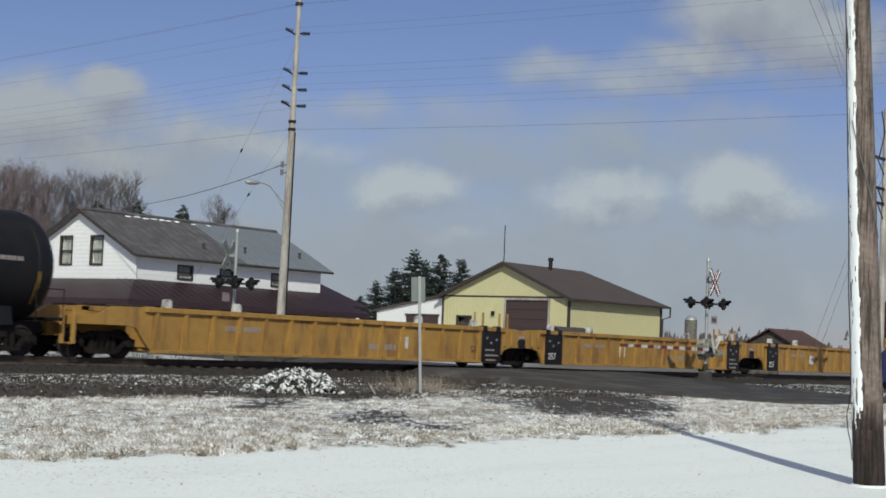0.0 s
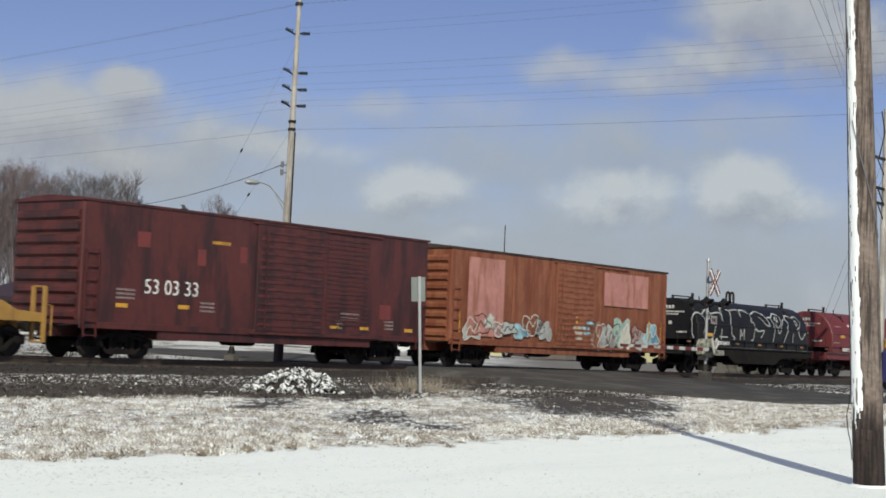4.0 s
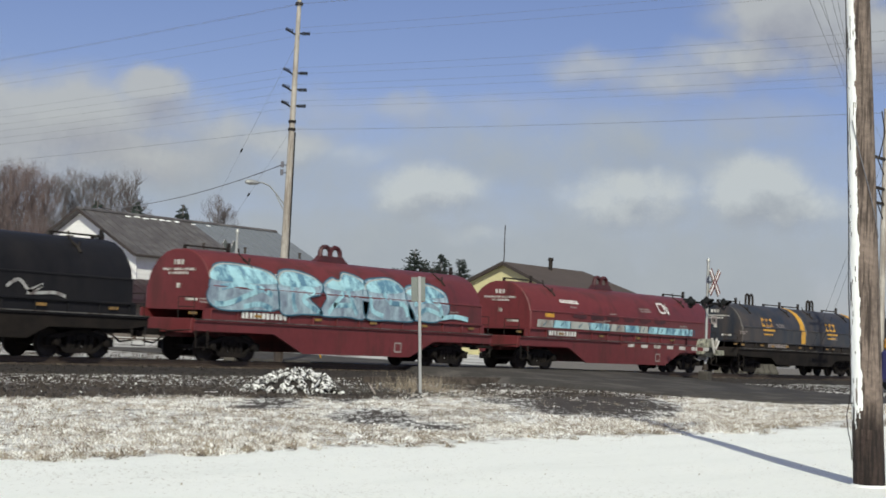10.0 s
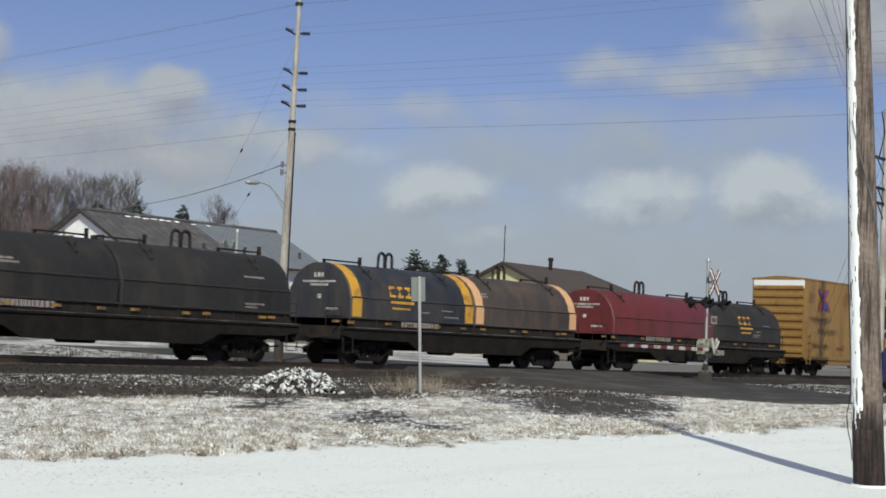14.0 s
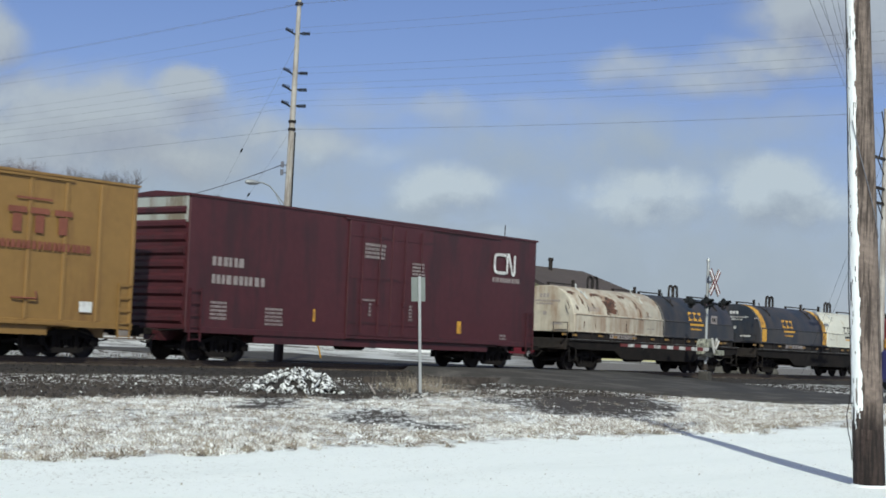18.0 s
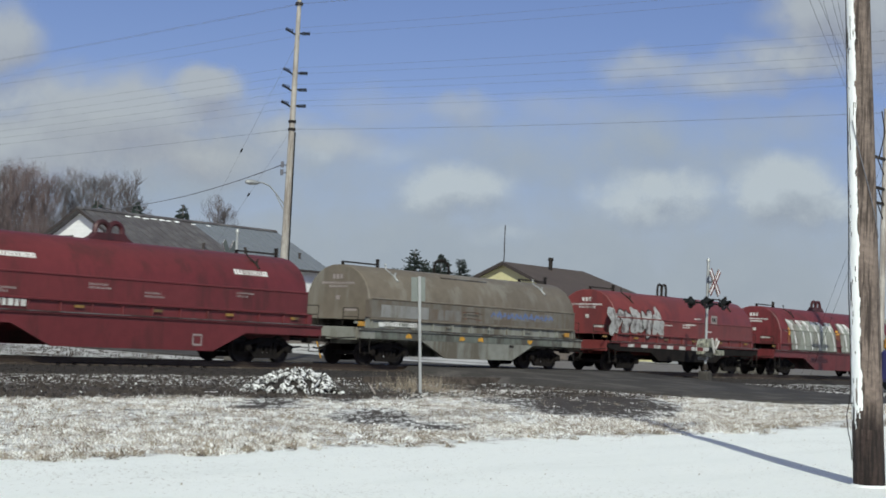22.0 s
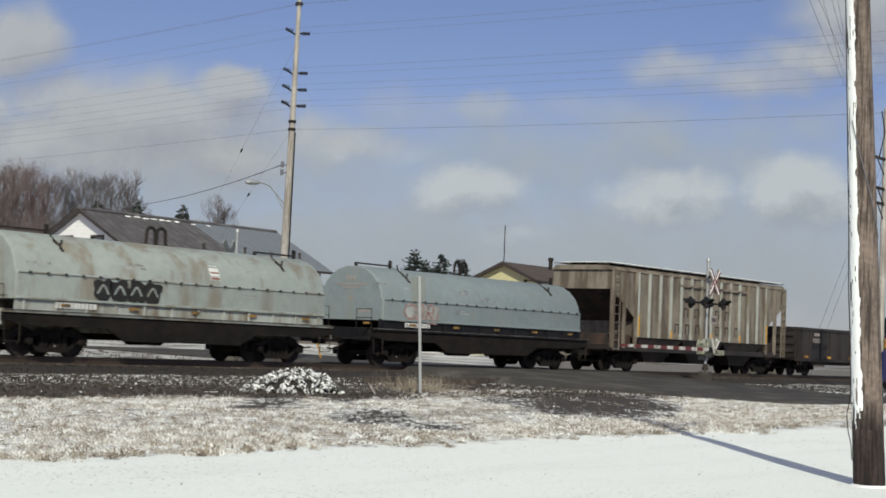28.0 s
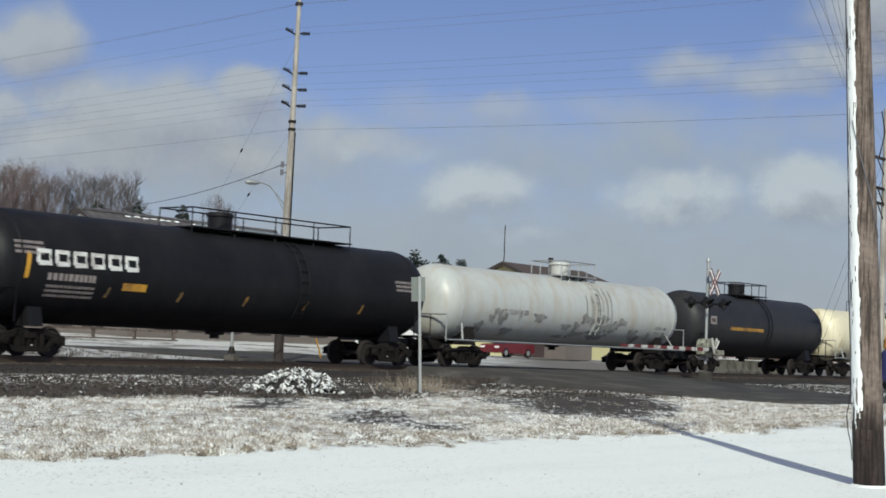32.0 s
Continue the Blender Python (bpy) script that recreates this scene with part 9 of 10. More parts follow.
# ---- stones, timbers, car, distance ----
def rock_mesh(seed, mat="rock"):
    bm = bmesh.new()
    bmesh.ops.create_icosphere(bm, subdivisions=2, radius=1)
    for v in bm.verts:
        k = 1 + 0.35 * noise.noise(v.co * 1.4 + Vector((seed * 7, 0, 0)))
        v.co = Vector((v.co.x * k, v.co.y * k * 0.85, v.co.z * k * 0.7))
        for ax in range(3):
            v.co[ax] = max(min(v.co[ax], 0.72), -0.72)
    me = bpy.data.meshes.new("rock")
    bm.to_mesh(me)
    bm.free()
    me.materials.append(M[mat])
    return me


def build_rubble():
    heap = thing("rubble_heap", "heap of broken rock dusted with snow beside the track", "rubble heap", pose(28.0, 26.2, 0.08))
    meshes, bare = [rock_mesh(k) for k in range(6)], [rock_mesh(k, "rock_bare") for k in range(6)]
    s = Shape()
    rings_ = []
    for q, z in ((1.0, -0.05), (0.8, 0.13), (0.5, 0.34), (0.2, 0.45), (0.02, 0.46)):
        rings_.append([(0.0 + 1.5 * q * math.cos(2 * math.pi * k / 24), 1.05 * q * math.sin(2 * math.pi * k / 24), z + 0.05 * noise.noise((k * 0.9, q * 3, 5))) for k in range(24)])
    s.rings(rings_)
    part("dirt_core", s, "ballast", heap, "packed dark dirt under the stones")
    rnd = random.Random(12)
    for k in range(290):
        a, q = rnd.uniform(0, 6.28), math.sqrt(rnd.uniform(0, 1))
        x, y = q * math.cos(a) * 1.55, q * math.sin(a) * 1.1
        hgt = 0.58 * max(0.0, 1 - q * q) * (1.0 if x < 0.7 else 0.7)
        ob = part("rock", rnd.choice(meshes if x < 0.75 + rnd.gauss(0, 0.25) else bare), None, heap, at=pose(x, y, hgt * rnd.uniform(0.85, 1.0), rnd.uniform(0, 360), rnd.uniform(0, 50), rnd.uniform(0, 360)))
        r = rnd.uniform(0.06, 0.12)
        ob.scale = (r * 1.35, r * 0.75, r * 0.85)
    for k in range(60):
        x, y = rnd.uniform(1.2, 5.5), rnd.uniform(-0.6, 1.6)
        ob = part("rock", rnd.choice(bare), None, heap, at=pose(x, y, 0.04, rnd.uniform(0, 360), 0, rnd.uniform(0, 360)))
        r = rnd.uniform(0.05, 0.12)
        ob.scale = (r, r, r)
    me = Shape().box(-1.3, 1.3, -0.115, 0.115, 0, 0.2, 0.015).mesh("timber", "tie")
    for x, y, z, r in ((40.6, 31.3, 0.2, 2), (40.0, 30.6, 0.17, -4), (42.6, 31.5, 0.2, 5), (37.4, 31.2, 0.18, 12)):
        tagged(new("railway_tie", me), "old dark timber tie discarded beside the track", "railway tie", "discarded ties").matrix_basis = pose(x, y, z - 0.02, 0, 0, r)
    s = Shape()
    s.tube([(30.35, 25.9, 0.34), (30.0, 25.5, 0.24), (29.6, 25.05, 0.13)], [0.018, 0.024, 0.028], 6)
    tagged(part("branch", s, "straw"), "short pale broken branch lying on the gravel", "branch")


build_rubble()


def concrete_blocks():
    me = Shape().prism([(-0.34, 0.0), (0.34, 0.0), (0.34, 0.22), (0.2, 0.42), (0.14, 0.86), (-0.14, 0.86), (-0.2, 0.42), (-0.34, 0.22)], -0.84, 0.84).mesh("block", "block_concrete")
    top = Shape().box(-0.8, 0.8, -0.13, 0.13, 0.0, 0.05, 0.02).mesh("snow_cover", "snow_cap")
    for k, (x, z) in enumerate(((82.3, 0.43), (84.1, 0.42), (85.9, 0.42), (87.75, 0.4))):
        b = thing("concrete_barrier", "low weathered concrete barrier block dusted with snow beyond the track", "concrete barrier", pose(x, 43.0 + 0.06 * (k % 2), z, 0, 0, (2, -1, 1, -2)[k]), "barrier blocks")
        part("block", me, None, b)
        part("snow_cover", top, None, b, "thin snow on top", at=pose(0, 0, 0.855))


concrete_blocks()


def parked_car():
    car = thing("car", "small red car parked before the workshop", "car", pose(88.4, 63.0, 0.82, 0, 0, 0))
    s = Shape()
    lower = [(-2.1, 0.3), (-2.15, 0.6), (-1.95, 0.85), (-0.9, 0.95), (1.6, 0.98), (2.05, 0.9), (2.1, 0.35), (1.7, 0.28), (-1.7, 0.28)]
    s.prism(lower, -0.85, 0.85, "y")
    part("body", s, "car_red", car)
    s = Shape()
    cab = [(-0.95, 0.94), (-0.3, 1.38), (0.9, 1.42), (1.7, 0.97)]
    s.prism(cab, -0.72, 0.72, "y")
    part("cabin", s, "car_dark", car, "dark glazed cabin")
    s = Shape()
    s.prism([(-0.32, 1.37), (0.9, 1.41), (0.88, 1.47), (-0.25, 1.44)], -0.7, 0.7, "y")
    part("roof", s, "car_red", car)
    for x in (-1.35, 1.3):
        for y in (-0.86, 0.68):
            s = Shape()
            s.cyl((0, 0, 0), (0, 0.18, 0), 0.31, n=18)
            w = part("wheel", s, "lamp_black", car, at=pose(x, y, 0.31))
            s = Shape()
            s.cyl((0, -0.01, 0), (0, 0.1, 0), 0.19, n=12)
            part("rim", s, "galvanised", w)
    for y in (-0.6, 0.6):
        s = Shape()
        s.box(-2.13, -2.02, y - 0.18, y + 0.18, 0.6, 0.74, 0.02)
        part("headlight", s, "sign_white", car)
    van = thing("van", "dark blue van with a yellow band along its top", "van", pose(67.7, 26.1, 0.25))
    s = Shape()
    s.box(-1.6, 2.6, -0.95, 0.95, 0.35, 1.75, 0.12)
    M["van_blue"] = surface("van_blue", (0.03, 0.03, 0.10), 0.3, 0, 0.05, 4, 0)
    part("body", s, "van_blue", van)
    s = Shape()
    s.box(-1.5, 2.5, -0.9, 0.9, 1.75, 2.3, 0.12)
    part("roof_band", s, "amber", van)
    for x in (-0.9, 1.8):
        for y in (-0.97, 0.79):
            s = Shape()
            s.cyl((x, y, 0.35), (x, y + 0.18, 0.35), 0.35, n=16)
            part("wheel", s, "lamp_black", van)


parked_car()


def build_distance():
    barn = thing("barn", "distant low barn with a reddish brown gable roof", "barn", pose(0, 0, 0))
    x0, x1, y0, y1 = 157.5, 165.0, 74.0, 80.0
    s = Shape()
    s.box(x0, x1, y0, y1, 0.8, 3.0)
    s.prism([(y0, 3.0), (y1, 3.0), (77, 4.6)], x0, x1)
    part("wall", s, "brown_hood", barn)
    for ya in (y0 - 0.5, y1 + 0.5):
        part("roof", roof_slab(x0 - 0.5, x1 + 0.5, ya, 2.85, 77, 4.7, 0.15), "barn_roof", barn)
    silo = thing("silo", "distant pale concrete silo with a domed cap", "silo", pose(429, 236.6, 0.8))
    s = Shape()
    s.cyl((0, 0, 0), (0, 0, 11.9), 1.9, n=20)
    part("drum", s, "concrete", silo)
    s = Shape()
    rows = [[(1.95 * k * math.cos(2 * math.pi * i / 20), 1.95 * k * math.sin(2 * math.pi * i / 20), z) for i in range(20)] for k, z in ((1, 11.9), (0.85, 12.6), (0.5, 13.2), (0.05, 13.4))]
    s.rings(rows)
    part("cap", s, "galvanised", silo)
    # field fence posts with snow beyond the railway
    fence = thing("field_fence", "weathered wooden rail fence in the snow", "fence", pose(0, 0, 0))
    for i in range(9):
        x = 34 + i * 2.6
        s = Shape()
        s.box(x - 0.07, x + 0.07, 59.95, 60.09, 0.6, 1.75, 0.015)
        part("post", s, "pole_wood", fence)
    for z in (1.1, 1.55):
        s = Shape()
        s.box(34, 55, 59.91, 59.95, z - 0.05, z + 0.05)
        part("fence_rail", s, "pole_wood", fence)


build_distance()



# ---- trees ----
def bare_tree(seed, height, wide):
    """A leafless broadleaf tree with rising limbs: trunk and limbs as one mesh, fine twigs as another; wide: half the crown's width."""
    rnd = random.Random(seed)
    limbs, fine = Shape(), Shape()
    mid, tall = height * 0.64, height * 0.38

    def inside(q):
        return (q.x * q.x + q.y * q.y) / (wide * wide) + ((q.z - mid) / tall) ** 2 < 1

    def grow(p, d, length, r, level):
        n = (9, 5, 4, 3, 2)[level]
        pts, rr, ways = [p], [r], [d]
        q = p.copy()
        for k in range(n):
            lift = 0.02 if level == 0 else 0.10
            bend = 0.03 if level == 0 else 0.11
            d = (d + Vector((rnd.gauss(0, bend), rnd.gauss(0, bend), rnd.gauss(lift, 0.06)))).normalized()
            nq = q + d * length / n
            if k and level and nq.z > mid and not inside(nq):
                break
            q = nq
            pts.append(q.copy())
            rr.append(max(r * (1 - 0.75 * (k + 1) / n), 0.005))
            ways.append(d)
        if len(pts) < 2:
            return
        (limbs if level < 2 else fine).tube(pts, rr, (7, 5, 3, 3, 3)[level])
        if level >= 4:
            return
        kids = (12, 6, 5, 4)[level]
        for k in range(kids):
            f = (0.22 + 0.76 * k / kids if level == 0 else rnd.uniform(0.15, 1.0)) * (len(pts) - 1)
            i = min(int(f), len(pts) - 2)
            base = pts[i].lerp(pts[i + 1], f - i)
            a = k * 2.4 + rnd.uniform(-0.5, 0.5)
            side = Vector((math.cos(a), math.sin(a), 0))
            nd = (ways[i] * rnd.uniform(0.7, 1.0) + side * rnd.uniform(0.36, 0.68) + Vector((0, 0, 0.20))).normalized()
            grow(base, nd, (height * 0.36 if level == 0 else length * rnd.uniform(0.45, 0.62)), rr[i] * rnd.uniform(0.45, 0.62), level + 1)
    grow(Vector((0, 0, -0.3)), Vector((rnd.gauss(0, 0.015), rnd.gauss(0, 0.015), 1)), height * 0.97, height * 0.0095, 0)
    return limbs, fine


def plant_trees():
    kinds = [bare_tree(100 + k, 13.0, (2.2, 1.9, 2.4, 2.0, 2.1, 1.8)[k]) for k in range(6)]
    meshes = {}
    rnd = random.Random(3)
    spots = []
    # the row of trees behind the farmhouse: x, y, height, reddish
    for k in range(12):
        f = k / 11
        d = rnd.uniform(0.95, 1.12)
        spots.append(((69.2 + 7.6 * f) * d, (104.0 - 4.6 * f) * d, rnd.uniform(10.4, 12.6) * d, k % 2 == 0))
    spots += [(73.3, 100.2, 12.9, True), (74.1, 99.2, 13.1, True), (76.3, 99.6, 13.2, True), (77.8, 97.7, 12.9, False), (78.8, 96.5, 12.3, False),
              (79.4, 95.6, 11.9, False), (80.1, 94.8, 13.1, False), (82.0, 95.2, 11.0, False), (84.5, 96.0, 9.8, False), (76.9, 99.0, 12.4, True), (77.2, 98.4, 12.2, False), (78.3, 97.0, 12.0, False), (79.7, 95.2, 12.6, False), (81.0, 94.9, 11.6, False), (75.2, 99.6, 12.8, True), (72.4, 100.6, 12.7, False),  (93.7, 98.6, 12.8, False), (95.1, 98.2, 11.6, False)]
    for x, y, hh, red in spots:
        k = rnd.randrange(6)
        tint = "bark_red" if red else "bark"
        tree = thing("bare_tree", "leafless broadleaf tree with fine upright twigs behind the farmhouse", "tree", pose(x, y, 0.85, 0, 0, rnd.uniform(0, 360)), "bare trees")
        for nm, sh in (("trunk", 0), ("crown", 1)):
            key = (k, sh, tint)
            if key not in meshes:
                meshes[key] = kinds[k][sh].mesh(nm, tint, 0, False)
            part(nm, meshes[key], None, tree)
        sc = hh / 12.9
        tree.scale = (sc, sc, sc)


plant_trees()


def conifer(seed, height, width):
    """A spruce: whorls of drooping boughs hung with ragged sprays, with gaps between them."""
    rnd = random.Random(seed)
    trunk, crown = Shape(), Shape()
    trunk.tube([(0, 0, -0.2), (0, 0, height * 0.5), (0, 0, height)], [height * 0.02, height * 0.012, 0.02], 7)
    levels = int(height * 2.6)
    for k in range(levels):
        f = k / levels
        z = height * (0.05 + 0.95 * f)
        for j in range(13):
            a = rnd.uniform(0, 6.28)
            reach = width * (1 - f) ** 0.8 * rnd.uniform(0.55, 1.12) + 0.10
            d = Vector((math.cos(a), math.sin(a), 0))
            w = Vector((-d.y, d.x, 0))
            rise, jump = rnd.uniform(-0.12, 0.34), rnd.uniform(-0.25, 0.25)
            m = max(3, int(reach / 0.15))
            for q in range(m):
                t = (q + 0.6) / m * reach
                c = d * t + Vector((0, 0, z + jump + rise * t - 0.10 * t * t / max(width, 1) + rnd.uniform(-0.07, 0.07)))
                for sg in (-1, 1):
                    ln = rnd.uniform(0.16, 0.42) * (0.55 + 0.6 * (1 - t / reach)) * (0.75 + 0.25 * (1 - f))
                    tip = c + (d * rnd.uniform(0.4, 1.0) + w * sg * rnd.uniform(0.3, 1.0)).normalized() * ln + Vector((0, 0, ln * rnd.uniform(-0.75, 0.25)))
                    v = Vector((0, 0, rnd.uniform(0.05, 0.11)))
                    crown.add([c - v, c + v, tip, c + d * 0.09], [(0, 1, 2), (1, 3, 2), (3, 0, 2)])
    return trunk, crown


def plant_conifers():
    made = []
    for k, (hh, ww) in enumerate(((9.4, 4.6), (9.2, 4.2), (6.5, 1.25))):
        t, c = conifer(k + 5, hh, ww)
        made.append((t.mesh("trunk", "bark"), c.mesh("crown", "needles", 0, False)))
    rnd = random.Random(9)
    spots = [(116.6, 94.4, 1.04, 0), (118.2, 92.4, 1.02, 1), (119.4, 90.9, 0.98, 1), (115.5, 95.9, 0.84, 0), (113.6, 96.6, 0.70, 0), (119, 95, 0.95, 0), (112.6, 97.6, 0.55, 1),
             (79.0, 91.3, 1.62, 2), (83.6, 91.2, 1.66, 2), (71.4, 86.7, 1.5, 2)]
    for x, y, sc, k in spots:
        tree = thing("spruce_tree", "dark green spruce tree behind the buildings", "tree", pose(x, y, 0.85, 0, 0, rnd.uniform(0, 360)), "spruce trees")
        part("trunk", made[k][0], None, tree)
        part("crown", made[k][1], None, tree)
        tree.scale = (sc, sc, sc)


plant_conifers()


def far_treeline():
    """Hazy bare woods along the horizon, too far to count."""
    rnd = random.Random(21)
    s = Shape()
    for k in range(520):
        az = rnd.uniform(0.35, 1.38)
        dist = rnd.uniform(480, 900)
        x, y = dist * math.sin(az), dist * math.cos(az)
        hh = rnd.uniform(8, 17) * (0.75 + 0.35 * noise.noise((az * 22, 0, 0)))
        w = hh * rnd.uniform(0.25, 0.45)
        for j in range(20):
            a = rnd.uniform(0, 6.28)
            z = hh * rnd.uniform(0.25, 0.9)
            px, py = x + math.cos(a) * w * rnd.uniform(0, 0.8), y + math.sin(a) * w * rnd.uniform(0, 0.8)
            q = rnd.uniform(0.7, 1.5)
            s.add([(px - q * 0.8, py, 0.8 + z - q), (px + q * 0.8, py, 0.8 + z - q), (px + rnd.uniform(-q, q) * 0.5, py, 0.8 + z + q), (px, py + q, 0.8 + z - q)], [(0, 1, 2), (1, 3, 2), (3, 0, 2)])
        s.add([(x - 0.25, y, 0.5), (x + 0.25, y, 0.5), (x, y, 0.8 + hh)], [(0, 1, 2)])
    tagged(part("treeline", s, "far_wood", smooth=0, tidy=False), "hazy line of bare woods on the horizon", "treeline", kind="stuff")


far_treeline()


# ---- dry grass and snow tufts ----
def build_grass():
    rnd = random.Random(33)
    # clumps of blades, each clump of one tint
    tints = {"straw": ([], []), "frosted": ([], []), "tuft": ([], []), "dead_weed": ([], [])}
    for k in range(11500):
        y = 13.3 + 13.8 * rnd.random() ** 1.35
        x = rnd.uniform(6 + (y - 13) * 0.55, 26 + (y - 13) * 4.2)
        dense = noise.noise((x * 0.33, y * 0.5, 8)) + 0.6 * noise.noise((x * 1.1, y * 1.3, 3))
        bare = on_dirt(x, y) and rnd.random() < 0.93
        if (y > 24.3 and x < 31) or dense < 0.05 - 0.6 * rnd.random() or bare or (on_bare_spot(x, y) and rnd.random() < 0.96) or (x > ROAD_L - 1 and y > 20):
            continue
        if y < 14.5 and noise.noise((x * 1.7, y * 0.8, 12)) < -0.08 + 0.15 * (14.5 - y):
            continue
        if y < 14.6:
            y += 0.9 * noise.noise((x * 0.8, 3.3, 2)) + 0.4 * noise.noise((x * 2.3, 1.3, 2))
        g = ground_z(x, y)
        q = rnd.random() - 0.18 * dense
        V, F = tints["frosted" if q < 0.26 else "straw" if q < 0.66 else "tuft"]
        size = rnd.uniform(0.5, 1.2)
        for b in range(rnd.randint(7, 13)):
            a, r = rnd.uniform(0, 6.28), 0.2 * size * math.sqrt(rnd.random())
            bx, by = x + math.cos(a) * r, y + math.sin(a) * r
            w = rnd.uniform(0.004, 0.010)
            hh = size * rnd.uniform(0.025, 0.075)
            lx, ly = math.cos(a) * hh * 0.6 + rnd.gauss(0, 0.6) * hh, math.sin(a) * hh * 0.6 + rnd.gauss(0, 0.6) * hh
            i = len(V)
            V += [(bx - w * 0.78, by + w * 0.62, g - 0.02), (bx + w * 0.78, by - w * 0.62, g - 0.02), (bx + lx, by + ly, g + hh)]
            F.append((i, i + 1, i + 2))
    V, F = tints["dead_weed"]
    for k in range(3400):
        y = rnd.uniform(23.5, 33.5) if k < 2000 else rnd.uniform(40.5, 56)
        x = rnd.uniform(12 + (y - 23) * 0.4, 44 if y < 40 else 42.5)
        g = ground_z(x, y)
        for b in range(8):
            bx, by, w, hh = x + rnd.gauss(0, 0.12), y + rnd.gauss(0, 0.1), rnd.uniform(0.006, 0.013), rnd.uniform(0.03, 0.12)
            i = len(V)
            V += [(bx - w * 0.78, by + w * 0.62, g - 0.02), (bx + w * 0.78, by - w * 0.62, g - 0.02), (bx + rnd.gauss(0, 0.5) * hh, by, g + hh)]
            F.append((i, i + 1, i + 2))
    # taller dry weeds round the road sign and the timbers
    V, F = tints["tuft"]
    for k in range(360):
        x, y = rnd.gauss(33.2, 0.6), rnd.gauss(26.5, 0.5)
        if not 29.5 < x < 38:
            continue
        g, w, hh = ground_z(x, y), rnd.uniform(0.004, 0.008), rnd.uniform(0.12, 0.62) * math.exp(-((x - 33.0) / 3.0) ** 2)
        i = len(V)
        V += [(x - w * 0.78, y + w * 0.62, g - 0.02), (x + w * 0.78, y - w * 0.62, g - 0.02), (x + rnd.gauss(0, 0.25) * hh, y + rnd.gauss(0, 0.25) * hh, g + hh)]
        F.append((i, i + 1, i + 2))
    def mound(lists, x, y, size, tall, blades):
        """A round lump of matted blades that lie every way."""
        g = ground_z(x, y)
        V, F = lists
        for b in range(blades):
            a, q = rnd.uniform(0, 6.28), math.sqrt(rnd.random())
            up = tall * math.sqrt(1 - q * q) * rnd.uniform(0.2, 1.0)
            bx, by, bz = x + math.cos(a) * q * size, y + math.sin(a) * q * size, g + up - 0.01
            w, long = rnd.uniform(0.005, 0.011), rnd.uniform(0.03, 0.07)
            lx, ly, lz = math.cos(a) * long * q + rnd.gauss(0, 0.4) * long, math.sin(a) * long * q + rnd.gauss(0, 0.4) * long, long * rnd.uniform(-0.3, 0.8)
            i = len(V)
            V += [(bx - w * 0.78, by + w * 0.62, bz), (bx + w * 0.78, by - w * 0.62, bz), (bx + lx, by + ly, max(bz + lz, g))]
            F.append((i, i + 1, i + 2))

    # matted lumps all through the grass
    for k in range(5200):
        y = 13.6 + 10.5 * rnd.random() ** 1.25
        x = rnd.uniform(6 + (y - 13) * 0.55, 26 + (y - 13) * 4.2)
        if on_dirt(x, y) or on_bare_spot(x, y) or (x > ROAD_L - 1 and y > 20):
            continue
        if y < 14.6:
            y += 0.9 * noise.noise((x * 0.8, 3.3, 2)) + 0.4 * noise.noise((x * 2.3, 1.3, 2))
        q = rnd.random()
        mound(tints["frosted" if q < 0.34 else "straw" if q < 0.72 else "tuft"], x, y, rnd.uniform(0.05, 0.13), rnd.uniform(0.03, 0.09), 26)
    for key, name, label in (("straw", "dry_grass", "tufts of dry straw-coloured grass poking through snow"), ("frosted", "frosted_grass", "pale frosted grass tufts standing in thin snow"),
                             ("tuft", "brown_grass", "dark brown grass tufts poking through snow"), ("dead_weed", "dead_weeds", "short dead weeds along the railway")):
        me = bpy.data.meshes.new(name)
        me.from_pydata(tints[key][0], [], tints[key][1])
        me.materials.append(M[key])
        tagged(new(name, me), label, "grass", kind="stuff")
    # brown tussocks along the drive's edge
    V, F = [], []
    x = 7.0
    while x < 36:
        x += rnd.choice((0.10, 0.16, 0.25, 0.5, 0.8)) * rnd.uniform(0.7, 1.4)
        y = 13.1 + abs(rnd.gauss(0, 0.4)) + 0.9 * noise.noise((x * 0.8, 3.3, 2)) + 0.4 * noise.noise((x * 2.3, 1.3, 2))
        size = rnd.uniform(0.05, 0.12)
        mound((V, F), x, y, size, size * rnd.uniform(0.7, 1.3), int(900 * size))
    me = bpy.data.meshes.new("tussocks")
    me.from_pydata(V, [], F)
    me.materials.append(M["tuft"])
    tagged(new("tussocks", me), "brown grass tussocks along the edge of the snowy drive", "grass", kind="stuff")
    # clods of snow caught in the grass
    V, F = [], []
    for k in range(34000):
        y = 10.5 + 23 * rnd.random() ** 1.1
        x = rnd.uniform(6 + (y - 13) * 0.55, 26 + (y - 13) * 4.2)
        stony = y > (23.8 if x < 31 else 27.2)
        band = -0.18 if y > 29.2 else 0.40
        if stony and noise.noise((x * 0.35, y * 1.1, 2)) + 0.5 * noise.noise((x * 1.6, y * 2.4, 6)) < band + 0.3 * rnd.random():
            continue
        if on_dirt(x, y) and rnd.random() < 0.88:
            continue
        if (x > ROAD_L - 1 and y > 20) or (on_bare_spot(x, y) and rnd.random() < 0.6):
            continue
        if y < 13.7 or (not stony and rnd.random() < 0.82):
            continue
        g = ground_z(x, y)
        r = rnd.uniform(0.010, 0.032) if stony else rnd.uniform(0.010, 0.030)
        if on_dirt(x, y):
            r *= 0.5
        n = 6
        i = len(V)
        for j in range(n):
            q = r * rnd.uniform(0.7, 1.3)
            V.append((x + q * math.cos(6.28 * j / n) * 1.5, y + q * math.sin(6.28 * j / n), g - 0.01))
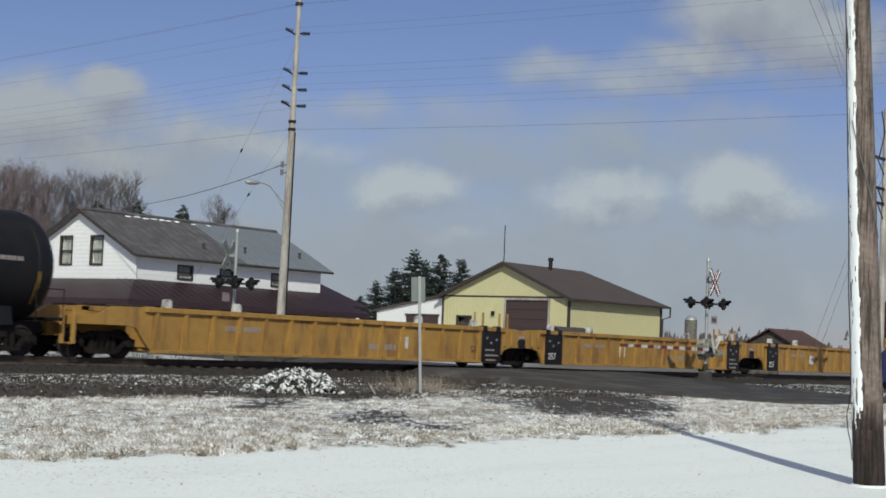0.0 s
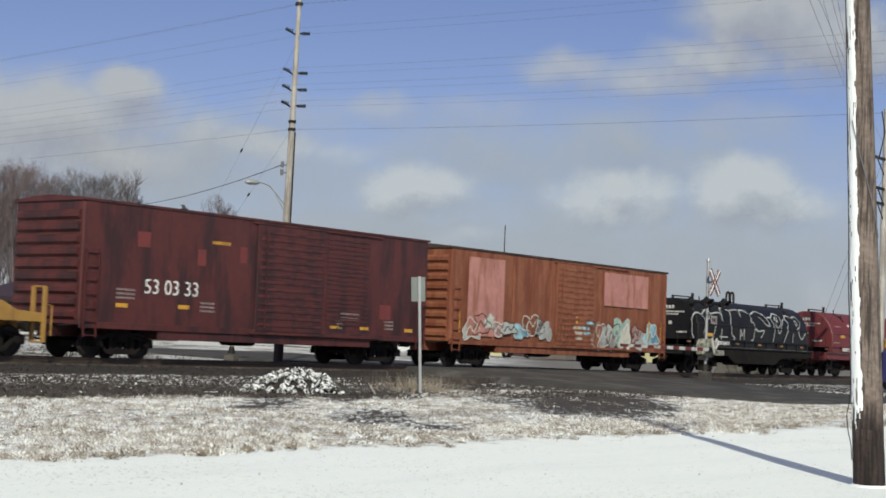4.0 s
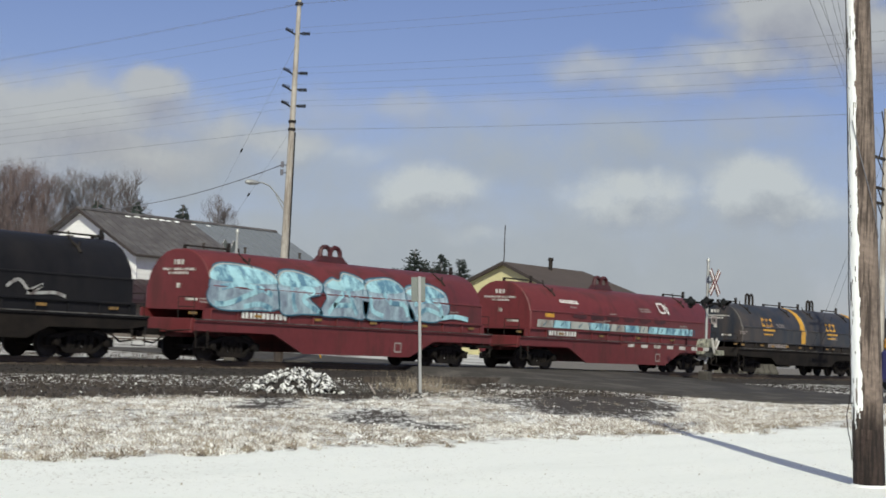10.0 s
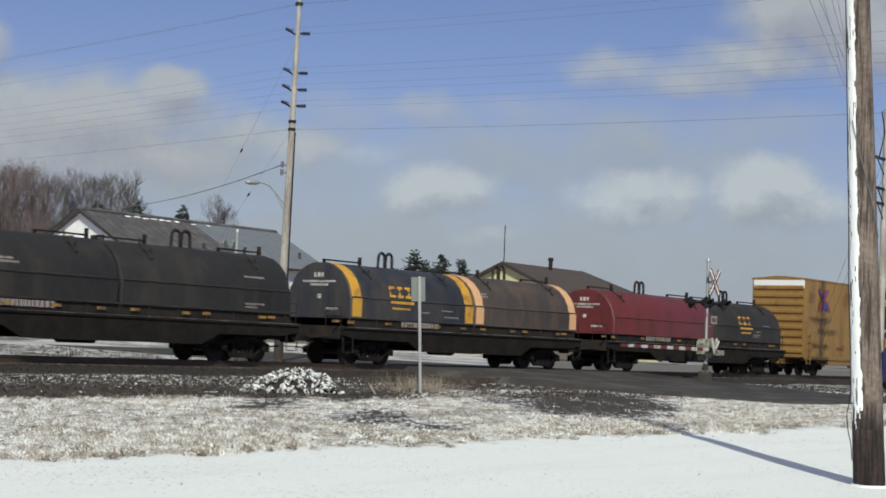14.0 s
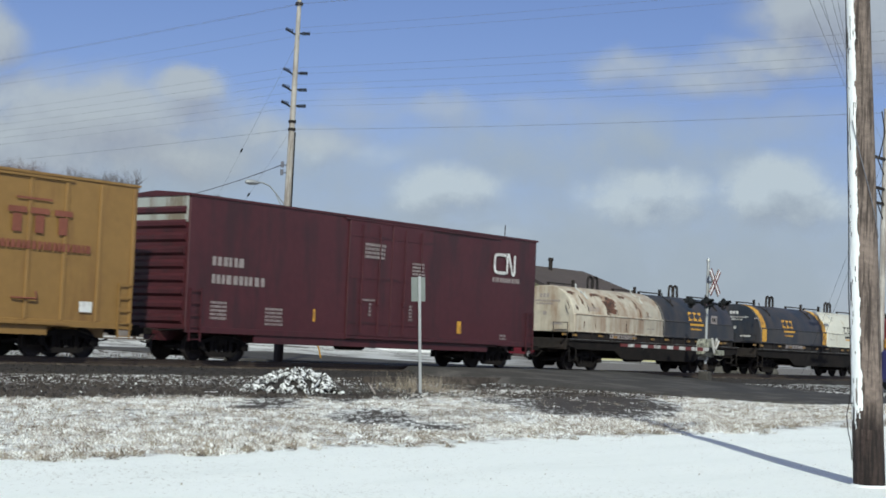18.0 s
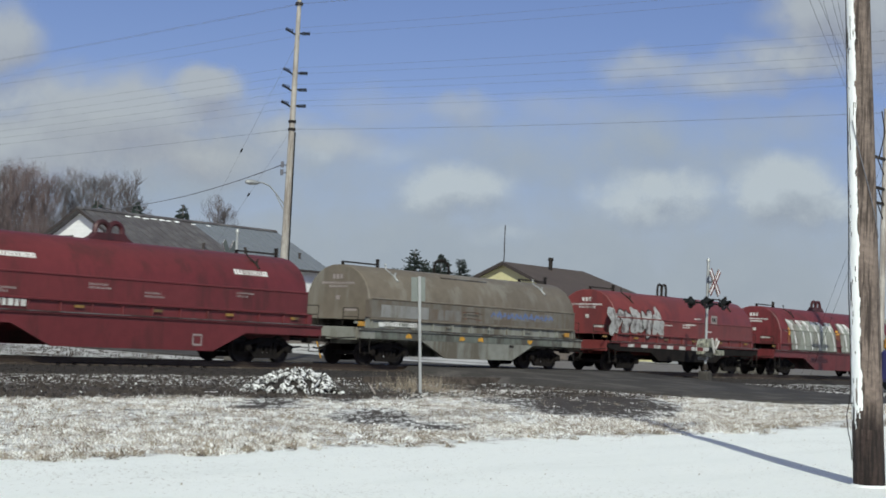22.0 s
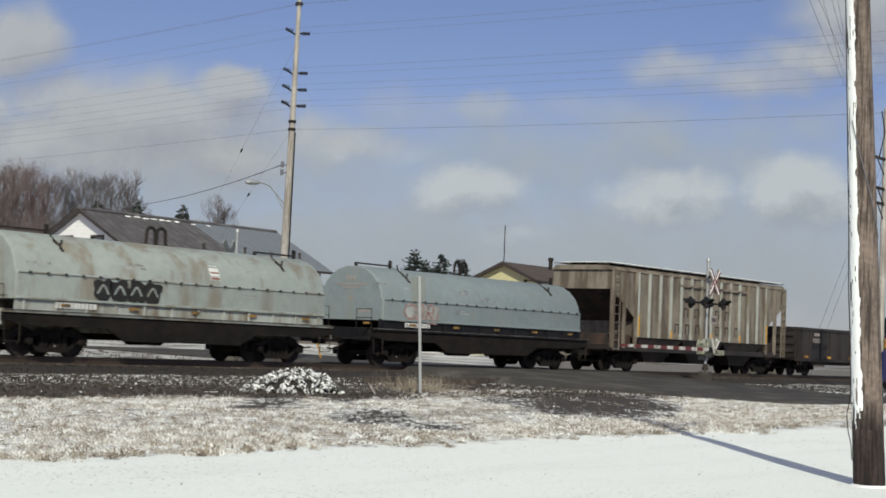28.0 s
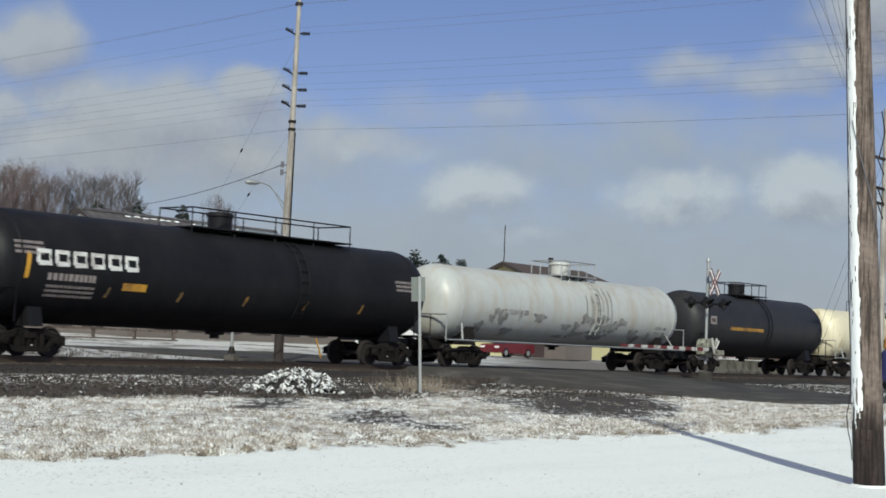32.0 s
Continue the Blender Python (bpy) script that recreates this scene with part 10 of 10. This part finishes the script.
        for j in range(n):
            q = r * rnd.uniform(0.45, 0.65)
            V.append((x + q * math.cos(6.28 * j / n) * 1.5, y + q * math.sin(6.28 * j / n), g + r * rnd.uniform(0.35, 0.75)))
        for j in range(n):
            F.append((i + j, i + (j + 1) % n, i + n + (j + 1) % n, i + n + j))
        F.append(tuple(i + n + j for j in range(n)))
    me = bpy.data.meshes.new("snow_clods")
    me.from_pydata(V, [], F)
    me.materials.append(M["snow_cap"])
    me.shade_smooth()
    tagged(new("snow_clods", me), "small clods of snow lying among the grass and stones", "snow", kind="stuff")
    # bits of dead grass blown on to the drive
    V, F = [], []
    for k in range(260):
        y = 13.6 - 5.5 * rnd.random() ** 1.6
        x = rnd.uniform(5, 32)
        g, r = ground_z(x, y), rnd.uniform(0.004, 0.012)
        a = rnd.uniform(0, 6.28)
        i = len(V)
        V += [(x + r * math.cos(a), y + r * math.sin(a), g), (x - r * math.cos(a), y - r * math.sin(a), g), (x + rnd.uniform(-r, r), y, g + r * rnd.uniform(0.6, 1.8))]
        F.append((i, i + 1, i + 2))
    me = bpy.data.meshes.new("grass_litter")
    me.from_pydata(V, [], F)
    me.materials.append(M["tuft"])
    tagged(new("grass_litter", me), "bits of dead grass scattered on the snowy drive", "litter", kind="stuff")
    # loose stones of the ballast shoulder
    V, F = [], []
    for k in range(7000):
        y = rnd.uniform(23.8, 35.0)
        x = rnd.uniform(10, 70)
        if ROAD_L - 0.3 < x < ROAD_R + 0.3:
            continue
        g = ground_z(x, y) if y < 32.6 else 0.1 + (y - 32.62) * 0.133
        r = rnd.uniform(0.025, 0.07)
        i = len(V)
        V += [(x + r, y, g), (x - r * 0.6, y + r * 0.8, g), (x - r * 0.7, y - r * 0.7, g), (x + rnd.uniform(-r, r) * 0.4, y + rnd.uniform(-r, r) * 0.4, g + r * rnd.uniform(0.7, 1.1))]
        F += [(i, i + 1, i + 3), (i + 1, i + 2, i + 3), (i + 2, i, i + 3)]
    me = bpy.data.meshes.new("ballast_stones")
    me.from_pydata(V, [], F)
    me.materials.append(M["ballast"])
    tagged(new("ballast_stones", me), "loose dark stones along the railway", "stones", kind="stuff")


build_grass()


# ---- clouds: three thin sheets far off, that drift with the wind ----
CLOUDS = []


def cloud_sheet(name, dist, size, blobs, shift, low, high, amount, uneven=0.4):
    """size: half width and height; blobs: (x, y, rx, ry, strength) in thousandths of the distance."""
    fwd, right = Vector((0.7867, 0.6142, 0.0624)), Vector((0.6129, -0.7891, 0.0409))
    up = right.cross(fwd)
    m = Matrix((( *right, 0), (*up, 0), (*(-fwd), 0), (0, 0, 0, 1))).transposed()
    m.translation = Vector(EYE) + fwd * dist
    mat = bpy.data.materials.new(name)
    mat.use_nodes = True
    n, l = mat.node_tree.nodes, mat.node_tree.links
    n.clear()
    group = bpy.data.node_groups.new(name + "_density", "ShaderNodeTree")
    group.interface.new_socket("place", in_out="INPUT", socket_type="NodeSocketVector")
    group.interface.new_socket("density", in_out="OUTPUT", socket_type="NodeSocketFloat")
    gn, gl = group.nodes, group.links
    gi, go = gn.new("NodeGroupInput"), gn.new("NodeGroupOutput")

    def noise_node(nodes, links, src, scale, detail, rough=0.55):
        t = nodes.new("ShaderNodeTexNoise")
        t.inputs["Scale"].default_value, t.inputs["Detail"].default_value, t.inputs["Roughness"].default_value = scale, detail, rough
        links.new(src, t.inputs["Vector"])
        return t
    warp = noise_node(gn, gl, gi.outputs[0], 0.028, 5)
    wv = gn.new("ShaderNodeVectorMath")
    wv.operation = "MULTIPLY_ADD"
    gl.new(warp.outputs["Color"], wv.inputs[0])
    wv.inputs[1].default_value = (34, 26, 0)
    gl.new(gi.outputs[0], wv.inputs[2])
    total = None
    for x, y, rx, ry, a in blobs:
        s = gn.new("ShaderNodeVectorMath")
        s.operation = "SUBTRACT"
        gl.new(wv.outputs[0], s.inputs[0])
        s.inputs[1].default_value = (x + 17, y + 13, 0)
        k = gn.new("ShaderNodeVectorMath")
        k.operation = "MULTIPLY"
        gl.new(s.outputs[0], k.inputs[0])
        k.inputs[1].default_value = (1 / rx, 1 / ry, 0)
        d = gn.new("ShaderNodeVectorMath")
        d.operation = "LENGTH"
        gl.new(k.outputs[0], d.inputs[0])
        r = gn.new("ShaderNodeMapRange")
        r.interpolation_type = "SMOOTHSTEP"
        gl.new(d.outputs["Value"], r.inputs["Value"])
        r.inputs["From Min"].default_value, r.inputs["From Max"].default_value = 0.1, 1.35
        r.inputs["To Min"].default_value, r.inputs["To Max"].default_value = a, 0.0
        if total is None:
            total = r.outputs[0]
        else:
            q = gn.new("ShaderNodeMath")
            q.operation = "MAXIMUM"
            gl.new(total, q.inputs[0])
            gl.new(r.outputs[0], q.inputs[1])
            total = q.outputs[0]
    fb = noise_node(gn, gl, gi.outputs[0], 0.02, 7, 0.6)
    fr = gn.new("ShaderNodeMapRange")
    gl.new(fb.outputs["Fac"], fr.inputs["Value"])
    fr.inputs["From Min"].default_value, fr.inputs["From Max"].default_value = 0.3, 0.7
    fr.inputs["To Min"].default_value, fr.inputs["To Max"].default_value = 1 - uneven * 1.1, 1 + uneven * 0.85
    mu = gn.new("ShaderNodeMath")
    mu.operation = "MULTIPLY"
    gl.new(total, mu.inputs[0])
    gl.new(fr.outputs[0], mu.inputs[1])
    gl.new(mu.outputs[0], go.inputs[0])

    tc = n.new("ShaderNodeTexCoord")
    sc = n.new("ShaderNodeVectorMath")
    sc.operation = "SCALE"
    l.new(tc.outputs["Object"], sc.inputs[0])
    sc.inputs["Scale"].default_value = 1000 / dist
    g1, g2 = n.new("ShaderNodeGroup"), n.new("ShaderNodeGroup")
    g1.node_tree = g2.node_tree = group
    l.new(sc.outputs[0], g1.inputs[0])
    sh = n.new("ShaderNodeVectorMath")
    sh.operation = "ADD"
    l.new(sc.outputs[0], sh.inputs[0])
    sh.inputs[1].default_value = (-5, 15, 0)
    l.new(sh.outputs[0], g2.inputs[0])
    df = n.new("ShaderNodeMath")
    df.operation = "SUBTRACT"
    l.new(g1.outputs[0], df.inputs[0])
    l.new(g2.outputs[0], df.inputs[1])
    lit = n.new("ShaderNodeMapRange")
    l.new(df.outputs[0], lit.inputs["Value"])
    lit.inputs["From Min"].default_value, lit.inputs["From Max"].default_value = -0.45, 0.32
    mix = n.new("ShaderNodeMix")
    mix.data_type = "RGBA"
    l.new(lit.outputs[0], mix.inputs["Factor"])
    mix.inputs["A"].default_value, mix.inputs["B"].default_value = (*low, 1), (*high, 1)
    al = n.new("ShaderNodeMapRange")
    al.interpolation_type = "SMOOTHSTEP"
    l.new(g1.outputs[0], al.inputs["Value"])
    al.inputs["From Min"].default_value, al.inputs["From Max"].default_value = 0.05, 0.85
    al.inputs["To Max"].default_value = amount
    em, tr, ms, out = n.new("ShaderNodeEmission"), n.new("ShaderNodeBsdfTransparent"), n.new("ShaderNodeMixShader"), n.new("ShaderNodeOutputMaterial")
    l.new(mix.outputs["Result"], em.inputs["Color"])
    em.inputs["Strength"].default_value = 1.0
    l.new(al.outputs[0], ms.inputs["Fac"])
    l.new(tr.outputs[0], ms.inputs[1])
    l.new(em.outputs[0], ms.inputs[2])
    l.new(ms.outputs[0], out.inputs["Surface"])
    w, b, t = size
    s = Shape()
    s.add([(-w, b, 0), (w, b, 0), (w, t, 0), (-w, t, 0)], [(0, 1, 2, 3)])
    ob = part("backdrop", s, mat, smooth=0, tidy=False)
    ob.matrix_basis = m
    tagged(ob, "drifting grey and white fair-weather clouds", "sky", kind="structure")
    CLOUDS.append((ob, m.copy(), right * shift))


def px(x, y, rx, ry, a):
    return ((x - 784) / 2.768, (441 - y) / 2.768, rx / 2.768, ry / 2.768, a)


cloud_sheet("haze", 4200, (2000, -270, 740), [px(*q) for q in (
    (780, 500, 1700, 240, 0.85), (1000, 285, 700, 120, 0.66), (330, 310, 560, 130, 0.70), (1250, 240, 320, 70, 0.5), (-250, 300, 300, 110, 0.55), (560, 240, 300, 60, 0.40), (80, 240, 330, 70, 0.5))],
    0.030 * 4200, (0.445, 0.495, 0.59), (0.53, 0.575, 0.66), 0.92, 0.25)
cloud_sheet("low_cloud", 3600, (1700, -230, 640), [px(*q) for q in (
    (725, 335, 120, 56, 1.0), (680, 350, 70, 34, 0.7), (1075, 352, 150, 58, 1.0), (1010, 340, 80, 40, 0.7), (1300, 335, 115, 78, 1.2), (1350, 365, 150, 56, 0.95), (800, 410, 80, 26, 0.55), (480, 262, 120, 46, 0.62), (600, 275, 80, 35, 0.45),
    (-150, 330, 140, 60, 0.9))],
    0.0450 * 3600, (0.475, 0.515, 0.61), (0.72, 0.765, 0.84), 0.92, 0.42)
cloud_sheet("high_cloud", 2400, (1100, -60, 560), [px(*q) for q in (
    (150, 200, 200, 80, 0.85), (20, 205, 280, 105, 1.0), (-60, 255, 320, 90, 0.95), (140, 270, 260, 70, 0.8), (300, 225, 130, 55, 0.6), (185, 155, 95, 50, 1.0), (420, 250, 150, 45, 0.55), (640, 190, 120, 44, 0.55), (980, 120, 130, 50, 0.55), (1120, 135, 210, 60, 0.66),
    (1345, 20, 190, 120, 1.15), (1440, 70, 190, 95, 1.05), (1250, 105, 170, 56, 0.8), (-190, 80, 120, 85, 1.0), (-120, 170, 150, 60, 0.8), (-300, 190, 150, 80, 0.8), (520, 190, 200, 50, 0.35), (850, 190, 220, 50, 0.38), (1240, 200, 250, 50, 0.35), (-450, 150, 200, 110, 0.6))],
    0.0903 * 2400, (0.465, 0.475, 0.56), (0.64, 0.655, 0.70), 0.88, 0.32)


# ---- what moves ----
PACE = ((0, 15.9), (6, 15.85), (10, 15.8), (14, 15.85), (18, 16.15), (23, 16.2), (27, 16.4), (32, 16.85))   # seconds, metres a second


def travelled(t):
    s = 0.0
    for (a, va), (b, vb) in zip(PACE, PACE[1:]):
        e = min(max(t, a), b)
        ve = va + (vb - va) * (e - a) / (b - a)
        s += (va + ve) / 2 * (e - a)
    return s


def motions():
    times = [2.0 * k for k in range(17)]
    for car, x in TRAIN:
        walk(car, [(t, pose(x - travelled(t), TRACK, RAIL)) for t in times])
    first = {}
    for k, w in WHEELS:
        if k not in first:
            dx = (-0.89, 0.89)[k]
            walk(w, [(i / FPS, pose(dx, 0, 0.42, 0, math.degrees(-travelled(i / FPS) / 0.42) % 360, 0)) for i in range(32 * FPS + 1)])
            first[k] = w
        else:
            w.rotation_mode = "QUATERNION"
            w.animation_data_create()
            w.animation_data.action = first[k].animation_data.action
            w.animation_data.action_slot = first[k].animation_data.action_slot
    for sheet, start, shift in CLOUDS:
        walk(sheet, [(t, Matrix.Translation(shift * (t / 32)) @ start) for t in (0.0, 8.0, 16.0, 24.0, 32.0)])


motions()
